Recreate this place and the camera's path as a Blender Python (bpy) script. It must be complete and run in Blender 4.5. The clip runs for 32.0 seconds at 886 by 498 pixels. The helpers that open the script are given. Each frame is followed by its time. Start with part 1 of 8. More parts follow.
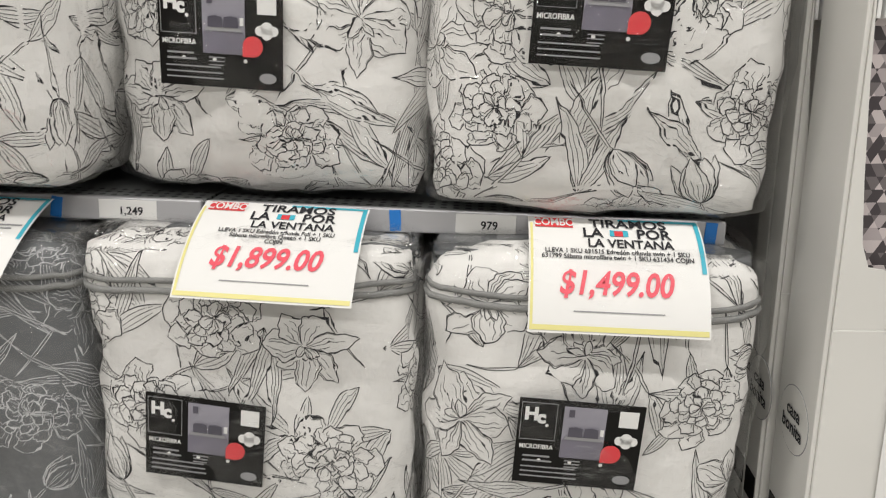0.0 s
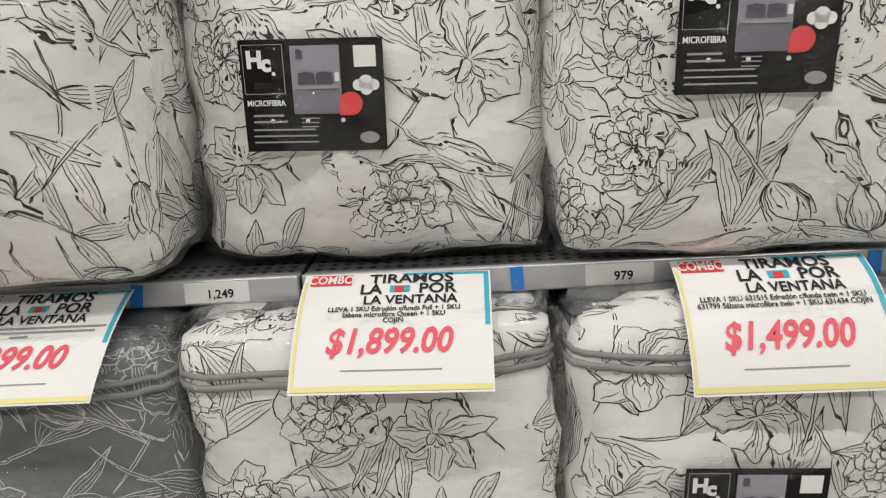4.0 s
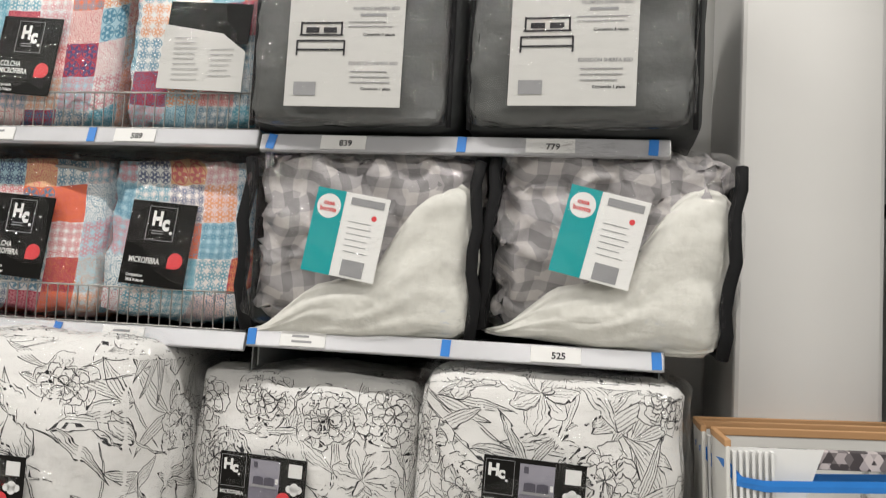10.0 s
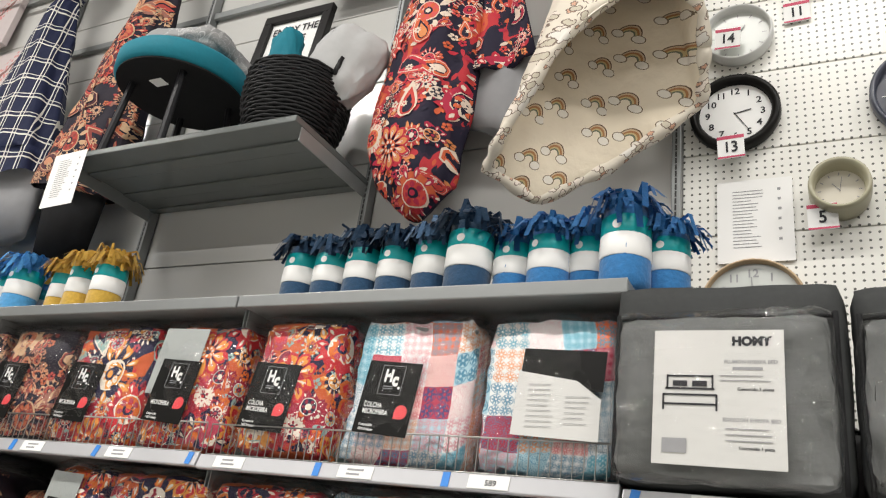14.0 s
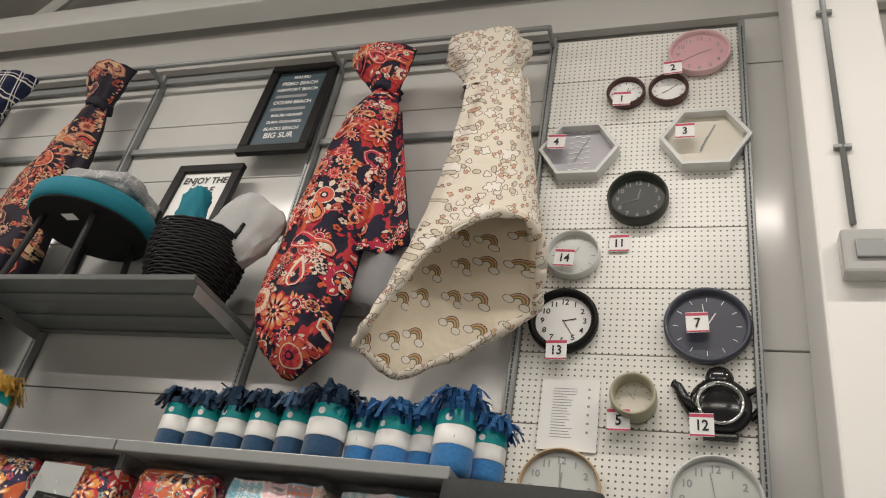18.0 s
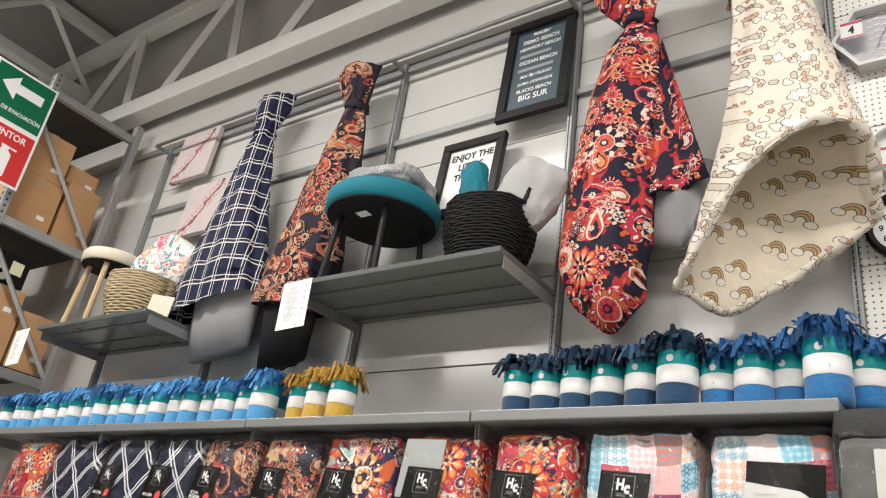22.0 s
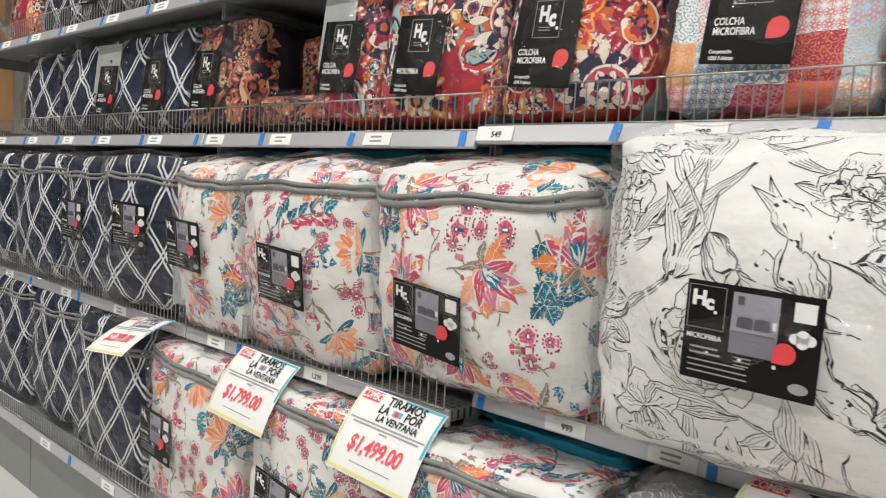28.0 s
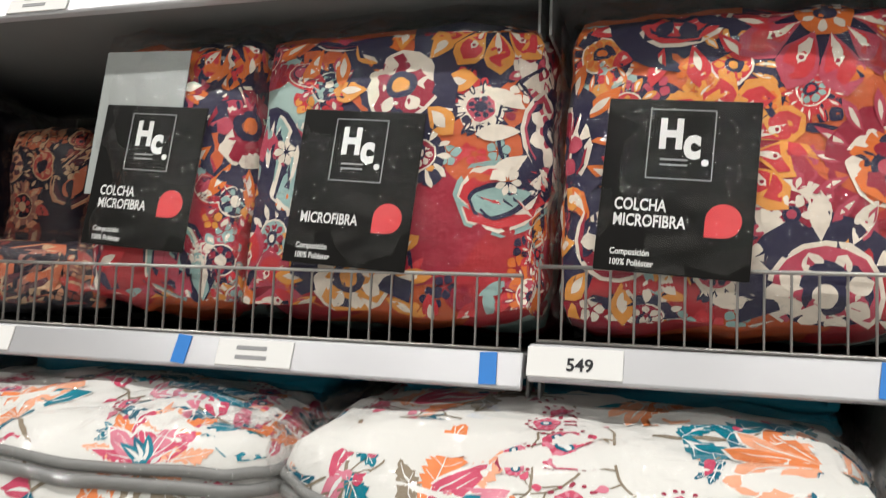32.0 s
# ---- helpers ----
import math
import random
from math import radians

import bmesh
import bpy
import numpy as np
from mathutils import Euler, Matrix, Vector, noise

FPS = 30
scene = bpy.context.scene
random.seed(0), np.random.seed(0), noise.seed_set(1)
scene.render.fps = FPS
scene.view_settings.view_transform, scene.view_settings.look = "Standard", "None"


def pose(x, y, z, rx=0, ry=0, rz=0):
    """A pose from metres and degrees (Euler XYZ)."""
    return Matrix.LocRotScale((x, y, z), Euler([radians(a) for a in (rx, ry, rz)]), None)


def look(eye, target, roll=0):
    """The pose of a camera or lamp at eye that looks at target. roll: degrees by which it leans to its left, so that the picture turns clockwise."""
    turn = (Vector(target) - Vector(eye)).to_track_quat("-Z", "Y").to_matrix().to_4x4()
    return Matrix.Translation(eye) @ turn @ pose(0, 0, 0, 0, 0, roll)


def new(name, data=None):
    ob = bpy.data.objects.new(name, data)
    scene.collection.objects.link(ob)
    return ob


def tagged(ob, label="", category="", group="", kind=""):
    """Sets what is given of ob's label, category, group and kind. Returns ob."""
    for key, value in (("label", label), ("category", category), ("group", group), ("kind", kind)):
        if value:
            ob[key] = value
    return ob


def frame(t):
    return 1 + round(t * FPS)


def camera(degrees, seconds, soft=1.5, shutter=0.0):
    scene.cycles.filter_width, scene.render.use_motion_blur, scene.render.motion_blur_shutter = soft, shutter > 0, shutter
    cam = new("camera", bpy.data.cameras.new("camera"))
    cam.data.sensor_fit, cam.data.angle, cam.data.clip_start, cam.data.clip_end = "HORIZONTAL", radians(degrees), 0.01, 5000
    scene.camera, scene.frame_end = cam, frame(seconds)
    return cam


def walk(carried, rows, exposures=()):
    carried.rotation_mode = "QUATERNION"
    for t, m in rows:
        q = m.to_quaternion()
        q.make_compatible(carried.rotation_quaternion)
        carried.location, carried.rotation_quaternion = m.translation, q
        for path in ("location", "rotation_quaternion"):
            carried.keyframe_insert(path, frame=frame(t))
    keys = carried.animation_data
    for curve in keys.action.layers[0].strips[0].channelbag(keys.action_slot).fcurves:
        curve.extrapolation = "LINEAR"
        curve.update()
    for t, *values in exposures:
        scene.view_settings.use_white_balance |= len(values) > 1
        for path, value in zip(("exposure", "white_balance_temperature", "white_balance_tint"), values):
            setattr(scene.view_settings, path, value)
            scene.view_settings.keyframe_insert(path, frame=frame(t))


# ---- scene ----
cam = camera(59.7, 32.0, soft=1.1, shutter=0.2)
PATH = [
    (0, (0.490, -1.270, 1.287), (0.397, 0.651, 0.738), 1.7),
    (0.5, (0.451, -1.177, 1.319), (0.474, 0.744, 0.763), -0.2),
    (1, (0.502, -1.083, 1.319), (0.549, 0.851, 0.813), -1.2),
    (1.5, (0.556, -0.960, 1.351), (0.550, 0.977, 0.854), -0.6),
    (2, (0.525, -0.911, 1.358), (0.406, 1.021, 0.856), -0.7),
    (2.5, (0.390, -0.903, 1.371), (0.253, 1.021, 0.845), -2.3),
    (3, (0.269, -0.925, 1.376), (0.177, 0.992, 0.816), -3.9),
    (3.5, (0.274, -0.999, 1.356), (0.191, 0.924, 0.810), -3.5),
    (5.5, (0.520, -1.497, 1.303), (0.249, 0.408, 0.758), -2.4),
    (6, (0.638, -1.573, 1.267), (0.321, 0.327, 0.731), -0.9),
    (6.5, (0.649, -1.641, 1.264), (0.360, 0.267, 0.738), 0.0),
    (7, (0.593, -1.733, 1.288), (0.393, 0.194, 0.791), -0.5),
    (7.5, (0.570, -1.783, 1.319), (0.411, 0.174, 0.942), -0.3),
    (8, (0.575, -1.779, 1.324), (0.441, 0.207, 1.128), 0.5),
    (8.5, (0.608, -1.727, 1.366), (0.462, 0.265, 1.257), 1.6),
    (9, (0.677, -1.672, 1.389), (0.450, 0.315, 1.441), 3.0),
    (9.5, (0.708, -1.644, 1.538), (0.408, 0.330, 1.645), 3.4),
    (10, (0.721, -1.652, 1.697), (0.384, 0.315, 1.837), 3.0),
    (10.5, (0.715, -1.658, 1.717), (0.333, 0.283, 2.009), 3.7),
    (11, (0.709, -1.668, 1.764), (0.285, 0.256, 2.112), 4.2),
    (11.5, (0.714, -1.647, 1.796), (0.186, 0.236, 2.216), 4.5),
    (12, (0.669, -1.648, 1.802), (0.048, 0.185, 2.308), 4.5),
    (12.5, (0.559, -1.666, 1.814), (-0.185, 0.100, 2.387), 4.8),
    (13, (0.470, -1.696, 1.813), (-0.409, -0.006, 2.425), 5.7),
    (13.5, (0.430, -1.712, 1.826), (-0.504, -0.078, 2.504), 7.1),
    (14, (0.437, -1.728, 1.842), (-0.457, -0.114, 2.614), 8.0),
    (14.5, (0.516, -1.783, 1.845), (-0.369, -0.183, 2.657), 8.6),
    (15, (0.598, -1.846, 1.850), (-0.259, -0.236, 2.671), 8.6),
    (15.5, (0.580, -1.976, 1.864), (-0.220, -0.360, 2.728), 6.8),
    (17.5, (0.680, -2.186, 1.884), (-0.027, -0.628, 2.920), 11.6),
    (18, (0.706, -2.186, 1.887), (0.078, -0.603, 2.937), 11.2),
    (18.5, (0.653, -2.206, 1.883), (0.024, -0.628, 2.939), 10.0),
    (19, (0.575, -2.267, 1.895), (-0.171, -0.733, 2.939), 7.9),
    (19.5, (0.523, -2.295, 1.894), (-0.356, -0.827, 2.928), 7.5),
    (20, (0.475, -2.288, 1.895), (-0.475, -0.856, 2.920), 8.0),
    (20.5, (0.427, -2.300, 1.891), (-0.564, -0.879, 2.890), 8.8),
    (21, (0.400, -2.307, 1.880), (-0.625, -0.885, 2.843), 9.2),
    (21.5, (0.386, -2.311, 1.867), (-0.683, -0.895, 2.790), 9.0),
    (22, (0.363, -2.302, 1.850), (-0.757, -0.889, 2.716), 8.7),
    (22.5, (0.346, -2.291, 1.814), (-0.816, -0.855, 2.580), 8.0),
    (23, (0.367, -2.229, 1.788), (-0.832, -0.760, 2.423), 6.7),
    (23.5, (0.433, -2.092, 1.729), (-0.798, -0.606, 2.256), 6.3),
    (24, (0.522, -1.973, 1.693), (-0.724, -0.462, 2.099), 6.0),
    (24.5, (0.528, -1.918, 1.664), (-0.686, -0.358, 1.966), 4.6),
    (25, (0.417, -1.879, 1.636), (-0.763, -0.276, 1.829), 3.4),
    (25.5, (0.357, -1.798, 1.587), (-0.827, -0.188, 1.647), 2.8),
    (27.5, (0.102, -1.463, 1.486), (-1.154, 0.085, 1.328), 3.5),
    (28, (-0.044, -1.36, 1.457), (-1.402, 0.1, 1.304), 3.3),
    (28.5, (-0.179, -1.261, 1.464), (-1.592, 0.146, 1.309), 3.0),
    (29, (-0.361, -1.25, 1.461), (-1.625, 0.291, 1.3), 1.9),
    (29.5, (-0.53, -1.274, 1.475), (-1.648, 0.378, 1.329), 0.5),
    (30, (-0.629, -1.202, 1.485), (-1.744, 0.454, 1.374), 1.4),
    (30.5, (-0.721, -1.037, 1.509), (-1.79, 0.653, 1.458), 3.0),
    (31, (-0.804, -0.939, 1.531), (-1.755, 0.819, 1.499), 3.9),
    (31.5, (-0.956, -0.899, 1.559), (-1.755, 0.933, 1.63), 3.4),
    (32, (-1.063, -0.867, 1.642), (-1.635, 1.043, 1.799), 2.4),
]
walk(cam, [(t, look(eye, target, roll)) for t, eye, target, roll in PATH], exposures=[(0, -0.28, 6500, 10), (1, -0.48, 6500, 10), (3, -0.5, 6500, 10), (6, -0.27, 6500, 10), (9, -0.3, 6500, 10), (12, -0.2, 6500, 10), (14, 0.02, 6500, 10), (15.5, -0.12, 6600, 11), (18, -0.45, 6850, 12), (19, -0.60, 6850, 13), (20, -0.22, 6600, 12), (22, 0.12, 6550, 11), (24, 0.12, 6500, 11), (25, -0.08, 6500, 10), (28, -0.17, 6450, 9), (32, -0.22, 6450, 9)])

# ---- world and large lights ----
world = bpy.data.worlds.new("world")
scene.world = world
world.use_nodes = True
world.node_tree.nodes["Background"].inputs[0].default_value = (0.8, 0.85, 0.9, 1)
world.node_tree.nodes["Background"].inputs[1].default_value = 0.025


def tube_lamp(x, y, z, power, length=2.4):
    d = bpy.data.lights.new("tube_lamp", "AREA")
    d.shape, d.size, d.size_y, d.energy, d.color = "RECTANGLE", length, 0.13, power, (1.0, 0.97, 0.92)
    ob = new("tube_lamp", d)
    ob.matrix_world = pose(x, y, z, 0, 0, 0)
    return tagged(ob, "long white fluorescent tube lamp under the roof", "lamp", "roof lamps")


LAMP_POWER = 106
LAMPS = [(x, y) for y in (-2.2, -7.0) for x in (-6.6, -3.1, 0.6, 4.0)]
for lx, ly in LAMPS:
    tube_lamp(lx, ly, 5.95, LAMP_POWER * (1.7 if lx > 3 else 1.4 if lx < -3 else 1.05))

# ---- material helpers ----


class Graph:
    """A small wrapper to write shader nodes as sums."""

    def __init__(self, name, rough=0.6, metal=0.0, coat=0.0):
        self.mat = bpy.data.materials.new(name)
        self.mat.use_nodes = True
        self.nt = self.mat.node_tree
        self.bsdf = self.nt.nodes["Principled BSDF"]
        self.put("Roughness", rough)
        self.put("Metallic", metal)
        if coat:
            self.put("Coat Weight", coat)
            self.put("Coat Roughness", 0.07)

    def put(self, key, value):
        self.plug(self.bsdf.inputs[key], value)

    def plug(self, socket, value):
        if isinstance(value, bpy.types.NodeSocket):
            self.nt.links.new(value, socket)
        elif isinstance(value, tuple) and len(value) == 3 and socket.type == "RGBA":
            socket.default_value = (*value, 1)
        else:
            socket.default_value = value

    def node(self, kind, **props):
        n = self.nt.nodes.new("ShaderNode" + kind)
        for key, value in props.items():
            setattr(n, key, value)
        return n

    def m(self, op, a, b=0.0, c=0.0):
        n = self.node("Math", operation=op)
        for s, v in zip(n.inputs, (a, b, c)):
            self.plug(s, v)
        return n.outputs[0]

    def v(self, op, a, b=(0, 0, 0)):
        n = self.node("VectorMath", operation=op)
        self.plug(n.inputs[0], a)
        self.plug(n.inputs[1], b)
        return n.outputs["Value" if op == "LENGTH" else "Vector"]

    def scaled(self, a, k):
        n = self.node("VectorMath", operation="SCALE")
        self.plug(n.inputs[0], a)
        self.plug(n.inputs["Scale"], k)
        return n.outputs["Vector"]

    def xyz(self, x=0.0, y=0.0, z=0.0):
        n = self.node("CombineXYZ")
        for s, v in zip(n.inputs, (x, y, z)):
            self.plug(s, v)
        return n.outputs[0]

    def split(self, a):
        n = self.node("SeparateXYZ")
        self.plug(n.inputs[0], a)
        return n.outputs

    def mix(self, f, a, b):
        n = self.node("Mix", data_type="RGBA")
        self.plug(n.inputs[0], f)
        self.plug(n.inputs[6], a)
        self.plug(n.inputs[7], b)
        return n.outputs[2]

    def noise(self, p, scale, detail=2.0, rough=0.5):
        n = self.node("TexNoise")
        self.plug(n.inputs["Vector"], p)
        n.inputs["Scale"].default_value, n.inputs["Detail"].default_value, n.inputs["Roughness"].default_value = scale, detail, rough
        return n.outputs

    def voronoi(self, p, scale, jitter=1.0, feature="F1"):
        n = self.node("TexVoronoi", voronoi_dimensions="2D", feature=feature)
        self.plug(n.inputs["Vector"], p)
        n.inputs["Scale"].default_value, n.inputs["Randomness"].default_value = scale, jitter
        return n.outputs

    def ramp(self, f, stops, constant=True):
        n = self.node("ValToRGB")
        e = n.color_ramp.elements
        n.color_ramp.interpolation = "CONSTANT" if constant else "LINEAR"
        while len(e) < len(stops):
            e.new(0.5)
        for el, (at, col) in zip(e, stops):
            el.position, el.color = at, (*col, 1)
        self.plug(n.inputs[0], f)
        return n.outputs[0]

    def bump(self, height, strength=0.3, distance=0.01, key="Normal"):
        n = self.node("Bump")
        n.inputs["Strength"].default_value, n.inputs["Distance"].default_value = strength, distance
        self.plug(n.inputs["Height"], height)
        self.put(key, n.outputs[0])

    def place(self):
        return self.node("TexCoord").outputs["Object"]

    def chance(self):
        return self.node("ObjectInfo").outputs["Random"]

    def cloth_uv(self, shift=True):
        """Flat cloth coordinates in metres that run on round the sides and over the top of a thing."""
        x, y, z = self.split(self.place())
        u, w = self.m("ADD", x, y), self.m("SUBTRACT", z, self.m("MULTIPLY", y, 0.8))
        if shift:
            r = self.chance()
            u, w = self.m("ADD", u, self.m("MULTIPLY", r, 7.3)), self.m("ADD", w, self.m("MULTIPLY", r, 4.1))
        return self.xyz(u, w, 0.0)

    def band(self, d, w):
        return self.m("LESS_THAN", self.m("ABSOLUTE", d), w)

    def both(self, a, b):
        return self.m("MULTIPLY", a, b)

    def either(self, *some):
        out = some[0]
        for s in some[1:]:
            out = self.m("MAXIMUM", out, s)
        return out

    def blossoms(self, uv, cell, size, petals, jitter=0.75, offset=(0, 0, 0)):
        """Flowers strewn over the cloth: local radius, rim radius, turn and two chance numbers."""
        p = self.v("ADD", uv, offset)
        vor = self.voronoi(p, 1 / cell, jitter)
        lx, ly, _ = self.split(self.v("SUBTRACT", p, vor["Position"]))
        h1, h2, h3 = self.node("SeparateColor"), None, None
        self.plug(h1.inputs[0], vor["Color"])
        h1, h2, h3 = h1.outputs
        r = self.m("SQRT", self.m("ADD", self.m("MULTIPLY", lx, lx), self.m("MULTIPLY", ly, ly)))
        turn = self.m("ADD", self.m("ARCTAN2", ly, lx), self.m("MULTIPLY", h1, 6.28))
        lobe = self.m("ABSOLUTE", self.m("COSINE", self.m("MULTIPLY", turn, petals / 2)))
        rim = self.m("MULTIPLY", self.m("MULTIPLY_ADD", lobe, 0.42, 0.58), self.m("MULTIPLY_ADD", h2, 0.5 * size, 0.7 * size))
        return r, rim, turn, h1, h2, h3

    def leaves(self, uv, cell, length, width, jitter=0.9, offset=(0, 0, 0)):
        p = self.v("ADD", uv, offset)
        vor = self.voronoi(p, 1 / cell, jitter)
        lx, ly, _ = self.split(self.v("SUBTRACT", p, vor["Position"]))
        h = self.node("SeparateColor")
        self.plug(h.inputs[0], vor["Color"])
        a = self.m("MULTIPLY", h.outputs[0], 6.28)
        c, s = self.m("COSINE", a), self.m("SINE", a)
        along = self.m("ADD", self.m("MULTIPLY", lx, c), self.m("MULTIPLY", ly, s))
        across = self.m("SUBTRACT", self.m("MULTIPLY", ly, c), self.m("MULTIPLY", lx, s))
        across = self.m("ADD", across, self.m("MULTIPLY", self.m("MULTIPLY", along, along), 5.0))
        t = self.m("DIVIDE", along, length)
        edge = self.m("MULTIPLY", self.m("SUBTRACT", 1.0, self.m("MULTIPLY", t, t)), width)
        return self.m("SUBTRACT", self.m("ABSOLUTE", across), edge), across, along, h.outputs[1]

    def stems(self, uv, scale, width, offset=(0, 0, 0)):
        n = self.noise(self.v("ADD", uv, offset), scale, 1.0)["Fac"]
        f = self.m("FRACT", self.m("MULTIPLY", n, 5.0))
        return self.band(self.m("SUBTRACT", f, 0.5), width)


def weave(g, strength=0.4):
    """Fine cloth grain over soft quilted puckers."""
    fine, soft_fold = g.noise(g.place(), 30.0, 3.0, 0.6)["Fac"], g.noise(g.place(), 7.0, 2.0, 0.5)["Fac"]
    g.bump(g.m("MULTIPLY_ADD", fine, 0.16, soft_fold), strength, 0.05)


def plain(name, color, rough=0.5, metal=0.0, grain=0.06, scale=30.0, bump=0.1):
    g = Graph(name, rough, metal)
    n = g.noise(g.place(), scale, 4.0)["Fac"]
    n2 = g.noise(g.place(), scale * 0.12, 2.0)["Fac"]
    f = g.m("ADD", g.m("MULTIPLY", n, 0.5), g.m("MULTIPLY", n2, 0.5))
    lo, hi = tuple(c * (1 - 2.2 * grain) for c in color), tuple(min(1, c * (1 + 2.2 * grain)) for c in color)
    g.put("Base Color", g.mix(f, lo, hi))
    g.put("Roughness", g.m("MULTIPLY_ADD", n2, 0.25, max(0.02, rough - 0.12)))
    if max(color) < 0.06 and rough > 0.3:
        g.put("Specular IOR Level", 0.2)
    if bump:
        g.bump(n, bump, 0.004)
    return g.mat


def film_cloth(name, color, rough=0.75, film=0.35):
    g = Graph(name, rough)
    g.put("Base Color", color(g))
    weave(g)
    g.put("Specular IOR Level", 0.25)
    if film:
        g.put("Roughness", 0.5)
    return g.mat


def line_flowers(base, ink, fine=1.0):
    """Cloth drawn over with outlined blossoms, buds and leaves."""

    def color(g):
        flat = g.cloth_uv()
        big = g.scaled(g.v("SUBTRACT", g.noise(flat, 5.0, 2.0)["Color"], (0.5, 0.5, 0.5)), 0.13)
        small = g.scaled(g.v("SUBTRACT", g.noise(flat, 22.0, 2.0)["Color"], (0.5, 0.5, 0.5)), 0.022)
        uv = g.v("ADD", flat, g.v("ADD", big, small))
        w = 0.00115 * fine
        r, rim, turn, h1, h2, h3 = g.blossoms(uv, 0.19, 0.085, 5, 0.85)
        inside = g.m("LESS_THAN", r, rim)
        out = g.m("SUBTRACT", 1.0, inside)
        curl = g.m("MULTIPLY", g.m("SINE", g.m("MULTIPLY", r, 70.0)), 0.35)
        rays = g.m("MULTIPLY", g.m("ABSOLUTE", g.m("SINE", g.m("ADD", g.m("MULTIPLY", turn, 5.0), curl))), r)
        vein = g.both(g.m("LESS_THAN", rays, w * 1.7), g.both(inside, g.m("GREATER_THAN", r, 0.014)))
        line = g.either(g.band(g.m("SUBTRACT", r, rim), w), g.band(g.m("SUBTRACT", r, g.m("MULTIPLY", rim, 0.66)), w * 0.9), g.band(g.m("SUBTRACT", r, g.m("MULTIPLY", rim, 0.36)), w * 0.9), vein)
        r2, rim2, turn2, *_ = g.blossoms(uv, 0.23, 0.062, 9, 0.9, (0.31, 0.77, 0))
        in2 = g.both(out, g.m("LESS_THAN", r2, rim2))
        scale2 = g.voronoi(uv, 62.0, 1.0, "DISTANCE_TO_EDGE")["Distance"]
        peony = g.both(in2, g.m("LESS_THAN", scale2, 0.075))
        free = g.both(out, g.m("GREATER_THAN", r2, rim2))
        ink_f = g.either(line, peony)
        tone = 0.0
        for cell, ln, wd, off in ((0.10, 0.062, 0.0125, (0, 0, 0)), (0.135, 0.05, 0.019, (0.43, 0.29, 0))):
            lone, across, along, lh = g.leaves(uv, cell, ln, wd, 0.9, off)
            inl = g.both(free, g.m("LESS_THAN", lone, 0.0))
            ink_f = g.either(ink_f, g.both(free, g.band(lone, w)), g.both(inl, g.band(across, w * 0.8)), g.both(inl, g.band(g.m("SUBTRACT", g.m("ABSOLUTE", across), wd * 0.42), w * 0.6)))
            tone = g.m("MAXIMUM", tone, g.both(inl, g.m("GREATER_THAN", lh, 0.55)))
        stem = g.both(free, g.stems(flat, 3.4, 0.011))
        ink_f = g.either(ink_f, stem)
        shade = g.noise(flat, 4.0, 2.0)["Fac"]
        ground = g.mix(g.m("MULTIPLY", shade, 0.6), base, tuple(c * 0.84 for c in base))
        ground = g.mix(g.m("MULTIPLY", tone, 0.22), ground, ink)
        return g.mix(g.m("MULTIPLY", ink_f, 0.93), ground, ink)

    return color


def garden(g):
    """White cloth with teal, coral and pink flowers."""
    uv = g.cloth_uv()
    wob = g.noise(uv, 11.0, 2.0)["Color"]
    uv = g.v("ADD", uv, g.scaled(g.v("SUBTRACT", wob, (0.5, 0.5, 0.5)), 0.06))
    col = g.mix(g.noise(uv, 5.0)["Fac"], (0.80, 0.79, 0.76), (0.70, 0.69, 0.67))
    col = g.mix(g.m("MULTIPLY", g.stems(uv, 2.6, 0.02), 0.8), col, (0.28, 0.24, 0.20))
    d, across, along, h = g.leaves(uv, 0.055, 0.034, 0.010)
    rib = g.m("GREATER_THAN", g.m("FRACT", g.m("MULTIPLY", g.m("ADD", along, g.m("ABSOLUTE", across)), 110.0)), 0.25)
    col = g.mix(g.both(g.m("LESS_THAN", d, 0.0), rib), col, g.ramp(h, [(0, (0.02, 0.18, 0.26)), (0.4, (0.05, 0.26, 0.30)), (0.62, (0.62, 0.22, 0.10)), (0.8, (0.33, 0.36, 0.34))]))
    for cell, size, petals, off in ((0.06, 0.018, 5, (0.4, 0.1, 0)), (0.15, 0.05, 7, (0, 0, 0)), (0.22, 0.062, 12, (0.63, 0.37, 0))):
        r, rim, turn, h1, h2, h3 = g.blossoms(uv, cell, size, petals, 0.8, off)
        keep = g.both(g.m("LESS_THAN", r, rim), g.m("GREATER_THAN", h3, 0.35))
        outer = g.ramp(h1, [(0, (0.62, 0.16, 0.22)), (0.3, (0.75, 0.32, 0.16)), (0.55, (0.66, 0.28, 0.34)), (0.75, (0.03, 0.22, 0.30))])
        inner = g.ramp(h2, [(0, (0.78, 0.45, 0.30)), (0.35, (0.70, 0.62, 0.58)), (0.6, (0.55, 0.10, 0.16)), (0.8, (0.05, 0.25, 0.31))])
        q = g.m("DIVIDE", r, rim)
        petal = g.mix(g.m("LESS_THAN", q, 0.62), outer, inner)
        petal = g.mix(g.band(g.m("SUBTRACT", q, 0.64), 0.045), petal, (0.78, 0.76, 0.72))
        petal = g.mix(g.m("LESS_THAN", g.m("ABSOLUTE", g.m("SINE", g.m("MULTIPLY", turn, petals * 1.0))), 0.10), petal, (0.78, 0.74, 0.70))
        petal = g.mix(g.m("LESS_THAN", q, 0.24), petal, (0.60, 0.12, 0.18))
        col = g.mix(keep, col, petal)
    return col


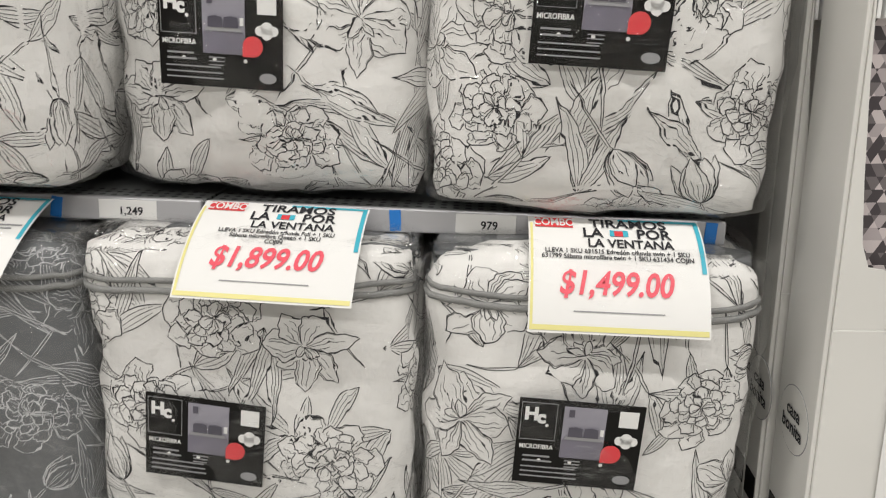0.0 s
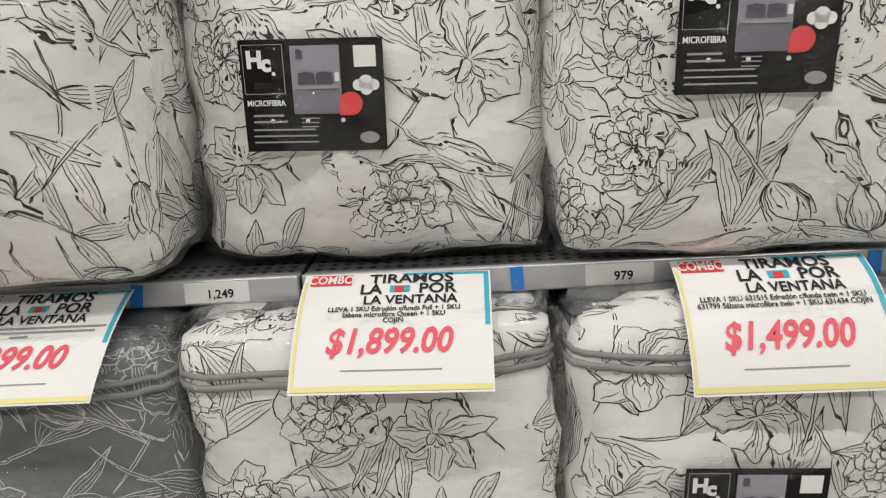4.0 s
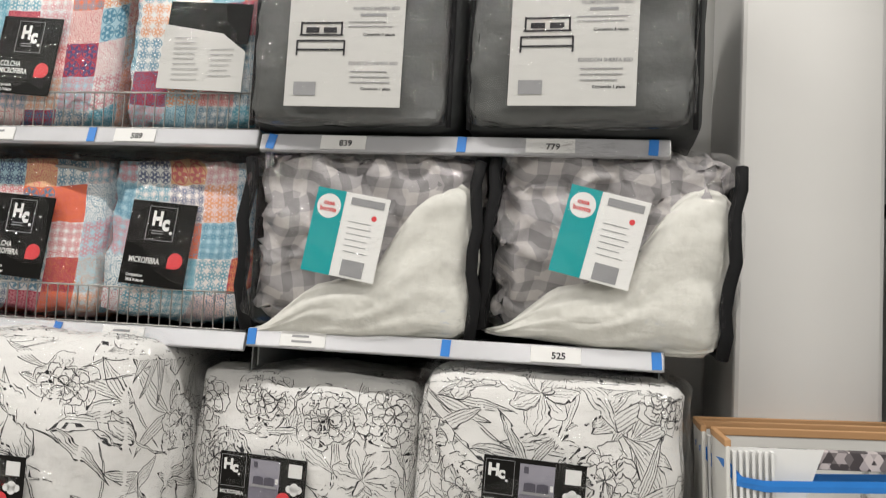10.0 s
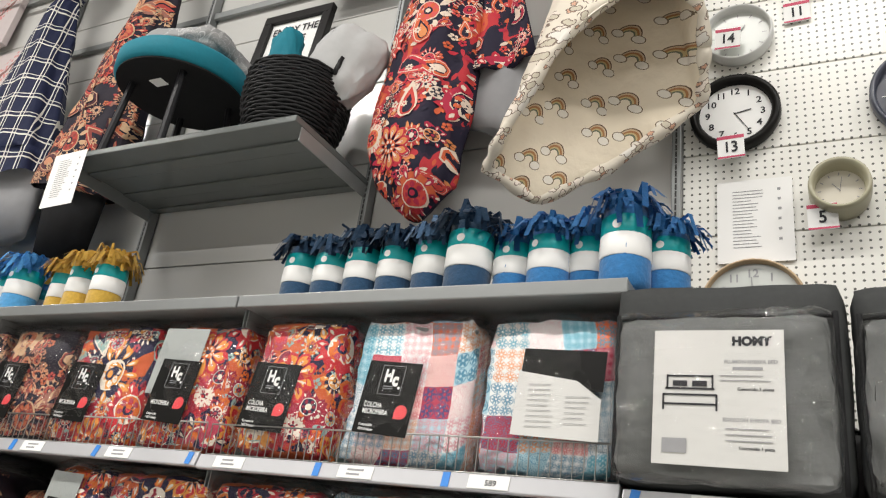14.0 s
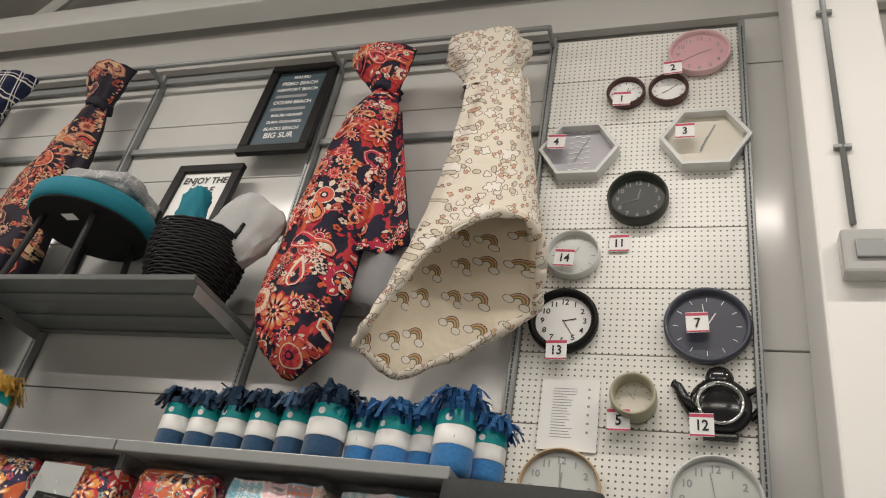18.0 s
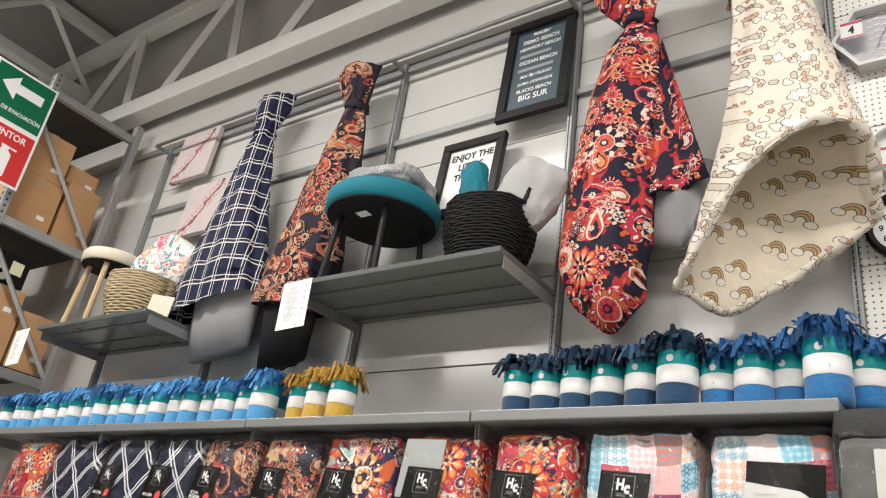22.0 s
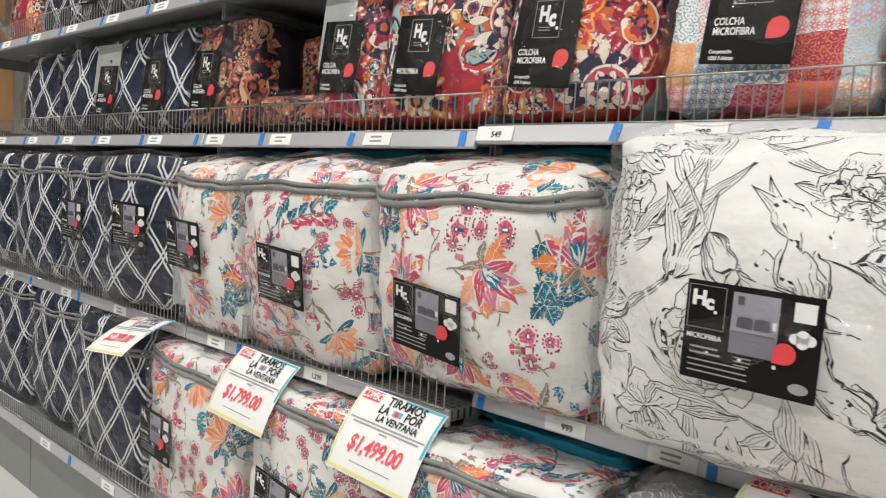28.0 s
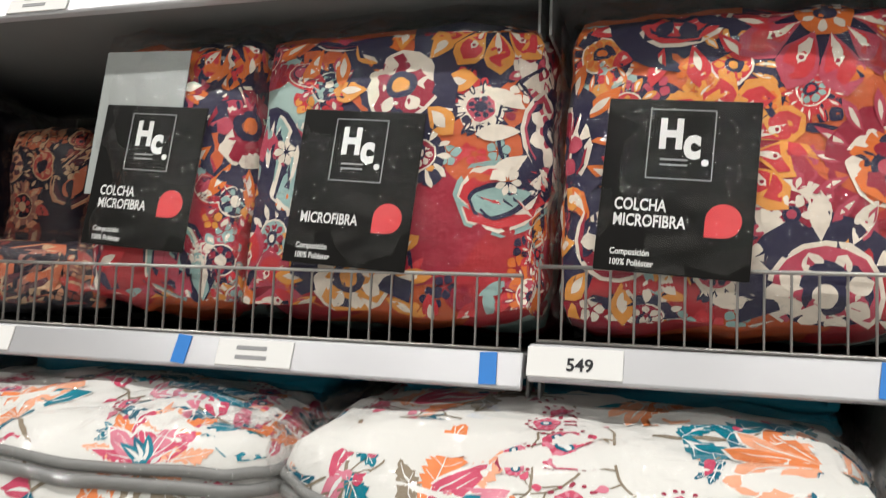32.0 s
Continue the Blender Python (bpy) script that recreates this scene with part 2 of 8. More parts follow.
def patches(g):
    """Patchwork of small printed squares."""
    uv = g.cloth_uv()
    x, y, _ = g.split(uv)
    s = 1 / 0.088
    cx, cy = g.m("FLOOR", g.m("MULTIPLY", x, s)), g.m("FLOOR", g.m("MULTIPLY", y, s))
    wn = g.node("TexWhiteNoise", noise_dimensions="2D")
    g.plug(wn.inputs["Vector"], g.xyz(cx, cy))
    hs = g.node("SeparateColor")
    g.plug(hs.inputs[0], wn.outputs["Color"])
    h1, h2, h3 = hs.outputs
    base = g.ramp(h1, [(0, (0.76, 0.77, 0.76)), (0.20, (0.78, 0.58, 0.55)), (0.34, (0.42, 0.62, 0.70)), (0.48, (0.78, 0.72, 0.69)), (0.66, (0.76, 0.17, 0.07)), (0.74, (0.74, 0.76, 0.77)), (0.90, (0.42, 0.04, 0.08)), (0.95, (0.76, 0.46, 0.26))])
    ink = g.ramp(h2, [(0, (0.04, 0.22, 0.36)), (0.3, (0.62, 0.12, 0.14)), (0.48, (0.05, 0.32, 0.44)), (0.66, (0.74, 0.30, 0.12)), (0.80, (0.66, 0.26, 0.30)), (0.9, (0.03, 0.06, 0.18))])
    many = g.m("FLOOR", g.m("MULTIPLY_ADD", h3, 3.0, 2.0))
    fx, fy = (g.m("SUBTRACT", g.m("FRACT", g.m("MULTIPLY", g.m("MULTIPLY", q, s), many)), 0.5) for q in (x, y))
    r = g.m("SQRT", g.m("ADD", g.m("MULTIPLY", fx, fx), g.m("MULTIPLY", fy, fy)))
    turn = g.m("ARCTAN2", fy, fx)
    rim = g.m("MULTIPLY_ADD", g.m("ABSOLUTE", g.m("COSINE", g.m("MULTIPLY", turn, g.m("FLOOR", g.m("MULTIPLY_ADD", h3, 4.0, 2.0))))), 0.25, 0.17)
    motif = g.either(g.both(g.m("LESS_THAN", r, rim), g.m("GREATER_THAN", r, 0.10)), g.band(g.m("SUBTRACT", r, 0.46), 0.03))
    fine = g.m("LESS_THAN", g.m("FRACT", g.m("MULTIPLY", g.voronoi(uv, 90.0)["Distance"], 2.0)), 0.3)
    f = g.m("ADD", g.both(motif, g.m("GREATER_THAN", h3, 0.3)), g.both(fine, g.m("LESS_THAN", h3, 0.3)))
    return g.mix(g.m("MULTIPLY", f, 0.85), base, ink)


def lattice(g):
    """Navy cloth under crossing white diagonals."""
    flat_uv = g.cloth_uv()
    x, y, _ = g.split(g.v("ADD", flat_uv, g.scaled(g.v("SUBTRACT", g.noise(flat_uv, 6.0, 2.0)["Color"], (0.5, 0.5, 0.5)), 0.05)))
    col = g.mix(g.noise(g.place(), 4.0)["Fac"], (0.004, 0.007, 0.022), (0.010, 0.014, 0.040))
    for sgn in (1.0, -1.0):
        a = g.m("MULTIPLY", g.m("ADD", x, g.m("MULTIPLY", y, 0.85 * sgn)), 1 / 0.20)
        f = g.m("SUBTRACT", g.m("FRACT", a), 0.5)
        col = g.mix(g.either(g.band(g.m("SUBTRACT", f, 0.05), 0.028), g.band(g.m("ADD", f, 0.07), 0.028)), col, (0.66, 0.67, 0.68))
    return col


def windowpane(g):
    x, y, z = g.split(g.place())
    wob = g.m("MULTIPLY", g.noise(g.place(), 5.0)["Fac"], 0.05)
    col = (0.010, 0.014, 0.045)
    for c, k, o in ((g.m("ADD", x, g.m("MULTIPLY", y, 0.8)), 9.0, 0.0), (g.m("ADD", z, wob), 8.0, 0.3)):
        f = g.m("SUBTRACT", g.m("FRACT", g.m("MULTIPLY_ADD", c, k, o)), 0.5)
        col = g.mix(g.either(g.band(f, 0.035), g.band(g.m("SUBTRACT", f, 0.20), 0.022)), col, (0.62, 0.60, 0.55))
    return col


def nursery(g):
    """Cream cloth with small outlined animals and flowers."""
    uv = g.cloth_uv(False)
    col = g.mix(g.noise(uv, 3.0)["Fac"], (0.74, 0.68, 0.58), (0.66, 0.60, 0.51))
    for cell, size, petals, off, fill in ((0.05, 0.019, 3, (0, 0, 0), (0.74, 0.66, 0.58)), (0.045, 0.011, 5, (0.33, 0.51, 0), (0.62, 0.36, 0.25)), (0.10, 0.034, 4, (0.7, 0.2, 0), (0.76, 0.72, 0.66)), (0.06, 0.016, 2, (0.2, 0.6, 0), (0.55, 0.50, 0.40))):
        r, rim, turn, h1, h2, h3 = g.blossoms(uv, cell, size, petals, 0.9, off)
        keep = g.both(g.m("LESS_THAN", r, rim), g.m("GREATER_THAN", h3, 0.4))
        col = g.mix(keep, col, fill)
        col = g.mix(g.both(g.m("GREATER_THAN", h3, 0.4), g.band(g.m("SUBTRACT", r, rim), 0.0019)), col, (0.20, 0.15, 0.12))
    return col


def rainbows(g):
    """The reverse of the cream cloth: small rainbows over clouds."""
    uv = g.cloth_uv(False)
    uv = g.scaled(uv, 1.05)
    vor = g.voronoi(uv, 1 / 0.15, 0.35)
    ax, ay, _ = g.split(g.v("SUBTRACT", uv, vor["Position"]))
    lx = g.m("ADD", g.m("MULTIPLY", ax, 0.85), g.m("MULTIPLY", ay, -0.53))
    ly = g.m("ADD", g.m("MULTIPLY", ax, 0.53), g.m("MULTIPLY", ay, 0.85))
    r = g.m("SQRT", g.m("ADD", g.m("MULTIPLY", lx, lx), g.m("MULTIPLY", ly, ly)))
    col = g.mix(g.noise(uv, 3.0)["Fac"], (0.80, 0.71, 0.56), (0.72, 0.63, 0.50))
    arc = g.ramp(g.m("MULTIPLY", r, 16.5), [(0, (0.76, 0.67, 0.53)), (0.35, (0.16, 0.17, 0.12)), (0.45, (0.52, 0.40, 0.20)), (0.55, (0.36, 0.17, 0.07)), (0.68, (0.56, 0.42, 0.28)), (0.78, (0.13, 0.08, 0.05)), (0.85, (0.76, 0.67, 0.53))])
    col = g.mix(g.both(g.m("GREATER_THAN", ly, 0.0), g.m("LESS_THAN", r, 0.054)), col, arc)
    for ox in (-0.044, 0.046):
        ex = g.m("SUBTRACT", lx, ox)
        e = g.m("SQRT", g.m("ADD", g.m("MULTIPLY", ex, ex), g.m("MULTIPLY", g.m("MULTIPLY", ly, ly), 3.0)))
        col = g.mix(g.m("LESS_THAN", e, 0.027), col, (0.75, 0.70, 0.62))
        col = g.mix(g.band(g.m("SUBTRACT", e, 0.027), 0.0024), col, (0.20, 0.15, 0.10))
    return col


def gingham(g):
    x, y, _ = g.split(g.cloth_uv())
    a = g.m("LESS_THAN", g.m("FRACT", g.m("MULTIPLY", x, 17.0)), 0.5)
    b = g.m("LESS_THAN", g.m("FRACT", g.m("MULTIPLY", y, 17.0)), 0.5)
    return g.ramp(g.m("MULTIPLY", g.m("ADD", a, b), 0.45), [(0, (0.52, 0.49, 0.48)), (0.3, (0.37, 0.35, 0.355)), (0.7, (0.25, 0.24, 0.245))])


def soft(a, b, scale=5.0):
    return lambda g: g.mix(g.noise(g.place(), scale, 3.0)["Fac"], a, b)


LINEN = film_cloth("white_cotton", soft((0.70, 0.69, 0.67), (0.80, 0.79, 0.77)))
SLATE = film_cloth("grey_cotton", soft((0.12, 0.125, 0.13), (0.17, 0.175, 0.18)))
GARDEN = film_cloth("white_garden_cotton", soft((0.70, 0.69, 0.66), (0.80, 0.79, 0.76)))


def patchy(g):
    """Ground of the medallion cloth: red, navy and orange fields."""
    uv = g.cloth_uv(False)
    uv = g.v("ADD", uv, g.scaled(g.v("SUBTRACT", g.noise(uv, 9.0, 2.0)["Color"], (0.5, 0.5, 0.5)), 0.06))
    return g.ramp(g.voronoi(uv, 7.0)["Color"], [(0, (0.42, 0.025, 0.035)), (0.30, (0.02, 0.018, 0.055)), (0.45, (0.56, 0.11, 0.035)), (0.57, (0.34, 0.46, 0.43)), (0.70, (0.36, 0.02, 0.045))])


MEDLEY = film_cloth("red_medallion_cotton", patchy, film=0.4)
PAISLEY = film_cloth("dark_paisley_cotton", soft((0.010, 0.010, 0.022), (0.03, 0.022, 0.03), 9.0), film=0.4)
PATCHES = film_cloth("patchwork_print", patches, film=0.4)
LATTICE = film_cloth("navy_lattice", lattice, film=0.45)
GINGHAM = film_cloth("grey_gingham", gingham, film=0.5)
GREYQUILT = film_cloth("grey_quilt", lambda g: g.mix(g.noise(g.place(), 6.0)["Fac"], (0.085, 0.088, 0.086), (0.14, 0.144, 0.14)), film=0.4)
SHERPA = film_cloth("white_sherpa", lambda g: g.mix(g.noise(g.place(), 55.0, 4.0)["Fac"], (0.62, 0.61, 0.56), (0.80, 0.79, 0.74)), film=0.3)
TIE_CHECK = film_cloth("navy_windowpane", windowpane, film=0)
TIE_PAISLEY = film_cloth("loose_dark_paisley", soft((0.010, 0.010, 0.022), (0.03, 0.022, 0.03), 9.0), film=0)
TIE_MEDLEY = film_cloth("loose_red_medallion", lambda g: g.ramp(g.noise(g.cloth_uv(False), 7.0, 2.0)["Fac"], [(0.0, (0.016, 0.013, 0.03)), (0.53, (0.03, 0.016, 0.035)), (0.57, (0.46, 0.035, 0.045)), (0.66, (0.56, 0.10, 0.045))]), film=0)
TIE_CREAM = film_cloth("cream_nursery_print", nursery, film=0)
TIE_RAINBOW = film_cloth("tan_rainbow_print", rainbows, film=0)
BLOSSOM = film_cloth("loose_garden_floral", garden, film=0)

WHITE = plain("white_wall_panel", (0.58, 0.575, 0.555), 0.16, 0, 0.025, 3.0, 0.02)
WALLPAINT = plain("painted_wall", (0.52, 0.51, 0.49), 0.6, 0, 0.04, 4.0, 0.08)
COLUMN_PAINT = plain("white_column_paint", (0.76, 0.75, 0.73), 0.5, 0, 0.03, 5.0, 0.05)
GREY = plain("grey_shelf_steel", (0.25, 0.26, 0.26), 0.38, 0.3, 0.05, 18.0, 0.03)
# near-black for holes and decks, and for shade painted on the lower backs
DARKGREY = plain("shade_dark_grey", (0.045, 0.045, 0.045), 0.6, 0, 0.08)
g = Graph("perforated_shelf_steel", 0.38, 0.3)
hx_, hy_, hz_ = g.split(g.place())
ax_, ay_ = g.m("SUBTRACT", g.m("FRACT", g.m("MULTIPLY", hx_, 45.0)), 0.5), g.m("SUBTRACT", g.m("FRACT", g.m("MULTIPLY", hy_, 45.0)), 0.5)
dot_ = g.both(g.m("LESS_THAN", g.m("ADD", g.m("MULTIPLY", ax_, ax_), g.m("MULTIPLY", ay_, ay_)), 0.07), g.m("LESS_THAN", hy_, 0.089))
g.put("Base Color", g.mix(dot_, g.mix(g.noise(g.place(), 8.0, 3.0)["Fac"], (0.23, 0.24, 0.24), (0.28, 0.29, 0.29)), (0.03, 0.03, 0.03)))
PERFORATED = g.mat
ENAMEL = plain("dark_grey_enamel", (0.13, 0.14, 0.137), 0.22, 0.2, 0.06, 14.0, 0.02)
RAIL = plain("price_rail", (0.52, 0.52, 0.54), 0.30, 0.35, 0.05, 10.0, 0.0)
WIRE = plain("zinc_wire", (0.42, 0.41, 0.39), 0.32, 0.85, 0.06, 40.0, 0.0)
PAPER = plain("white_paper", (0.82, 0.815, 0.80), 0.65, 0, 0.02, 12.0, 0.06)
GREYBOARD = plain("grey_board", (0.34, 0.36, 0.35), 0.6, 0, 0.05, 12.0, 0.05)
CARDSTOCK = plain("grey_white_card", (0.60, 0.595, 0.575), 0.6, 0, 0.02, 12.0, 0.05)
BLACK = plain("black_card", (0.009, 0.0085, 0.008), 0.34, 0, 0.15, 25.0, 0.08)
BLACK.node_tree.nodes["Principled BSDF"].inputs["Specular IOR Level"].default_value = 0.12
BLACKCLOTH = plain("black_cloth", (0.012, 0.012, 0.013), 0.8, 0, 0.2)
INK = plain("black_ink", (0.03, 0.03, 0.035), 0.6, 0, 0.05, 30, 0)
GREYINK = plain("grey_ink", (0.30, 0.30, 0.31), 0.6, 0, 0.05, 30, 0)
WHITEINK = plain("white_ink", (0.78, 0.78, 0.77), 0.5, 0, 0.02, 30, 0)
REDINK = plain("red_ink", (0.70, 0.05, 0.06), 0.5, 0, 0.05, 30, 0)
PINKINK = plain("pink_red_ink", (0.80, 0.09, 0.13), 0.5, 0, 0.05, 30, 0)
TEAL = plain("teal_card", (0.0, 0.34, 0.36), 0.4, 0, 0.06, 20, 0.03)
CYANINK = plain("cyan_ink", (0.05, 0.42, 0.55), 0.5, 0, 0.05, 30, 0)
YELLOWINK = plain("yellow_ink", (0.80, 0.74, 0.30), 0.5, 0, 0.05, 30, 0)
BLUETAPE = plain("blue_tape", (0.02, 0.20, 0.62), 0.45, 0, 0.08, 30, 0.05)
ZIP = plain("grey_zip", (0.22, 0.22, 0.215), 0.5, 0, 0.12, 60, 0.3)
PHOTO = plain("card_photo", (0.16, 0.15, 0.19), 0.35, 0, 0.3, 14, 0)
PHOTOWALL = plain("card_photo_wall", (0.30, 0.29, 0.34), 0.35, 0, 0.3, 14, 0)
PHOTODARK = plain("card_photo_dark", (0.08, 0.075, 0.10), 0.35, 0, 0.3, 24, 0)


from mathutils.bvhtree import BVHTree

# ---- mesh helpers ----


def thing(name, x, y, z, rz=0.0, label="", category="", group="", kind="", rx=0.0, ry=0.0):
    ob = new(name)
    ob.empty_display_size = 0.05
    ob.matrix_world = pose(x, y, z, rx, ry, rz)
    return tagged(ob, label, category, group, kind)


def mesh_of(name, bm, mats, smooth=False):
    me = bpy.data.meshes.new(name)
    bm.to_mesh(me)
    bm.free()
    for mt in mats if isinstance(mats, (list, tuple)) else [mats]:
        me.materials.append(mt)
    if smooth:
        me.polygons.foreach_set("use_smooth", [True] * len(me.polygons))
    return me


def put(name, me, parent=None, m=None, label=""):
    ob = new(name, me)
    if parent is not None:
        ob.parent = parent
    ob.matrix_basis = m if m is not None else Matrix()
    return tagged(ob, label)


def part(name, bm, mats, parent=None, label="", m=None, smooth=False):
    return put(name, mesh_of(name, bm, mats, smooth), parent, m, label)


def box(sx, sy, sz, bevel=0.0, at=(0, 0, 0), bm=None, segs=2):
    """A box centred on at, with rounded edges."""
    own = bmesh.new()
    bmesh.ops.create_cube(own, size=1, matrix=Matrix.Diagonal((sx, sy, sz, 1)))
    if bevel:
        bmesh.ops.bevel(own, geom=own.edges[:], offset=min(bevel, 0.45 * min(sx, sy, sz)), segments=segs, affect="EDGES", profile=0.5)
    bmesh.ops.translate(own, verts=own.verts, vec=at)
    if bm is None:
        return own
    tmp = bpy.data.meshes.new("tmp")
    own.to_mesh(tmp)
    own.free()
    bm.from_mesh(tmp)
    bpy.data.meshes.remove(tmp)
    return bm


def rod(a, b, r, sides=8, bm=None):
    return tube([a, b], r, sides, bm)


def tube(points, r, sides=6, bm=None, flat=1.0):
    bm = bm or bmesh.new()
    pts = [Vector(p) for p in points]
    rings = []
    for i, p in enumerate(pts):
        d = (pts[min(i + 1, len(pts) - 1)] - pts[max(i - 1, 0)]).normalized()
        up = Vector((0, 0, 1)) if abs(d.z) < 0.9 else Vector((1, 0, 0))
        a = d.cross(up).normalized()
        b = a.cross(d).normalized()
        rr = r[i] if isinstance(r, (list, tuple)) else r
        rings.append([bm.verts.new(p + a * rr * flat * math.cos(k * 2 * math.pi / sides) + b * rr * math.sin(k * 2 * math.pi / sides)) for k in range(sides)])
    for u, w in zip(rings, rings[1:]):
        for k in range(sides):
            bm.faces.new((u[k], u[(k + 1) % sides], w[(k + 1) % sides], w[k]))
    bm.faces.new(rings[0][::-1])
    bm.faces.new(rings[-1])
    return bm


def lathe(profile, sides=32, bm=None, axis="z"):
    """Turns (radius, height) pairs round the z axis."""
    bm = bm or bmesh.new()
    rings = [[bm.verts.new((r * math.cos(k * 2 * math.pi / sides), r * math.sin(k * 2 * math.pi / sides), h)) for k in range(sides)] for r, h in profile]
    for u, w in zip(rings, rings[1:]):
        for k in range(sides):
            bm.faces.new((u[k], u[(k + 1) % sides], w[(k + 1) % sides], w[k]))
    bm.faces.new(rings[0][::-1])
    bm.faces.new(rings[-1])
    return bm


def plate(w, h, t=0.002, bevel=0.0, at=(0, 0)):
    """A thin upright card facing -y, its middle at (x, z)."""
    return box(w, t, h, bevel, (at[0], 0, at[1]))


def poly(points, t=0.001):
    """A thin upright shape facing -y, from (x, z) corners."""
    bm = bmesh.new()
    f = bm.faces.new([bm.verts.new((x, 0, z)) for x, z in points])
    g = bmesh.ops.extrude_face_region(bm, geom=[f])
    bmesh.ops.translate(bm, verts=[v for v in g["geom"] if isinstance(v, bmesh.types.BMVert)], vec=(0, t, 0))
    bmesh.ops.recalc_face_normals(bm, faces=bm.faces)
    return bm


def ring_points(r, n, cx=0.0, cz=0.0, sx=1.0, sz=1.0, start=0.0):
    return [(cx + r * sx * math.cos(start + k * 2 * math.pi / n), cz + r * sz * math.sin(start + k * 2 * math.pi / n)) for k in range(n)]


TEXTS = {}


def text_mesh(text, size, mat, align="CENTER", bold=0.022, slant=0.0):
    key = (text, size, mat.name, align, bold, slant)
    if key not in TEXTS:
        cu = bpy.data.curves.new("text", "FONT")
        cu.offset = size * bold
        cu.body, cu.size, cu.align_x, cu.align_y, cu.resolution_u = text, size, align, "CENTER", 3
        ob = bpy.data.objects.new("text", cu)
        me = bpy.data.meshes.new_from_object(ob)
        bpy.data.objects.remove(ob)
        me.transform(Matrix(((1, slant, 0, 0), (0, 1, 0, 0), (0, 0, 1, 0), (0, 0, 0, 1))))
        me.materials.clear()
        me.materials.append(mat)
        TEXTS[key] = me
    return TEXTS[key]


def lettering(text, size, mat, parent, x, z, y=-0.002, align="CENTER", squeeze=1.0):
    return put("lettering", text_mesh(text, size, mat, align), parent, pose(x, y, z, 90) @ Matrix.Diagonal((squeeze, 1, 1, 1)))


def bars(parent, mat, x, z, w, n, pitch, h, seed=1, y=-0.002, fill=0.75):
    """Rows of small print that cannot be read."""
    rnd = random.Random(seed)
    bm = bmesh.new()
    for k in range(n):
        ww = w * (fill + (1 - fill) * rnd.random())
        box(ww, 0.0006, h, 0, (x - (w - ww) / 2, 0, z - k * pitch), bm)
    return part("small_print", bm, mat, parent, m=pose(0, y, 0))


def puffy(w, d, h, r=0.05, bulge=0.03, rough=0.006, seed=0, cuts=9, sag=0.0, freq=6.0):
    """A stuffed bag: base centred at the origin, front towards -y."""
    bm = bmesh.new()
    bmesh.ops.create_cube(bm, size=2)
    bmesh.ops.subdivide_edges(bm, edges=bm.edges[:], cuts=cuts, use_grid_fill=True)
    half = Vector((w / 2, d / 2, h / 2))
    for v in bm.verts:
        a, b, c = v.co
        p = Vector((a * half.x, b * half.y, c * half.z))
        inner = Vector([max(-hh + r, min(hh - r, q)) for q, hh in zip(p, half)])
        dvec = p - inner
        if dvec.length > 1e-6:
            p = inner + dvec.normalized() * min(r, dvec.length)
        n = noise.noise_vector(Vector((a, b, c)) * freq * 0.35 + Vector((seed * 3.1, seed, seed * 1.7)))
        n2 = noise.noise_vector(Vector((a, b, c)) * freq + Vector((seed * 1.3, seed * 2.1, seed)))
        fx, fy, fz = 1 - a * a, 1 - b * b, 1 - c * c
        p.y += bulge * fx * fz * (1 if b > 0 else -1) * abs(b)
        p.x += 0.5 * bulge * fy * fz * a * abs(a)
        p.z += 0.35 * bulge * fx * fy * c - sag * max(0, c) * a * a
        p += n * rough * 1.6 + n2 * rough * 0.7
        v.co = p + Vector((0, 0, half.z))
    zmin = min(v.co.z for v in bm.verts)
    for v in bm.verts:
        v.co.z -= zmin
    return bm


# ---- setting ----
WALL_Y, TOP_Z = 0.62, 5.03
SHELF_Z = {0: 0.325, 1: 0.98, 2: 1.605, 3: 2.06, 4: 2.557}
JOINTS = [0.914, 0.0, -1.22, -2.44, -3.66, -4.88]

g = Graph("polished_floor", 0.3)
px_, py_, pz_ = g.split(g.place())
tile = g.either(g.m("LESS_THAN", g.m("FRACT", g.m("MULTIPLY", px_, 1 / 0.6)), 0.006), g.m("LESS_THAN", g.m("FRACT", g.m("MULTIPLY", py_, 1 / 0.6)), 0.006))
speck = g.voronoi(g.place(), 120.0)["Distance"]
base = g.mix(g.noise(g.place(), 1.5, 4.0)["Fac"], (0.55, 0.54, 0.51), (0.66, 0.65, 0.62))
base = g.mix(g.m("LESS_THAN", speck, 0.18), base, (0.45, 0.44, 0.42))
g.put("Base Color", g.mix(g.m("MULTIPLY", tile, 0.35), base, (0.36, 0.35, 0.33)))
g.bump(g.noise(g.place(), 6.0, 2.0)["Fac"], 0.05, 0.01)
FLOORMAT = g.mat
g = Graph("roof_deck", 0.7)
rx_, ry_, rz_ = g.split(g.place())
g.put("Base Color", g.mix(g.noise(g.place(), 2.0, 3.0)["Fac"], (0.20, 0.20, 0.20), (0.27, 0.27, 0.265)))
g.bump(g.m("PINGPONG", ry_, 0.1), 0.6, 0.05)
ROOFMAT = g.mat
TRUSS = plain("white_truss_paint", (0.68, 0.68, 0.66), 0.5, 0, 0.05, 6.0, 0.05)

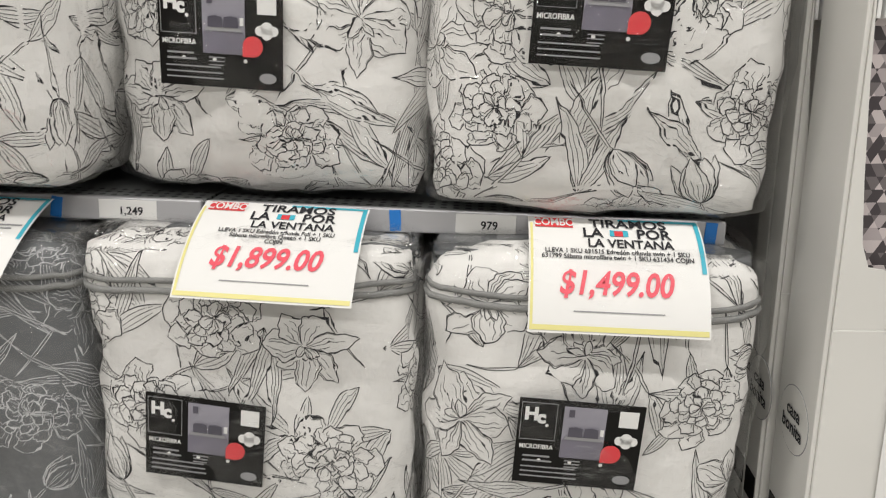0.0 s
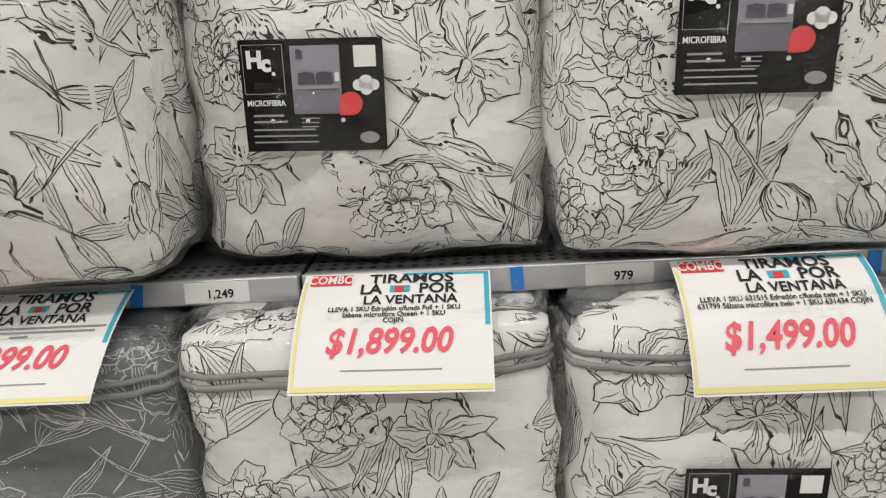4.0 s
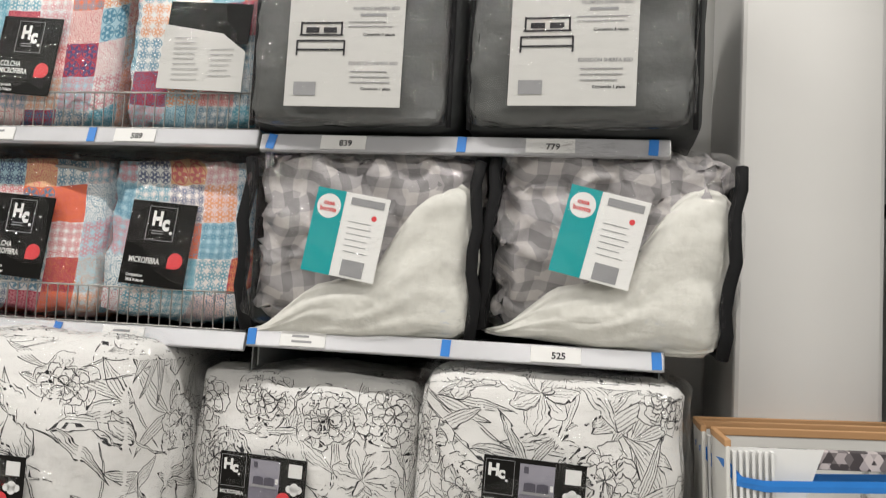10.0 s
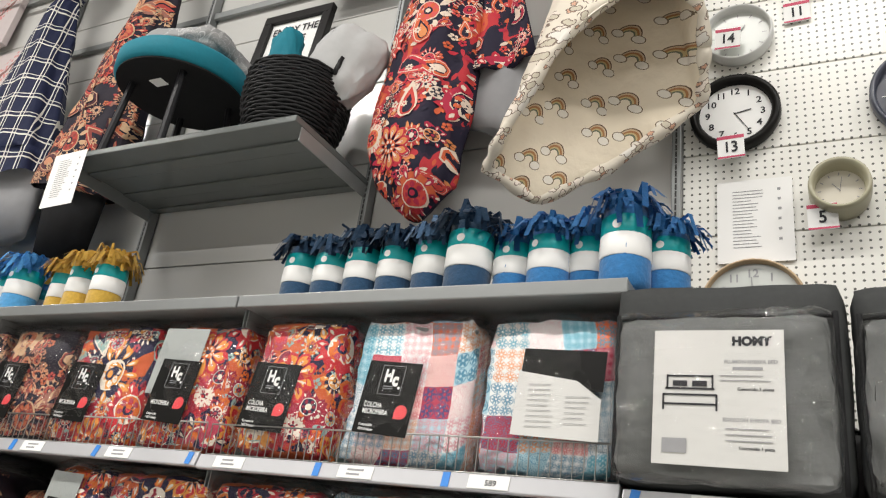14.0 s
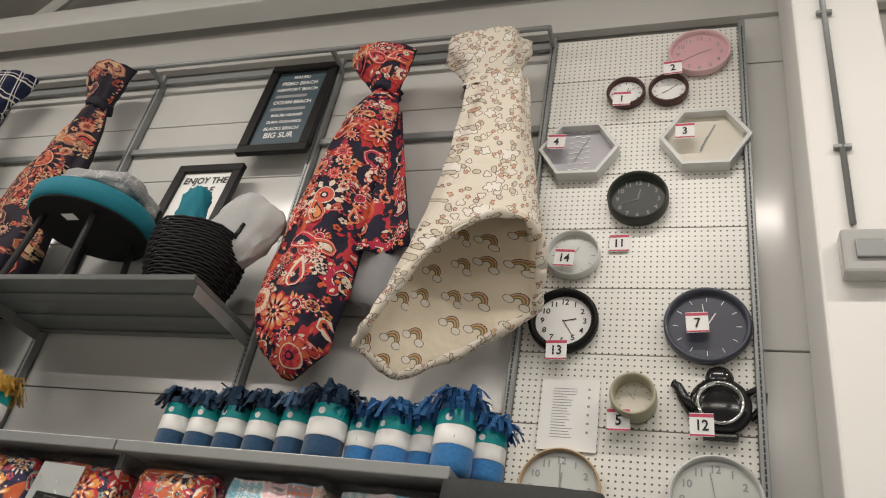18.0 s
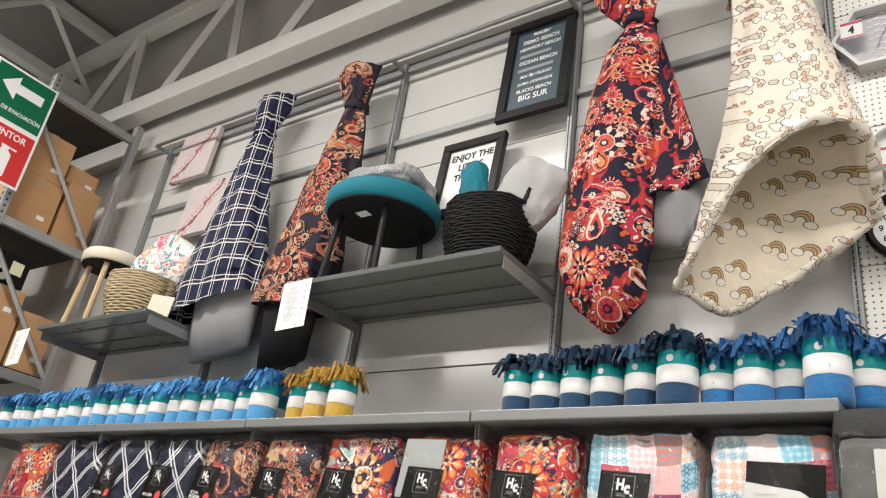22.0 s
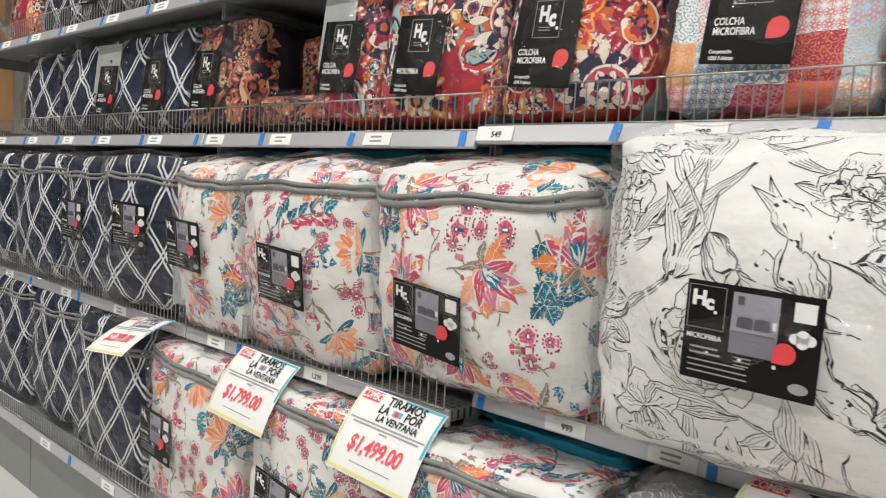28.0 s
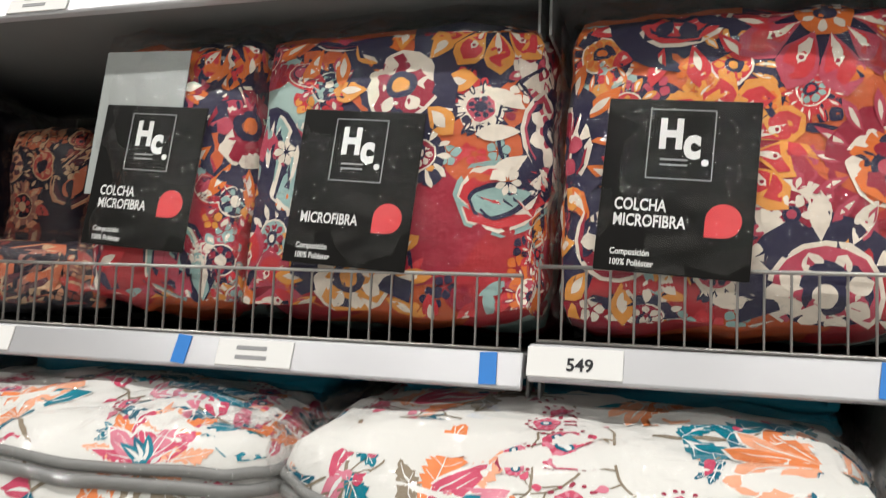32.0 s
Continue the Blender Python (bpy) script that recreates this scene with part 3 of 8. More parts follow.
tagged(part("floor", box(26, 16, 0.2, 0, (-3, -6, -0.1)), FLOORMAT), "polished pale speckled shop floor", "floor", kind="structure")
tagged(part("ceiling", box(26, 16, 0.15, 0, (-3, -6, 7.15)), ROOFMAT), "grey metal roof deck over the shop", "ceiling", kind="structure")
tagged(part("wall_north", box(26, 0.2, 7.1, 0, (-3, WALL_Y + 0.18, 3.55)), WALLPAINT), "light grey shop wall behind the shelving", "wall", kind="structure")
tagged(part("wall_south", box(26, 0.2, 7.1, 0, (-3, -13.9, 3.55)), WALLPAINT), "far light grey shop wall", "wall", kind="structure")
tagged(part("wall_east", box(0.2, 16, 7.1, 0, (9.9, -6, 3.55)), WALLPAINT), "light grey shop side wall", "wall", kind="structure")
tagged(part("wall_west", box(0.2, 16, 7.1, 0, (-15.9, -6, 3.55)), WALLPAINT), "light grey shop side wall", "wall", kind="structure")

# white column with its cladding seams beside the clock board
col = thing("column", 1.235, 0.36, 0, label="wide white painted column with conduit beside the clock board", category="column", kind="structure")
part("shaft", box(0.32, 0.40, 7.0, 0.012, (0.015, 0.06, 3.5)), COLUMN_PAINT, col)
conduit = thing("conduit", 1.205, 0.207, 0, label="thin grey steel conduit running down to a clear box", category="conduit")
part("pipe", rod((0, 0, 3.56), (0, 0, 7.0), 0.011, 10), GREY, conduit, smooth=True)
for cz in (4.62, 5.6, 3.9):
    part("clamp", box(0.06, 0.02, 0.018, 0.003, (0, 0, cz)), GREY, conduit)
junction = thing("junction_box", 1.235, 0.185, 3.42, label="clear plastic cover over a call point on the column", category="switch box")
part("cover", box(0.17, 0.07, 0.17, 0.012), plain("clear_grey_plastic", (0.45, 0.45, 0.44), 0.12, 0, 0.05, 10, 0), junction)
part("plate", box(0.09, 0.012, 0.07, 0.004, (0, -0.04, 0.0)), GREY, junction)

# wall cladding right of the board: flat panels with joints
for k, (z0, z1) in enumerate(((0.0, 1.6), (1.6, 3.3), (3.3, 4.83), (4.83, 6.2))):
    tagged(part("trim", box(0.26, 0.02, z1 - z0 - 0.008, 0.003, (1.055, WALL_Y + 0.05, (z0 + z1) / 2)), WHITE), "cream wall cladding panel beside the clock board", "wall panel", kind="structure")

# beam and truss along the top of the wall
beam = thing("roof_beam", -3, 0.5, 0, label="white painted steel beam and truss along the wall top", category="roof truss", kind="structure")
part("lower_beam", box(24, 0.16, 0.17, 0.01, (0, 0.0, 5.54)), TRUSS, beam)
part("upper_beam", box(24, 0.14, 0.15, 0.01, (0, 0.0, 6.62)), TRUSS, beam)
part("soffit", box(24, 0.05, 0.30, 0.0, (0, 0.16, 5.30)), WALLPAINT, beam)
dia = mesh_of("brace", rod((0, 0, 5.6), (0.75, 0, 6.6), 0.045, 4), TRUSS)
dia2 = mesh_of("brace", rod((0.95, 0, 5.6), (0.75, 0, 6.6), 0.045, 4), TRUSS)
for k in range(14):
    put("brace", dia, beam, pose(-9.5 + k * 1.45, 0, 0))
    put("brace", dia2, beam, pose(-9.5 + k * 1.45, 0, 0))
for px in (-6.9, -3.4, 0.4, 4.0):
    pur = thing("roof_purlin", px, -6, 0, label="white painted steel roof girder crossing the shop", category="roof truss", group="roof girders", kind="structure")
    part("lower_chord", box(0.12, 13.2, 0.12, 0.01, (0, 0, 6.2)), TRUSS, pur)
    part("upper_chord", box(0.12, 13.2, 0.12, 0.01, (0, 0, 6.95)), TRUSS, pur)
    for k in range(9):
        part("brace", rod((0, -6.4 + k * 1.45, 6.2), (0, -5.7 + k * 1.45, 6.95), 0.035, 4), TRUSS, pur)
        part("brace", rod((0, -5.7 + k * 1.45, 6.95), (0, -4.95 + k * 1.45, 6.2), 0.035, 4), TRUSS, pur)
for lx, ly in LAMPS:
    fx = thing("light_fixture", lx, ly, 6.0, label="white sheet-steel reflector holding fluorescent tubes", category="lamp fixture", group="roof lamp fixtures")
    part("reflector", box(2.5, 0.32, 0.05, 0.01, (0, 0, 0.04)), WHITE, fx)
    part("hanger", rod((-1, 0, 0.06), (-1, 0, 1.1), 0.006), GREY, fx)
    part("hanger", rod((1, 0, 0.06), (1, 0, 1.1), 0.006), GREY, fx)

# ---- shelving ----
PITCH_SLOT = mesh_of("slot", box(0.012, 0.002, 0.022), DARKGREY)


def upright(x):
    u = thing("upright_post", x, WALL_Y - 0.035, 0, label="grey slotted steel upright of the wall shelving", category="shelf post", group="uprights")
    part("post", box(0.03, 0.05, TOP_Z, 0.003, (0, 0, TOP_Z / 2)), GREY, u)
    slots = bmesh.new()
    for k in range(96):
        box(0.006, 0.002, 0.02, 0, (0, -0.0255, 2.6 + k * 0.025), slots)
    tagged(part("slot_row", slots, DARKGREY, u), kind="stuff")


for jx in JOINTS:
    upright(jx)

# white back panels above the top shelf; below it the shelf shade is coloured in
for x0, x1 in zip(JOINTS[2:], JOINTS[1:]):
    back = thing("back_panel", (x0 + x1) / 2, WALL_Y, 0, label="glossy white back panels between the shelf uprights", category="back panel", group="back panels", kind="structure")
    for k in range(6):
        z0 = 2.56 + k * 0.415
        part("panel", box(x1 - x0 - 0.034, 0.02, 0.409, 0.003, (0, 0, z0 + 0.2)), WHITE, back)
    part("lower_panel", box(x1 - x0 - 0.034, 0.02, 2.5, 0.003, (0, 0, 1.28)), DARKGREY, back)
    bar_rail = thing("hang_rail", (x0 + x1) / 2, WALL_Y - 0.03, 0, label="grey steel cross rail between uprights", category="rail", group="cross rails")
    part("rail", box(x1 - x0 - 0.03, 0.025, 0.045, 0.003, (0, 0, 4.99)), GREY, bar_rail)
    part("rail", box(x1 - x0 - 0.03, 0.02, 0.04, 0.003, (0, 0, 4.42)), GREY, bar_rail)
# this back too takes the dark colour in place of shade
back = thing("back_panel", 0.457, WALL_Y, 0, label="back panel behind the grey bedding bags, coloured dark as shade", category="back panel", kind="structure")
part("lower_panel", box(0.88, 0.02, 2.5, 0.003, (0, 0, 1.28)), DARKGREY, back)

# front hanging rod for the knotted covers
hr = thing("hanging_rod", 0, 0.44, 4.97, label="long grey steel rod that the knotted covers hang from", category="rod")
part("rod", rod((-4.88, 0, 0), (0.0, 0, 0), 0.014, 10), GREY, hr, smooth=True)
for jx in JOINTS[1:]:
    part("bracket", box(0.02, 0.17, 0.03, 0.003, (jx, 0.08, 0)), GREY, hr)

# perforated clock board
g = Graph("pegboard_white", 0.3)
bx, by, bz = g.split(g.place())
hx, hz = g.m("SUBTRACT", g.m("FRACT", g.m("MULTIPLY", bx, 40.0)), 0.5), g.m("SUBTRACT", g.m("FRACT", g.m("MULTIPLY", bz, 40.0)), 0.5)
hole = g.m("LESS_THAN", g.m("ADD", g.m("MULTIPLY", hx, hx), g.m("MULTIPLY", hz, hz)), 0.026)
front = g.m("LESS_THAN", by, -0.005)
wear = g.noise(g.place(), 2.5, 3.0)["Fac"]
g.put("Base Color", g.mix(g.both(hole, front), g.mix(wear, (0.72, 0.71, 0.66), (0.80, 0.79, 0.75)), (0.10, 0.10, 0.09)))
g.bump(g.m("SUBTRACT", 1.0, hole), 0.6, 0.004)
PEG = g.mat
board = thing("clock_board", 0.457, WALL_Y - 0.01, 0, label="white perforated steel display board hung with wall clocks", category="display board", kind="structure")
for k in range(9):
    z0 = 2.335 + k * 0.30
    part("slat", box(0.882, 0.018, min(0.296, TOP_Z - z0), 0.002, (0, 0, z0 + 0.148)), PEG, board)

TAGS = {}


def level_z(level, x):
    """Shelf height; the bays are not hung quite level with one another."""
    bay = 0 if x > 0 else 1 if x > -1.22 else 2
    return SHELF_Z[level] + {1: (0.0, 0.0, -0.038), 2: (0.012, 0.0, -0.011), 3: (0.0, 0.009, 0.013)}.get(level, (0, 0, 0))[bay]


def price_tag(parent, x, text=None, seed=0, w=0.105, wide=1.0):
    tag = part("price_tag", box(w, 0.002, 0.034, 0.0008, (0, 0, 0)), PAPER, parent, m=pose(x, -0.016, 0))
    if text:
        lettering(text, 0.020, INK, tag, 0.006, -0.003, -0.0016)
    else:
        bars(tag, GREYINK, 0.0, 0.006, 0.05, 2, 0.012, 0.005, seed, -0.0014)
    return tag


def tape(parent, x, lean=6.0):
    return part("tape", box(0.02, 0.0015, 0.037, 0, (0, 0, 0)), BLUETAPE, parent, m=pose(x, -0.0165, 0, 0, lean, 0), label="strip of blue tape")


def shelf(level, x0, x1, tags=(), tapes=(), rail=True, depth=0.56, z=None, y0=0.0):
    if level == 0:
        y0, depth = -0.15, 0.72
    elif level == 1:
        y0, depth = (0.04, 0.52) if x1 > -1 else (-0.04, 0.60)
    z = level_z(level, (x0 + x1) / 2) if z is None else z
    w, xm = x1 - x0 - 0.006, (x0 + x1) / 2
    s = thing("shelf", xm, y0, z, label="grey steel shelf board with a front price rail" if rail else "plain grey steel shelf board", category="shelf", group="wall shelves")
    part("board", box(w, depth, 0.028, 0.004, (0, depth / 2 + 0.012, -0.014)), PERFORATED if level == 1 else ENAMEL if level == 5 else GREY, s)
    if level == 5:
        for ry in (0.16, 0.36, 0.50):
            part("rib", box(w * 0.985, 0.07 if ry < 0.5 else 0.035, 0.010, 0.003, (0, ry, -0.0325)), ENAMEL, s)
    if level == 4:
        part("front_lip", box(w, 0.012, 0.04, 0.004, (0, 0.006, -0.018)), GREY, s)
    if rail:
        holder = part("price_rail", box(w, 0.014, 0.042, 0.003), RAIL, s, m=pose(0, 0.002, -0.018, -17 if level > 1 else -4))
        for k, (tx, text) in enumerate(tags):
            t = price_tag(holder, tx - xm, text, k + level * 7)
            t.matrix_basis = pose(tx - xm, -0.0085, 0)
        for tx in tapes:
            t = tape(holder, tx - xm)
            t.matrix_basis = pose(tx - xm, -0.0085, 0, 0, random.Random(tx).uniform(-4, 9), 0)
    for side in (-1, 1):
        part("bracket", box(0.004, depth * 0.9, 0.06, 0.001, (side * (w / 2 - 0.004), depth * 0.55, -0.055)), GREY, s)
    return s


shelf(0, 0, 0.914, [(0.30, "1,290"), (0.72, None)], [(0.315,)[0]])
shelf(0, -1.22, 0, [(-0.07, "1,290"), (-0.62, "1,459")], [-0.28, -0.9])
shelf(1, 0, 0.914, [(0.50, "979")], [0.342, 0.885])
shelf(1, -1.22, 0, [(-0.135, "1,249"), (-0.95, "999"), (-0.70, None)], [-0.265, -0.62, -1.19])
shelf(2, 0, 0.914, [(0.135, None), (0.69, "525")], [0.0 + 0.015, 0.456, 0.895])
shelf(2, -1.22, 0, [(-1.165, "549"), (-0.68, "899"), (-0.30, None)], [-0.855, -0.47])
shelf(3, 0, 0.914, [(0.20, "839"), (0.66, "779")], [0.03, 0.468, 0.875])
shelf(3, -1.22, 0, [(-1.10, None), (-0.68, None), (-0.31, "589")], [-0.422, -0.80])
shelf(4, -1.22, 0, rail=False)
for x0, x1 in ((-2.44, -1.22), (-3.66, -2.44), (-4.88, -3.66)):
    shelf(0, x0, x1, [(x0 + 0.3, None), (x0 + 0.9, None)], [x0 + 0.55])
    shelf(1, x0, x1, [(x0 + 0.2, None), (x0 + 0.72, "1,299" if x0 > -3 else None)], [x0 + 0.33, x0 + 1.0])
    shelf(2, x0, x1, [(x0 + 0.08, None), (x0 + 0.45, None), (x0 + 0.88, None)], [x0 + 0.35, x0 + 0.775, x0 + 1.178])
    shelf(3, x0, x1, [(x0 + 0.1, None), (x0 + 0.5, None), (x0 + 0.9, None)], [x0 + 0.4, x0 + 0.8, x0 + 1.19])
    shelf(4, x0, x1, rail=False)
shelf(5, -2.44, -1.22, rail=False, z=3.275, y0=0.06, depth=0.53)
shelf(5, -4.88, -3.66, rail=False, z=3.275, y0=0.06, depth=0.53)
for x0, x1 in zip(JOINTS[1:], JOINTS[:-1]):
    kick = thing("kick_plate", (x0 + x1) / 2, -0.10, 0.14, label="grey steel kick plate under the lowest shelf", category="kick plate", group="kick plates")
    part("plate", box(x1 - x0 - 0.01, 0.02, 0.28, 0.003), GREY, kick)

WIRE_UP = mesh_of("wire", rod((0, 0, 0.0), (0, 0, 0.088), 0.0016, 5), WIRE)


def fence(level, x0, x1, h=0.095):
    z = level_z(level, (x0 + x1) / 2)
    f = thing("wire_fence", (x0 + x1) / 2, ((0.03 if x1 > -1 else -0.052) if level == 1 else 0.012) if level else -0.138, z, label="low zinc wire fence along the shelf front", category="wire fence", group="shelf fences")
    w = x1 - x0 - 0.02
    for zz, r in ((0.006, 0.0022), (h - 0.004, 0.0026)):
        part("rail", rod((-w / 2, 0, zz), (w / 2, 0, zz), r, 6), WIRE, f, smooth=True)
    n = int(w / 0.0265)
    for k in range(n + 1):
        put("wire", WIRE_UP, f, pose(-w / 2 + k * w / n, 0.002, 0.004) @ Matrix.Diagonal((1, 1, h / 0.095, 1)))


for x0, x1 in zip(JOINTS[1:], JOINTS[:-1]):
    fence(0, x0, x1, 0.075)
    if x1 <= 0.0:
        fence(2, x0, x1)
        fence(3, x0, x1)
        if x1 < -1.0:
            fence(1, x0, x1, 0.10)
fence(1, -1.22, -0.83, 0.10)


# ---- drawn prints ----


class Sketch:
    """A printed cloth drawing in flat metres. Line shapes drawn earlier hide later ones behind them."""

    def __init__(self, seed):
        self.rnd = random.Random(seed)
        self.verts, self.layers, self.faces, self.colors, self.count = [], [], [], [], 0
        self.front, self.boxes = [], []

    def strip(self, rows, color, layer=0):
        """A band of quads through rows of points; rows: array (n, m, 2)."""
        n, m = rows.shape[:2]
        i = (np.arange(n - 1)[:, None] * m + np.arange(m - 1)[None, :]).ravel() + self.count
        self.faces.append(np.stack([i, i + 1, i + m + 1, i + m], 1))
        self.colors.append(np.full(len(i), color))
        self.verts.append(rows.reshape(-1, 2))
        self.layers.append(np.full(n * m, layer))
        self.count += n * m

    def stroke(self, pts, width, color=0, layer=0, taper=True):
        if len(pts) < 2:
            return
        d = np.gradient(pts, axis=0)
        d /= np.linalg.norm(d, axis=1)[:, None] + 1e-9
        side = np.stack([-d[:, 1], d[:, 0]], 1)
        wd = np.full(len(pts), width / 2)
        if taper:
            wd = wd * (0.65 + 0.35 * np.sin(np.linspace(0.25, math.pi - 0.25, len(pts))))
        self.strip(np.stack([pts + side * wd[:, None], pts - side * wd[:, None]], 1), color, layer)

    def hidden(self, pts):
        out = np.zeros(len(pts), bool)
        if not self.front:
            return out
        lo, hi, bx = pts.min(0), pts.max(0), np.array(self.boxes)
        for k in np.nonzero((bx[:, 0] < hi[0]) & (bx[:, 2] > lo[0]) & (bx[:, 1] < hi[1]) & (bx[:, 3] > lo[1]))[0]:
            a = self.front[k]
            b = np.roll(a, -1, 0)
            up = (a[:, 1][None] > pts[:, 1][:, None]) != (b[:, 1][None] > pts[:, 1][:, None])
            xs = a[:, 0][None] + (pts[:, 1][:, None] - a[:, 1][None]) / (b[:, 1] - a[:, 1] + 1e-12)[None] * (b[:, 0] - a[:, 0])[None]
            out |= (np.sum(up & (pts[:, 0][:, None] < xs), 1) % 2).astype(bool)
        return out

    def shape(self, outline, veins, width, color=0, layer=0):
        lines = [(np.vstack([outline, outline[:1]]), width)] + [(v, width * 0.58) for v in veins]
        mask = self.hidden(np.vstack([ln for ln, _ in lines]))
        at = 0
        for ln, wd in lines:
            see = ~mask[at:at + len(ln)]
            at += len(ln)
            start = None
            for k in range(len(ln) + 1):
                if k < len(ln) and see[k]:
                    start = k if start is None else start
                elif start is not None:
                    self.stroke(ln[start:k], wd, color, layer)
                    start = None
        self.front.append(outline)
        self.boxes.append((*outline.min(0), *outline.max(0)))

    def edges(self, x, y, ang, ln, wd, bend=0.0, ruffle=0.05, n=12, tip=0.75, power=0.8):
        """Left edge, right edge and axis of a petal or leaf."""
        t = np.linspace(0, 1, n)
        half = wd * np.sin(math.pi * np.clip(t, 0.0, 1.0) ** tip) ** power
        ph = self.rnd.uniform(0, 6)
        wav = lambda s: 1 + ruffle * 3 * t * np.sin(t * 17 + ph * s) * np.sin(t * 7 + s)
        a, c = t * ln, bend * ln * t * t
        ca, sa = math.cos(ang), math.sin(ang)
        put_in = lambda u, w: np.stack([x + u * ca - w * sa, y + u * sa + w * ca], 1)
        return put_in(a * (1 + ruffle * np.sin(ph)), c + half * wav(1.0)), put_in(a, c - half * wav(2.3)), put_in(a, c), half

    def line_petal(self, x, y, ang, ln, wd, bend=0.0, ruffle=0.05, veins=4, width=0.0020, n=12, tip=0.75):
        lf, rt, ax, _ = self.edges(x, y, ang, ln, wd, bend, ruffle, n, tip)
        vs = []
        for k in range(veins):
            f = (k + 0.5) / veins + self.rnd.uniform(-0.06, 0.06)
            s, e = self.rnd.randint(0, 3), int(n * self.rnd.uniform(0.5, 0.95))
            vs.append((lf * f + rt * (1 - f))[s:e])
        self.shape(np.vstack([lf, rt[::-1][1:-1]]), [v for v in vs if len(v) > 2], width)

    def peony(self, x, y, r):
        rn = self.rnd
        turn = rn.uniform(0, 6.28)
        for ring, (cnt, rad, ln, wd) in enumerate(((7, 0.02, 0.30, 0.13), (11, 0.20, 0.34, 0.17), (11, 0.40, 0.38, 0.20), (7, 0.45, 0.58, 0.30))):
            for k in range(cnt):
                a = turn + ring + k * 6.283 / cnt + rn.uniform(-0.25, 0.25)
                self.line_petal(x + rad * r * math.cos(a), y + rad * r * math.sin(a) * 0.85, a + rn.uniform(-0.35, 0.35), ln * r * rn.uniform(0.8, 1.15), wd * r * rn.uniform(0.8, 1.1), rn.uniform(-0.3, 0.3), 0.12, 2 if ring < 3 else 4, 0.0019, 16, 1.3)

    def bloom(self, x, y, r):
        rn = self.rnd
        turn = rn.uniform(0, 6.28)
        for k in range(6):
            self.line_petal(x, y, turn + rn.uniform(-1, 1), r * 0.34, r * 0.09, 0.2, 0.1, 2, 0.0018, 8, 1.2)
        for k in range(7):
            self.line_petal(x, y, turn + k * 0.9 + rn.uniform(-0.2, 0.2), r * rn.uniform(0.75, 1.1), r * rn.uniform(0.22, 0.36), rn.uniform(-0.25, 0.25), 0.09, 5, 0.0019, 20, 1.05)

    def tulip(self, x, y, r):
        rn = self.rnd
        a0 = rn.uniform(0, 6.28)
        for da, wd in ((0.0, 0.32), (-0.32, 0.30), (0.32, 0.30), (-0.6, 0.22), (0.6, 0.22)):
            self.line_petal(x, y, a0 + da, r * 1.35 * rn.uniform(0.9, 1.1), r * wd, -da * 0.4, 0.06, 5, 0.0019, 20, 0.9)
        self.stem(x, y, a0 + math.pi, r * 2.2)

    def stem(self, x, y, ang, ln):
        self.line_petal(x, y, ang, ln, 0.0024, self.rnd.uniform(-0.35, 0.35), 0.0, 0, 0.0016, 26, 0.5)

    def line_leaf(self, x, y, ang, ln, wd):
        rn = self.rnd
        lf, rt, ax, half = self.edges(x, y, ang, ln, wd, rn.uniform(-0.45, 0.45), 0.02, 30, 0.8, 1.1)
        vs = [ax] + [(lf * f + rt * (1 - f))[k0:26 - k0] for f, k0 in ((0.24, 5), (0.75, 3))]
        self.shape(np.vstack([lf, rt[::-1][1:-1]]), vs, 0.0018)

    def scatter(self, w, h, gap, tries, taken=None):
        out, taken = [], taken if taken is not None else []
        spots = np.zeros((len(taken) + tries, 3))
        n = len(taken)
        if n:
            spots[:n] = taken
        for _ in range(tries):
            x, y = self.rnd.uniform(0, w), self.rnd.uniform(0, h)
            s = spots[:n]
            if n == 0 or ((s[:, 0] - x) ** 2 + (s[:, 1] - y) ** 2 > (gap * 0.5 + s[:, 2]) ** 2).all():
                spots[n] = (x, y, gap * 0.5)
                n += 1
                taken.append((x, y, gap * 0.5))
                out.append((x, y))
        return out

    # coloured motifs
    def petal(self, x, y, ang, ln, wd, color, layer=0, bend=0.0, tip=0.8, n=7, power=0.8):
        lf, rt, ax, _ = self.edges(x, y, ang, ln, wd, bend, 0.0, n, tip, power)
        self.strip(np.stack([lf, ax, rt], 1), color, layer)
        return ax

    def ring(self, x, y, r, n, ln, wd, color, layer, turn=0.0, tip=1.2):
        for k in range(n):
            a = turn + k * 6.283 / n
            self.petal(x + r * math.cos(a), y + r * math.sin(a), a, ln, wd, color, layer, 0.0, tip, 6)

    def disc(self, x, y, r, color, layer, wob=0.0):
        t = np.linspace(0, 2 * math.pi, 17)
        rr = r * (1 + wob * np.sin(5 * t))
        rim = np.stack([x + rr * np.cos(t), y + rr * np.sin(t)], 1)
        mid = np.array([[x, y]])
        self.strip(np.stack([rim, mid + (rim - mid) * 0.5, mid + (rim - mid) * 0.02], 1)[:, ::-1], color, layer)

    def medallion(self, x, y, r, pal, layer=2):
        rn = self.rnd
        a, b, c, d = (rn.choice(pal) for _ in range(4))
        lite, deep = pal[0], pal[1]
        n, turn = rn.choice((8, 10, 12, 14)), rn.uniform(0, 6)
        self.disc(x, y, r * 0.80, deep if rn.random() < 0.6 else a, layer)
        self.ring(x, y, r * 0.52, n, r * 0.50, r * 1.15 / n, b, layer + 1, turn)
        self.ring(x, y, r * 0.60, n, r * 0.28, r * 0.5 / n, lite, layer + 2, turn)
        self.disc(x, y, r * 0.53, lite, layer + 2)
        self.disc(x, y, r * 0.48, c, layer + 3)
        self.ring(x, y, r * 0.18, n // 2 + 2, r * 0.26, r * 0.10, d if d != c else lite, layer + 4, turn)
        self.disc(x, y, r * 0.20, deep if c != deep else lite, layer + 5)
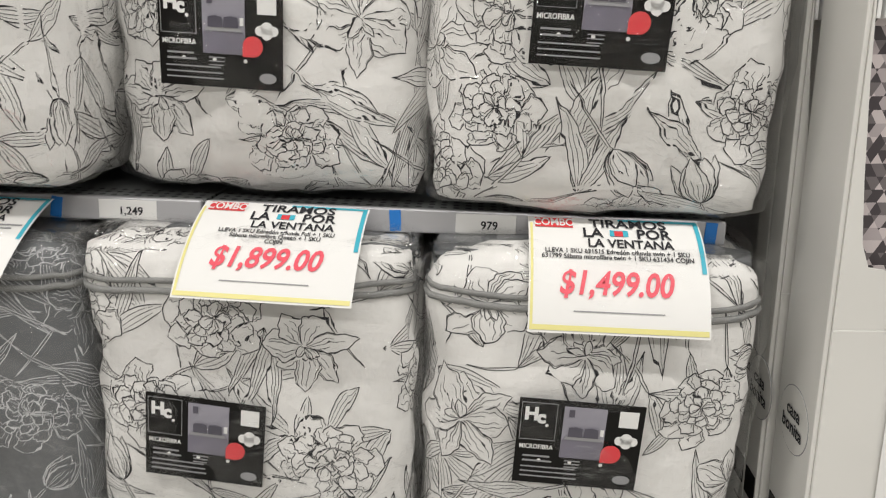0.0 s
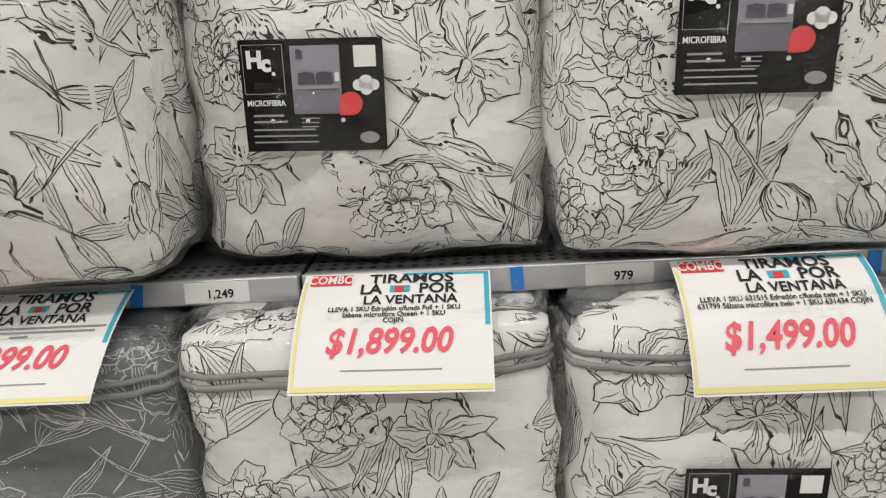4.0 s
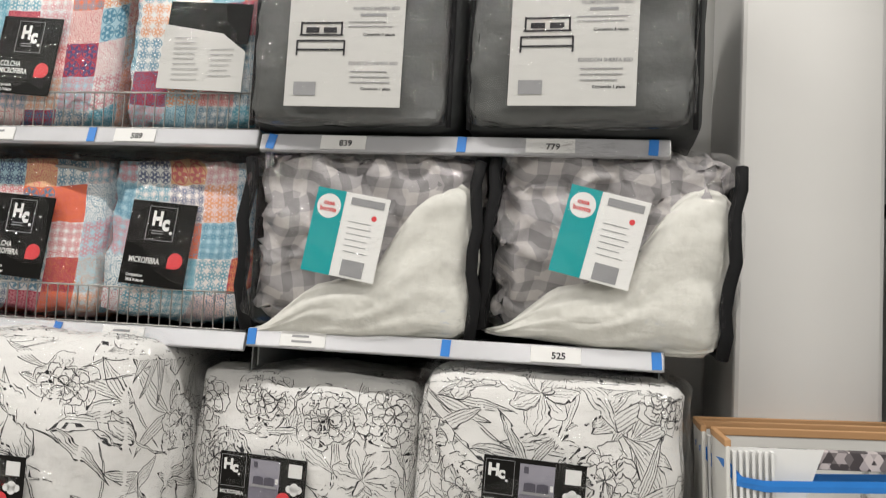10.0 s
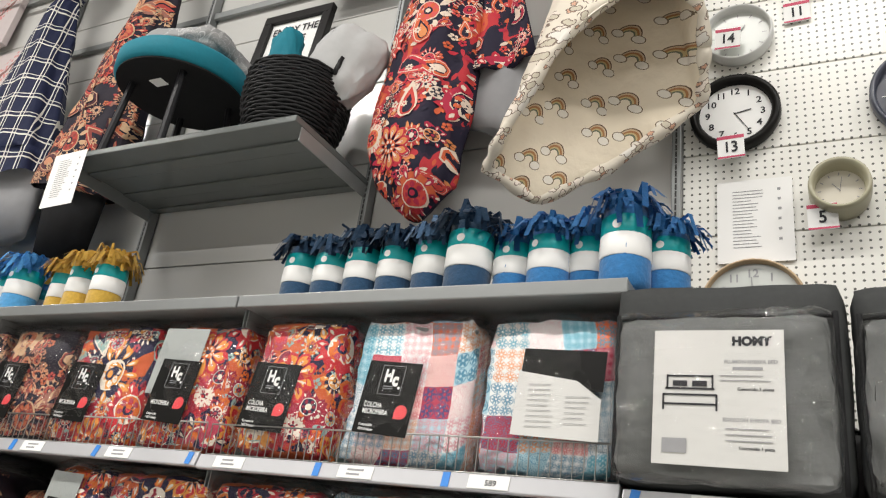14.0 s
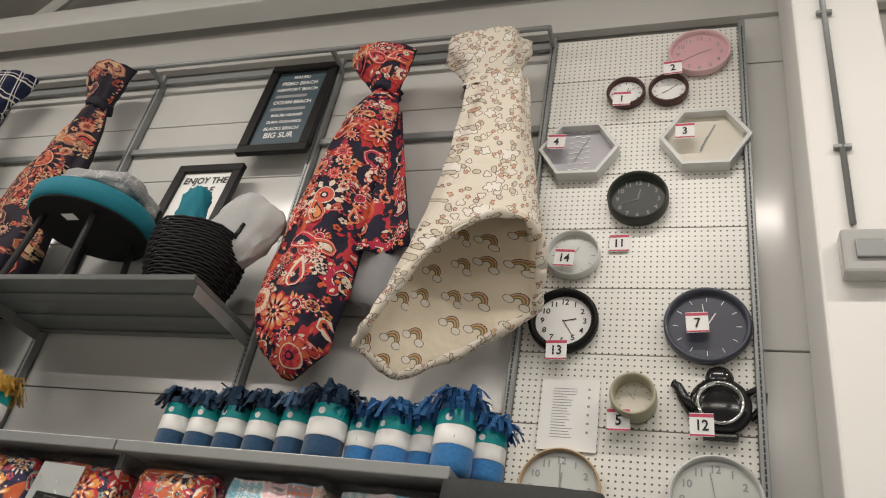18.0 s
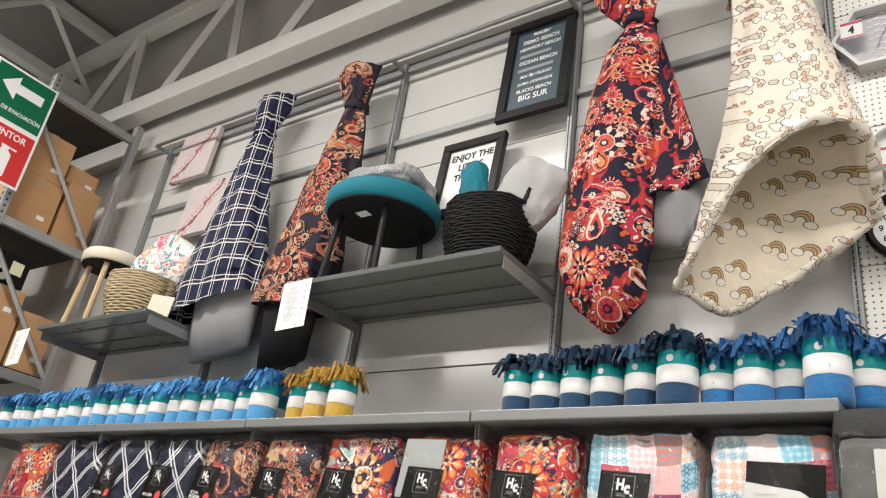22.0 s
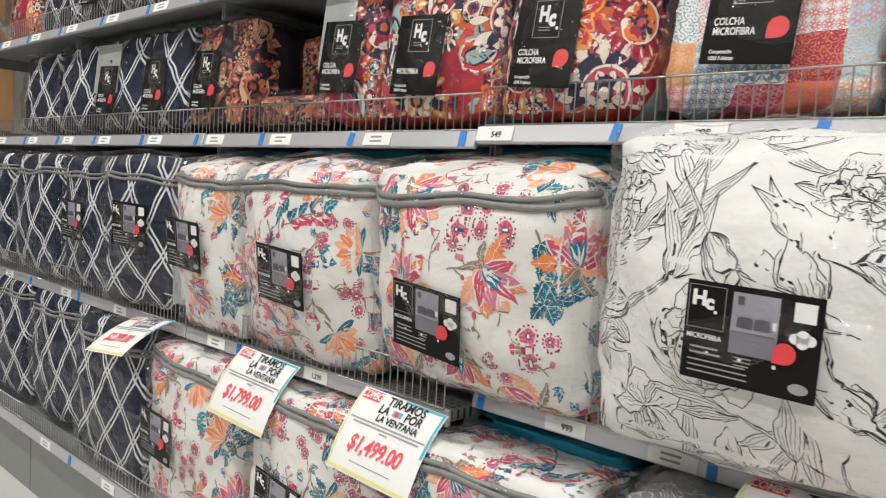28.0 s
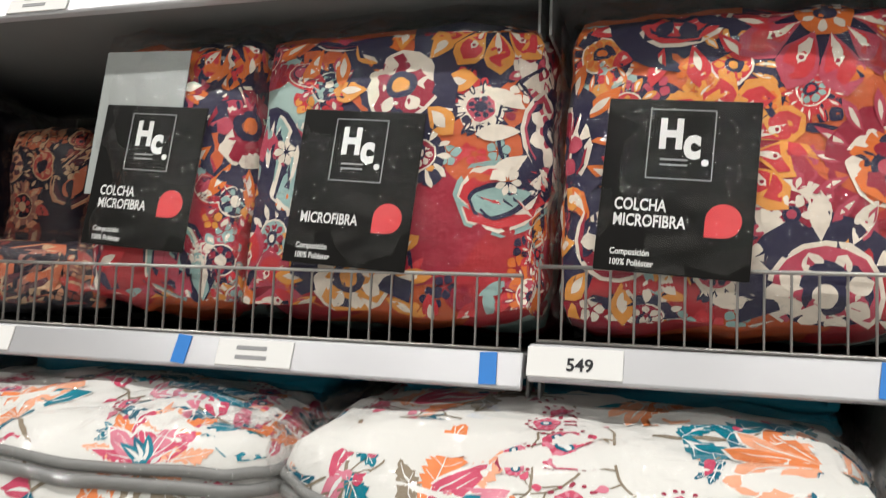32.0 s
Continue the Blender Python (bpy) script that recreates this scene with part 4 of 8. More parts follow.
        self.disc(x, y, r * 0.11, lite if c == deep else b, layer + 6)

    def paisley(self, x, y, r, pal, layer=2):
        rn = self.rnd
        ang, bend = rn.uniform(0, 6.28), rn.choice((-0.5, 0.5))
        cols = [rn.choice(pal), pal[0], rn.choice(pal[2:]), pal[1], rn.choice(pal)]
        for k, s in enumerate((1.0, 0.86, 0.78, 0.52, 0.40)):
            self.petal(x + (1 - s) * r * 0.35 * math.cos(ang), y + (1 - s) * r * 0.35 * math.sin(ang), ang, 1.7 * r * s, 0.55 * r * s, cols[k], layer + k, bend, 0.62, 10)
        hx, hy = x + 0.75 * r * math.cos(ang), y + 0.75 * r * math.sin(ang)
        self.ring(hx, hy, r * 0.03, 7, r * 0.15, r * 0.045, pal[0], layer + 5, ang)

    def leaf(self, x, y, ang, ln, wd, color, layer, bend=0.0, teeth=7, white=9):
        """A saw-edged leaf with pale side veins."""
        t = np.linspace(0, 1, 2 * teeth + 3)
        half = wd * np.sin(math.pi * t ** 0.8) ** 0.8 * np.where(np.arange(len(t)) % 2 == 1, 1.12, 0.74)
        c = bend * ln * t * t
        ca, sa = math.cos(ang), math.sin(ang)
        put_in = lambda u, w: np.stack([x + u * ca - w * sa, y + u * sa + w * ca], 1)
        ax = put_in(t * ln, c)
        rows = np.stack([put_in(t * ln + half * 0.35, c + half), ax, put_in(t * ln + half * 0.35, c - half)], 1)
        self.strip(rows, color, layer)
        self.stroke(ax[:-1], 0.0013, white, layer + 1)
        for k in range(3, len(t) - 3, 4):
            for side in (0, 2):
                self.stroke(np.linspace(ax[k - 1], ax[k] * 0.3 + rows[k][side] * 0.7, 3), 0.0009, white, layer + 1, False)

    def lotus(self, x, y, r, layer=6):
        """A wide pointed blossom: orange saw-edged sepals, rose petals with white edges, teal crescents inside."""
        rn = self.rnd
        ang = rn.uniform(0, 6.28)
        for k in range(6):
            self.leaf(x, y, ang + (k - 2.5) * 0.62, r * rn.uniform(0.95, 1.15), r * 0.22, 3 if k % 2 else 4, layer, 0.15, 8)
        for k in range(5):
            a = ang + (k - 2) * 0.52
            ln = r * (1.15 - 0.10 * abs(k - 2))
            self.petal(x, y, a, ln, r * 0.21, 0, layer + 2 + k % 2, 0.08, 0.85, 9)
            self.petal(x, y, a, ln * 0.94, r * 0.17, 6 if k % 2 else 5, layer + 4 + k % 2, 0.08, 0.85, 9)
            for off in (-0.05, 0.05):
                self.petal(x + off * r * math.sin(a), y - off * r * math.cos(a), a, ln * 0.75, r * 0.012, 9, layer + 6, 0.08, 0.8, 6)
        for k in range(3):
            self.petal(x, y, ang + (k - 1) * 0.35, r * 0.62, r * 0.10, 1 if k % 2 else 2, layer + 7, 0.25, 0.8, 8)
            self.petal(x, y, ang + (k - 1) * 0.35, r * 0.50, r * 0.035, 9, layer + 8, 0.25, 0.8, 6)
        self.leaf(x, y, ang + 2.6, r * 0.7, r * 0.13, 8, layer + 1, -0.3, 5)
        self.leaf(x, y, ang - 2.6, r * 0.7, r * 0.13, 8, layer + 1, 0.3, 5)

    def palmette(self, x, y, r, layer=6):
        """A fan of long peach and teal feathers on a brown stem."""
        ang = self.rnd.uniform(0, 6.28)
        self.petal(x, y, ang + math.pi, r * 1.3, 0.0035, 8, layer, self.rnd.uniform(-0.5, 0.5), 0.5, 12)
        for k in range(9):
            a = ang + (k - 4) * 0.34
            ln = r * (1.0 - 0.05 * abs(k - 4))
            col = (2, 4, 4, 3, 4, 3, 4, 4, 1)[k]
            self.petal(x, y, a, ln, r * 0.145, 0, layer + 1 + k % 2, 0.05 * (k - 4), 1.6, 8)
            self.petal(x, y, a, ln * 0.96, r * 0.12, col, layer + 3 + k % 2, 0.05 * (k - 4), 1.6, 8)
            self.petal(x, y, a, ln * 0.8, r * 0.012, 9, layer + 5, 0.05 * (k - 4), 1.2, 6)

    def branch(self, x, y, ln, layer=2):
        """A curved brown twig with saw-edged teal leaves and rose drops."""
        rn = self.rnd
        ang, bend = rn.uniform(0, 6.28), rn.uniform(-0.7, 0.7)
        ca, sa = math.cos(ang), math.sin(ang)
        t = np.linspace(0, 1, 14)
        pts = np.stack([x + ln * (t * ca - bend * t * t * sa), y + ln * (t * sa + bend * t * t * ca)], 1)
        self.stroke(pts, 0.0042, 8, layer, False)
        style = rn.random()
        for k in range(2, 14, 3):
            d = pts[k] - pts[k - 1]
            a = math.atan2(d[1], d[0])
            for side in (-1, 1):
                q = rn.uniform(0.25, 0.34) * ln
                if style < 0.62 or side > 0:
                    self.leaf(pts[k][0], pts[k][1], a + side * 0.85, q, q * 0.30, rn.choice((1, 1, 2)), layer + 1, -0.35 * side, 4)
                else:
                    self.petal(pts[k][0], pts[k][1], a + side * 0.9, q * 0.85, q * 0.22, rn.choice((6, 5)), layer + 1, -0.4 * side, 0.6, 8)
                    self.petal(pts[k][0], pts[k][1], a + side * 0.9, q * 0.6, q * 0.05, 9, layer + 2, -0.4 * side, 0.6, 6)

    def rosette(self, x, y, r, layer=4):
        """A half-round rose flower over a teal cup, ringed with dots."""
        ang = self.rnd.uniform(0, 6.28)
        self.disc(x, y, r * 0.72, 5, layer, 0.10)
        self.ring(x, y, r * 0.30, 8, r * 0.42, r * 0.10, 6, layer + 1, ang)
        self.disc(x, y, r * 0.30, 1, layer + 2)
        self.disc(x, y, r * 0.16, 9, layer + 3)
        for k in range(13):
            a = ang + k * 0.483
            self.disc(x + r * 1.02 * math.cos(a), y + r * 1.02 * math.sin(a), 0.0024, 7, layer)

    def buds(self, x, y, ln, layer=3):
        """A thin brown curl with small rose buds."""
        rn = self.rnd
        ang = rn.uniform(0, 6.28)
        t = np.linspace(0, 1, 10)
        bend = rn.choice((-0.8, 0.8))
        ca, sa = math.cos(ang), math.sin(ang)
        pts = np.stack([x + ln * (t * ca - bend * t * t * sa), y + ln * (t * sa + bend * t * t * ca)], 1)
        self.stroke(pts, 0.0028, 8, layer, False)
        for k in (3, 5, 7, 9):
            a = ang + rn.uniform(-1.6, 1.6)
            tip = pts[k] + 0.018 * np.array([math.cos(a), math.sin(a)])
            self.stroke(np.linspace(pts[k], tip, 4), 0.0022, 8, layer, False)
            self.petal(tip[0], tip[1], a, 0.014, 0.0055, rn.choice((5, 6)), layer + 1)

    def daisy(self, x, y, r, pal, layer=2):
        """A large flower of two-toned petals with pale dotted stamens."""
        rn = self.rnd
        n, turn = rn.choice((9, 10, 11)), rn.uniform(0, 6)
        rim, heart, mid = rn.choice(((3, 2, 5), (5, 2, 3), (2, 5, 3), (4, 2, 3)))
        self.ring(x, y, r * 0.26, n, r * 0.76, r * 2.3 / n, rim, layer, turn, 1.5)
        self.ring(x, y, r * 0.30, n, r * 0.60, r * 1.65 / n, heart, layer + 1, turn, 1.5)
        for k in range(n):
            a = turn + k * 6.283 / n
            self.petal(x + 0.26 * r * math.cos(a), y + 0.26 * r * math.sin(a), a, r * 0.42, r * 0.050, pal[0], layer + 2, 0.0, 1.6, 6)
            self.disc(x + r * 0.60 * math.cos(a), y + r * 0.60 * math.sin(a), r * 0.050, pal[0], layer + 3)
            self.disc(x + r * 0.60 * math.cos(a), y + r * 0.60 * math.sin(a), r * 0.026, 7, layer + 4)
        self.disc(x, y, r * 0.30, mid, layer + 3, 0.06)
        self.ring(x, y, r * 0.12, 7, r * 0.14, r * 0.05, pal[0], layer + 4, turn)
        self.disc(x, y, r * 0.12, 1, layer + 5)

    def ready(self):
        self.V, self.L = np.vstack(self.verts), np.concatenate(self.layers)
        self.F, self.C = np.vstack(self.faces), np.concatenate(self.colors)
        return self


def print_on(parent, sketch, tree, place_at, mats, window, shift=(0.0, 0.0), lift=0.0007, step=0.00011):
    """Lays a drawing on a cloth surface as a thin printed layer."""
    p = sketch.V + np.array(shift)
    u0, u1, v0, v1 = window
    ok = (p[:, 0] > u0) & (p[:, 0] < u1) & (p[:, 1] > v0) & (p[:, 1] < v1)
    keep = ok[sketch.F].all(1)
    faces, cols = sketch.F[keep], sketch.C[keep]
    used, inv = np.unique(faces, return_inverse=True)
    cos, good = [], np.ones(len(used), bool)
    for n, i in enumerate(used):
        hit = place_at(tree, float(p[i, 0]), float(p[i, 1]))
        if hit is None or hit[0] is None:
            good[n] = False
            cos.append((0, 0, 0))
        else:
            cos.append(tuple(hit[0] + hit[1] * (lift + step * float(sketch.L[i]))))
    faces = inv.reshape(-1, 4)
    keep = good[faces].all(1)
    me = bpy.data.meshes.new("printed_pattern")
    me.from_pydata(cos, [], faces[keep].tolist())
    for mt in mats:
        me.materials.append(mt)
    me.polygons.foreach_set("material_index", cols[keep].astype(np.int32))
    me.polygons.foreach_set("use_smooth", [True] * len(me.polygons))
    return tagged(put("printed_pattern", me, parent), kind="stuff")


def round_box(w, d, h):
    """Where flat cloth lies on a stuffed bag: over the front, round the sides, over the top."""

    def place_at(tree, u, v):
        y = -d / 2 + max(0.0, abs(u) - w / 2) + max(0.0, v - h)
        return tree.find_nearest(Vector((max(-w / 2, min(w / 2, u)), y, min(v, h))))

    return place_at


def from_front(tree, u, v):
    hit = tree.ray_cast(Vector((u, -1.0, v)), Vector((0, 1, 0)))
    if hit[0] is None or abs(hit[1].y) < 0.1:
        return None
    return hit[0], hit[1] if hit[1].y < 0 else -hit[1]


INKWRAP = film_cloth("line_ink", lambda g: g.mix(g.noise(g.place(), 30.0)["Fac"], (0.014, 0.014, 0.016), (0.045, 0.045, 0.05)))
CHALKWRAP = film_cloth("pale_line_ink", lambda g: g.mix(g.noise(g.place(), 30.0)["Fac"], (0.50, 0.51, 0.52), (0.68, 0.69, 0.70)))


def inks(tag, colors, film):
    return [film_cloth(tag, lambda g, c=c: g.mix(g.noise(g.place(), 60.0, 3.0)["Fac"], tuple(k * 0.8 for k in c), tuple(min(1, k * 1.2) for k in c)), film=film) for c in colors]


GARDEN_COLORS = [(0.78, 0.77, 0.74), (0.0, 0.12, 0.20), (0.0, 0.19, 0.27), (0.80, 0.24, 0.08), (0.84, 0.40, 0.25), (0.58, 0.07, 0.14), (0.66, 0.21, 0.29), (0.34, 0.03, 0.07), (0.26, 0.21, 0.15), (0.76, 0.76, 0.74)]
MEDLEY_COLORS = [(0.76, 0.68, 0.58), (0.020, 0.018, 0.052), (0.56, 0.035, 0.045), (0.68, 0.16, 0.03), (0.46, 0.06, 0.10), (0.72, 0.30, 0.06), (0.28, 0.42, 0.40), (0.30, 0.015, 0.04)]
PAISLEY_COLORS = [(0.55, 0.36, 0.22), (0.012, 0.011, 0.024), (0.50, 0.14, 0.07), (0.42, 0.06, 0.05), (0.55, 0.26, 0.15), (0.24, 0.05, 0.04), (0.30, 0.13, 0.10), (0.09, 0.03, 0.04)]
GARDEN_INKS, MEDLEY_INKS, PAISLEY_INKS = inks("garden_ink", GARDEN_COLORS, 0.35), inks("medallion_ink", MEDLEY_COLORS, 0.4), inks("paisley_ink", PAISLEY_COLORS, 0.4)
TIE_COLORS = [(0.70, 0.58, 0.48), (0.016, 0.013, 0.030), (0.48, 0.03, 0.05), (0.60, 0.12, 0.05), (0.40, 0.025, 0.06), (0.64, 0.24, 0.09), (0.62, 0.10, 0.09), (0.54, 0.06, 0.05)]
TIE_INKS, PAISLEY_DRY = inks("loose_medallion_ink", TIE_COLORS, 0), inks("loose_paisley_ink", PAISLEY_COLORS, 0)


def draw_lines():
    s = Sketch(5)
    taken = []
    for x, y in s.scatter(1.5, 1.3, 0.142, 1500, taken):
        k = s.rnd.random()
        (s.peony if k < 0.45 else s.bloom if k < 0.66 else s.tulip)(x, y, s.rnd.uniform(0.074, 0.098) if k < 0.66 else s.rnd.uniform(0.048, 0.062))
    for x, y in s.scatter(1.5, 1.3, 0.060, 1500, [(q[0], q[1], q[2] * 0.62) for q in taken]):
        a = s.rnd.uniform(0, 6.28)
        for k in range(s.rnd.choice((1, 2, 2, 3))):
            s.line_leaf(x, y, a + s.rnd.uniform(-0.25, 0.25) + 0.55 * k, s.rnd.uniform(0.10, 0.175), s.rnd.uniform(0.010, 0.017))
        if s.rnd.random() < 0.5:
            s.stem(x, y, a + math.pi + s.rnd.uniform(-0.4, 0.4), s.rnd.uniform(0.08, 0.18))
    return s.ready()


def draw_garden():
    s = Sketch(11)
    taken = []
    for x, y in s.scatter(1.5, 1.3, 0.19, 900, taken):
        (s.lotus if s.rnd.random() < 0.55 else s.palmette)(x, y, s.rnd.uniform(0.080, 0.108))
    taken = [(q[0], q[1], q[2] * 0.72) for q in taken]
    for x, y in s.scatter(1.5, 1.3, 0.088, 2500, taken):
        k = s.rnd.random()
        if k < 0.62:
            s.branch(x, y, s.rnd.uniform(0.13, 0.19))
        else:
            for d in range(3):
                s.rosette(x + s.rnd.uniform(-0.03, 0.03), y + (d - 1) * 0.042, s.rnd.uniform(0.017, 0.024))
    for x, y in s.scatter(1.5, 1.3, 0.042, 4000, [(q[0], q[1], q[2] * 0.8) for q in taken]):
        k = s.rnd.random()
        if k < 0.4:
            s.buds(x, y, s.rnd.uniform(0.05, 0.08))
        elif k < 0.75:
            a = s.rnd.uniform(0, 6.28)
            for d in (-0.6, 0.0, 0.6):
                s.leaf(x, y, a + d, s.rnd.uniform(0.024, 0.034), 0.006, s.rnd.choice((1, 2, 4)), 1, 0.2, 4)
        else:
            s.rosette(x, y, s.rnd.uniform(0.013, 0.018))
    return s.ready()


def draw_medley(seed, dark, swirl=0.28, size=1.0):
    s = Sketch(seed)
    pal = list(range(8))
    taken = []
    for x, y in s.scatter(0.85, 2.0, 0.145 * size, 600, taken):
        k = s.rnd.random()
        (s.paisley if k < (0.7 if dark else swirl) else s.daisy if k > (1.0 if dark else 0.3 + swirl) else s.medallion)(x, y, s.rnd.uniform(0.085, 0.115) * size, pal, 10)
    for x, y in s.scatter(0.85, 2.0, 0.055, 3500, [(q[0], q[1], q[2] * 0.9) for q in taken]):
        (s.paisley if s.rnd.random() < 0.3 else s.medallion)(x, y, s.rnd.uniform(0.036, 0.050), pal, 3)
    for x, y in s.scatter(0.85, 2.0, 0.022, 9000, [(q[0], q[1], q[2] * 0.85) for q in taken]):
        if s.rnd.random() < 0.5:
            s.ring(x, y, 0.003, 5, 0.013, 0.006, s.rnd.choice(pal if not dark else pal[2:7]), 2, s.rnd.uniform(0, 6))
        else:
            s.petal(x, y, s.rnd.uniform(0, 6.28), 0.035, 0.008, s.rnd.choice(pal[:7]), 1, s.rnd.uniform(-0.5, 0.5))
    return s.ready()


LINE_ART, GARDEN_ART, MEDLEY_ART, PAISLEY_ART = draw_lines(), draw_garden(), draw_medley(21, False), draw_medley(33, True)
TIE_ART = draw_medley(27, False, 0.58, 0.85)

# ---- packed bedding ----


def seal_points(r):
    """A round seal with one square corner below."""
    return [(x, z) for x, z in ring_points(r, 20) if not (x < -0.02 * r and z < -0.02 * r)][:11] + [(-r, -r)] + [(x, z) for x, z in ring_points(r, 20)][15:]


def set_card(parent, w=0.205, h=0.158):
    """The black card of a boxed bedding set: monogram, photograph, white patches, red seal and small print."""
    card = part("label", plate(w, h, 0.003, 0.001), BLACK, parent, label="black card with a bedroom photograph and red seal")
    part("photograph", plate(w * 0.34, h * 0.60, 0.001), PHOTOWALL, card, m=pose(w * 0.03, -0.002, h * 0.14))
    part("bed_print", poly([(-0.0345, -0.047), (0.0345, -0.047), (0.0345, -0.016), (0.029, -0.006), (-0.029, -0.006), (-0.0345, -0.016)]), PHOTO, card, m=pose(w * 0.03, -0.0032, h * 0.14))
    part("fold_print", poly([(-0.031, -0.012), (0.031, -0.012), (0.029, -0.006), (-0.029, -0.006)]), GREYINK, card, m=pose(w * 0.03, -0.0044, h * 0.14))
    for px, pw in ((-0.0135, 0.024), (0.0125, 0.024)):
        part("pillow_print", poly([(px - pw / 2, -0.006), (px + pw / 2, -0.006), (px + pw * 0.46, 0.010), (px, 0.012), (px - pw * 0.46, 0.010)]), PHOTODARK, card, m=pose(w * 0.03, -0.0052, h * 0.14))
    part("picture_print", plate(0.009, 0.013, 0.0006), PHOTODARK, card, m=pose(w * 0.03 - 0.022, -0.0032, h * 0.14 + 0.036))
    part("lamp_print", plate(0.006, 0.012, 0.0006), WHITEINK, card, m=pose(w * 0.03 + 0.030, -0.0032, h * 0.14 + 0.004))
    part("white_patch", plate(0.031, 0.029, 0.001), WHITEINK, card, m=pose(w * 0.375, -0.002, h * 0.34))
    cloud = bmesh.new()
    for cx, cz, cr in ((-0.011, 0, 0.008), (0.011, 0, 0.008), (0, 0.004, 0.010), (0.0, -0.005, 0.009)):
        lathe([(cr, 0.0), (cr, 0.0012)], 14, cloud)
        bmesh.ops.translate(cloud, verts=cloud.verts[-28:], vec=(cx, cz, 0))
    part("cloud_patch", cloud, WHITEINK, card, m=pose(w * 0.375, -0.002, h * 0.09, 90))
    part("red_seal", poly(seal_points(0.0165)), REDINK, card, m=pose(w * 0.265, -0.0052, -h * 0.07))
    put("lettering", text_mesh("H", 0.032, WHITEINK, "CENTER", 0.05), card, pose(-w * 0.395, -0.002, h * 0.32, 90))
    put("lettering", text_mesh("c", 0.032, WHITEINK, "CENTER", 0.05), card, pose(-w * 0.315, -0.002, h * 0.29, 90))
    part("dot", poly(ring_points(0.0028, 10)), WHITEINK, card, m=pose(-w * 0.265, -0.002, h * 0.20))
    edge = bmesh.new()
    for sx, sz, ax, az in ((0.058, 0.0008, 0, 0.034), (0.058, 0.0008, 0, -0.034), (0.0008, 0.068, 0.029, 0), (0.0008, 0.068, -0.029, 0)):
        box(sx, 0.0006, sz, 0, (ax, 0, az), edge)
    part("frame_print", edge, GREYINK, card, m=pose(-w * 0.335, -0.0018, h * 0.24))
    lettering("MICROFIBRA", 0.0115, WHITEINK, card, -w * 0.335, -h * 0.06, squeeze=0.85)
    for k in range(3):
        part("print_dot", poly(ring_points(0.0032, 10)), WHITEINK, card, m=pose(-w * 0.30 + k * w * 0.25, -0.002, -h * 0.22))
    bars(card, GREYINK, -w * 0.02, -h * 0.20, 0.03, 3, 0.006, 0.0016, 9)
    bars(card, GREYINK, -w * 0.30, -h * 0.17, 0.055, 2, 0.009, 0.003, 3)
    bars(card, GREYINK, -w * 0.20, -h * 0.30, 0.10, 3, 0.009, 0.0022, 5)
    part("oval_mark", poly(ring_points(0.012, 14, sx=1.2, sz=0.7)), GREYINK, card, m=pose(w * 0.38, -0.002, -h * 0.38))
    return card


def quilt_card(parent, w=0.165, h=0.20, words=True):
    card = part("label", plate(w, h, 0.003, 0.001), BLACK, parent, label="black card with a framed white monogram and red seal")
    fr = bmesh.new()
    for sx, sz, ax, az in ((0.07, 0.0012, 0, 0.04), (0.07, 0.0012, 0, -0.04), (0.0012, 0.08, 0.035, 0), (0.0012, 0.08, -0.035, 0)):
        box(sx, 0.0006, sz, 0, (ax, 0, az), fr)
    part("frame_print", fr, GREYINK, card, m=pose(0, -0.002, h * 0.24))
    put("lettering", text_mesh("H", 0.046, WHITEINK, "CENTER", 0.05), card, pose(-0.011, -0.002, h * 0.29, 90) @ Matrix.Diagonal((0.8, 1, 1, 1)))
    put("lettering", text_mesh("c", 0.05, WHITEINK, "CENTER", 0.05), card, pose(0.012, -0.002, h * 0.245, 90) @ Matrix.Diagonal((0.8, 1, 1, 1)))
    part("dot", poly(ring_points(0.004, 10)), WHITEINK, card, m=pose(0.027, -0.002, h * 0.14))
    bars(card, GREYINK, -0.006, h * 0.15, 0.03, 2, 0.006, 0.002, 2)
    if words:
        lettering("COLCHA", 0.019, WHITEINK, card, -w * 0.40, -h * 0.12, align="LEFT", squeeze=0.72)
    lettering("MICROFIBRA", 0.019, WHITEINK, card, -w * 0.40, -h * 0.21, align="LEFT", squeeze=0.72)
    lettering("Composición", 0.010, WHITEINK, card, -w * 0.40, -h * 0.39, align="LEFT", squeeze=0.8)
    lettering("100% Poliéster", 0.010, WHITEINK, card, -w * 0.40, -h * 0.45, align="LEFT", squeeze=0.8)
    part("red_seal", poly(seal_points(0.019)), REDINK, card, m=pose(w * 0.31, -0.002, -h * 0.18))
    return card


def zip_trim(parent, w, d, h, seed, tree, drop=0.035, dip=0.0, wide=0.0062):
    """The grey zip band and piping that run round the top of a clear bag, lying on it."""
    for k, (dz, rad) in enumerate(((0.0, wide * 0.85), (-0.018, wide))):
        path = []
        for i in range(33):
            a = -1 + i / 16
            z = h - drop - dip * (1 - a * a) + dz + 0.010 * math.sin(a * 2.4 + seed) + 0.004 * math.sin(a * 8 + seed * 2) - 0.006 * a * a
            u = a * (w / 2 + 0.10)
            p = Vector((max(-w / 2, min(w / 2, u)), -d / 2 - 0.02 + max(0.0, abs(u) - w / 2), z))
            hit = tree.find_nearest(p)
            path.append(tuple(hit[0] + hit[1] * (rad * 0.5)))
        part("zip" if k else "piping", tube(path, rad, 6, flat=0.7), ZIP, parent, smooth=True)


def film_top(parent, w, d, h, seed):
    """Loose clear film gathered over the top."""
    bm = puffy(w * 0.96, d * 0.9, 0.05, 0.02, 0.012, 0.014, seed, 9, 0.0, 12.0)
    part("film_top", bm, FILM, parent, m=pose(0, 0.02, h - 0.034), smooth=True, label="crumpled clear plastic film")


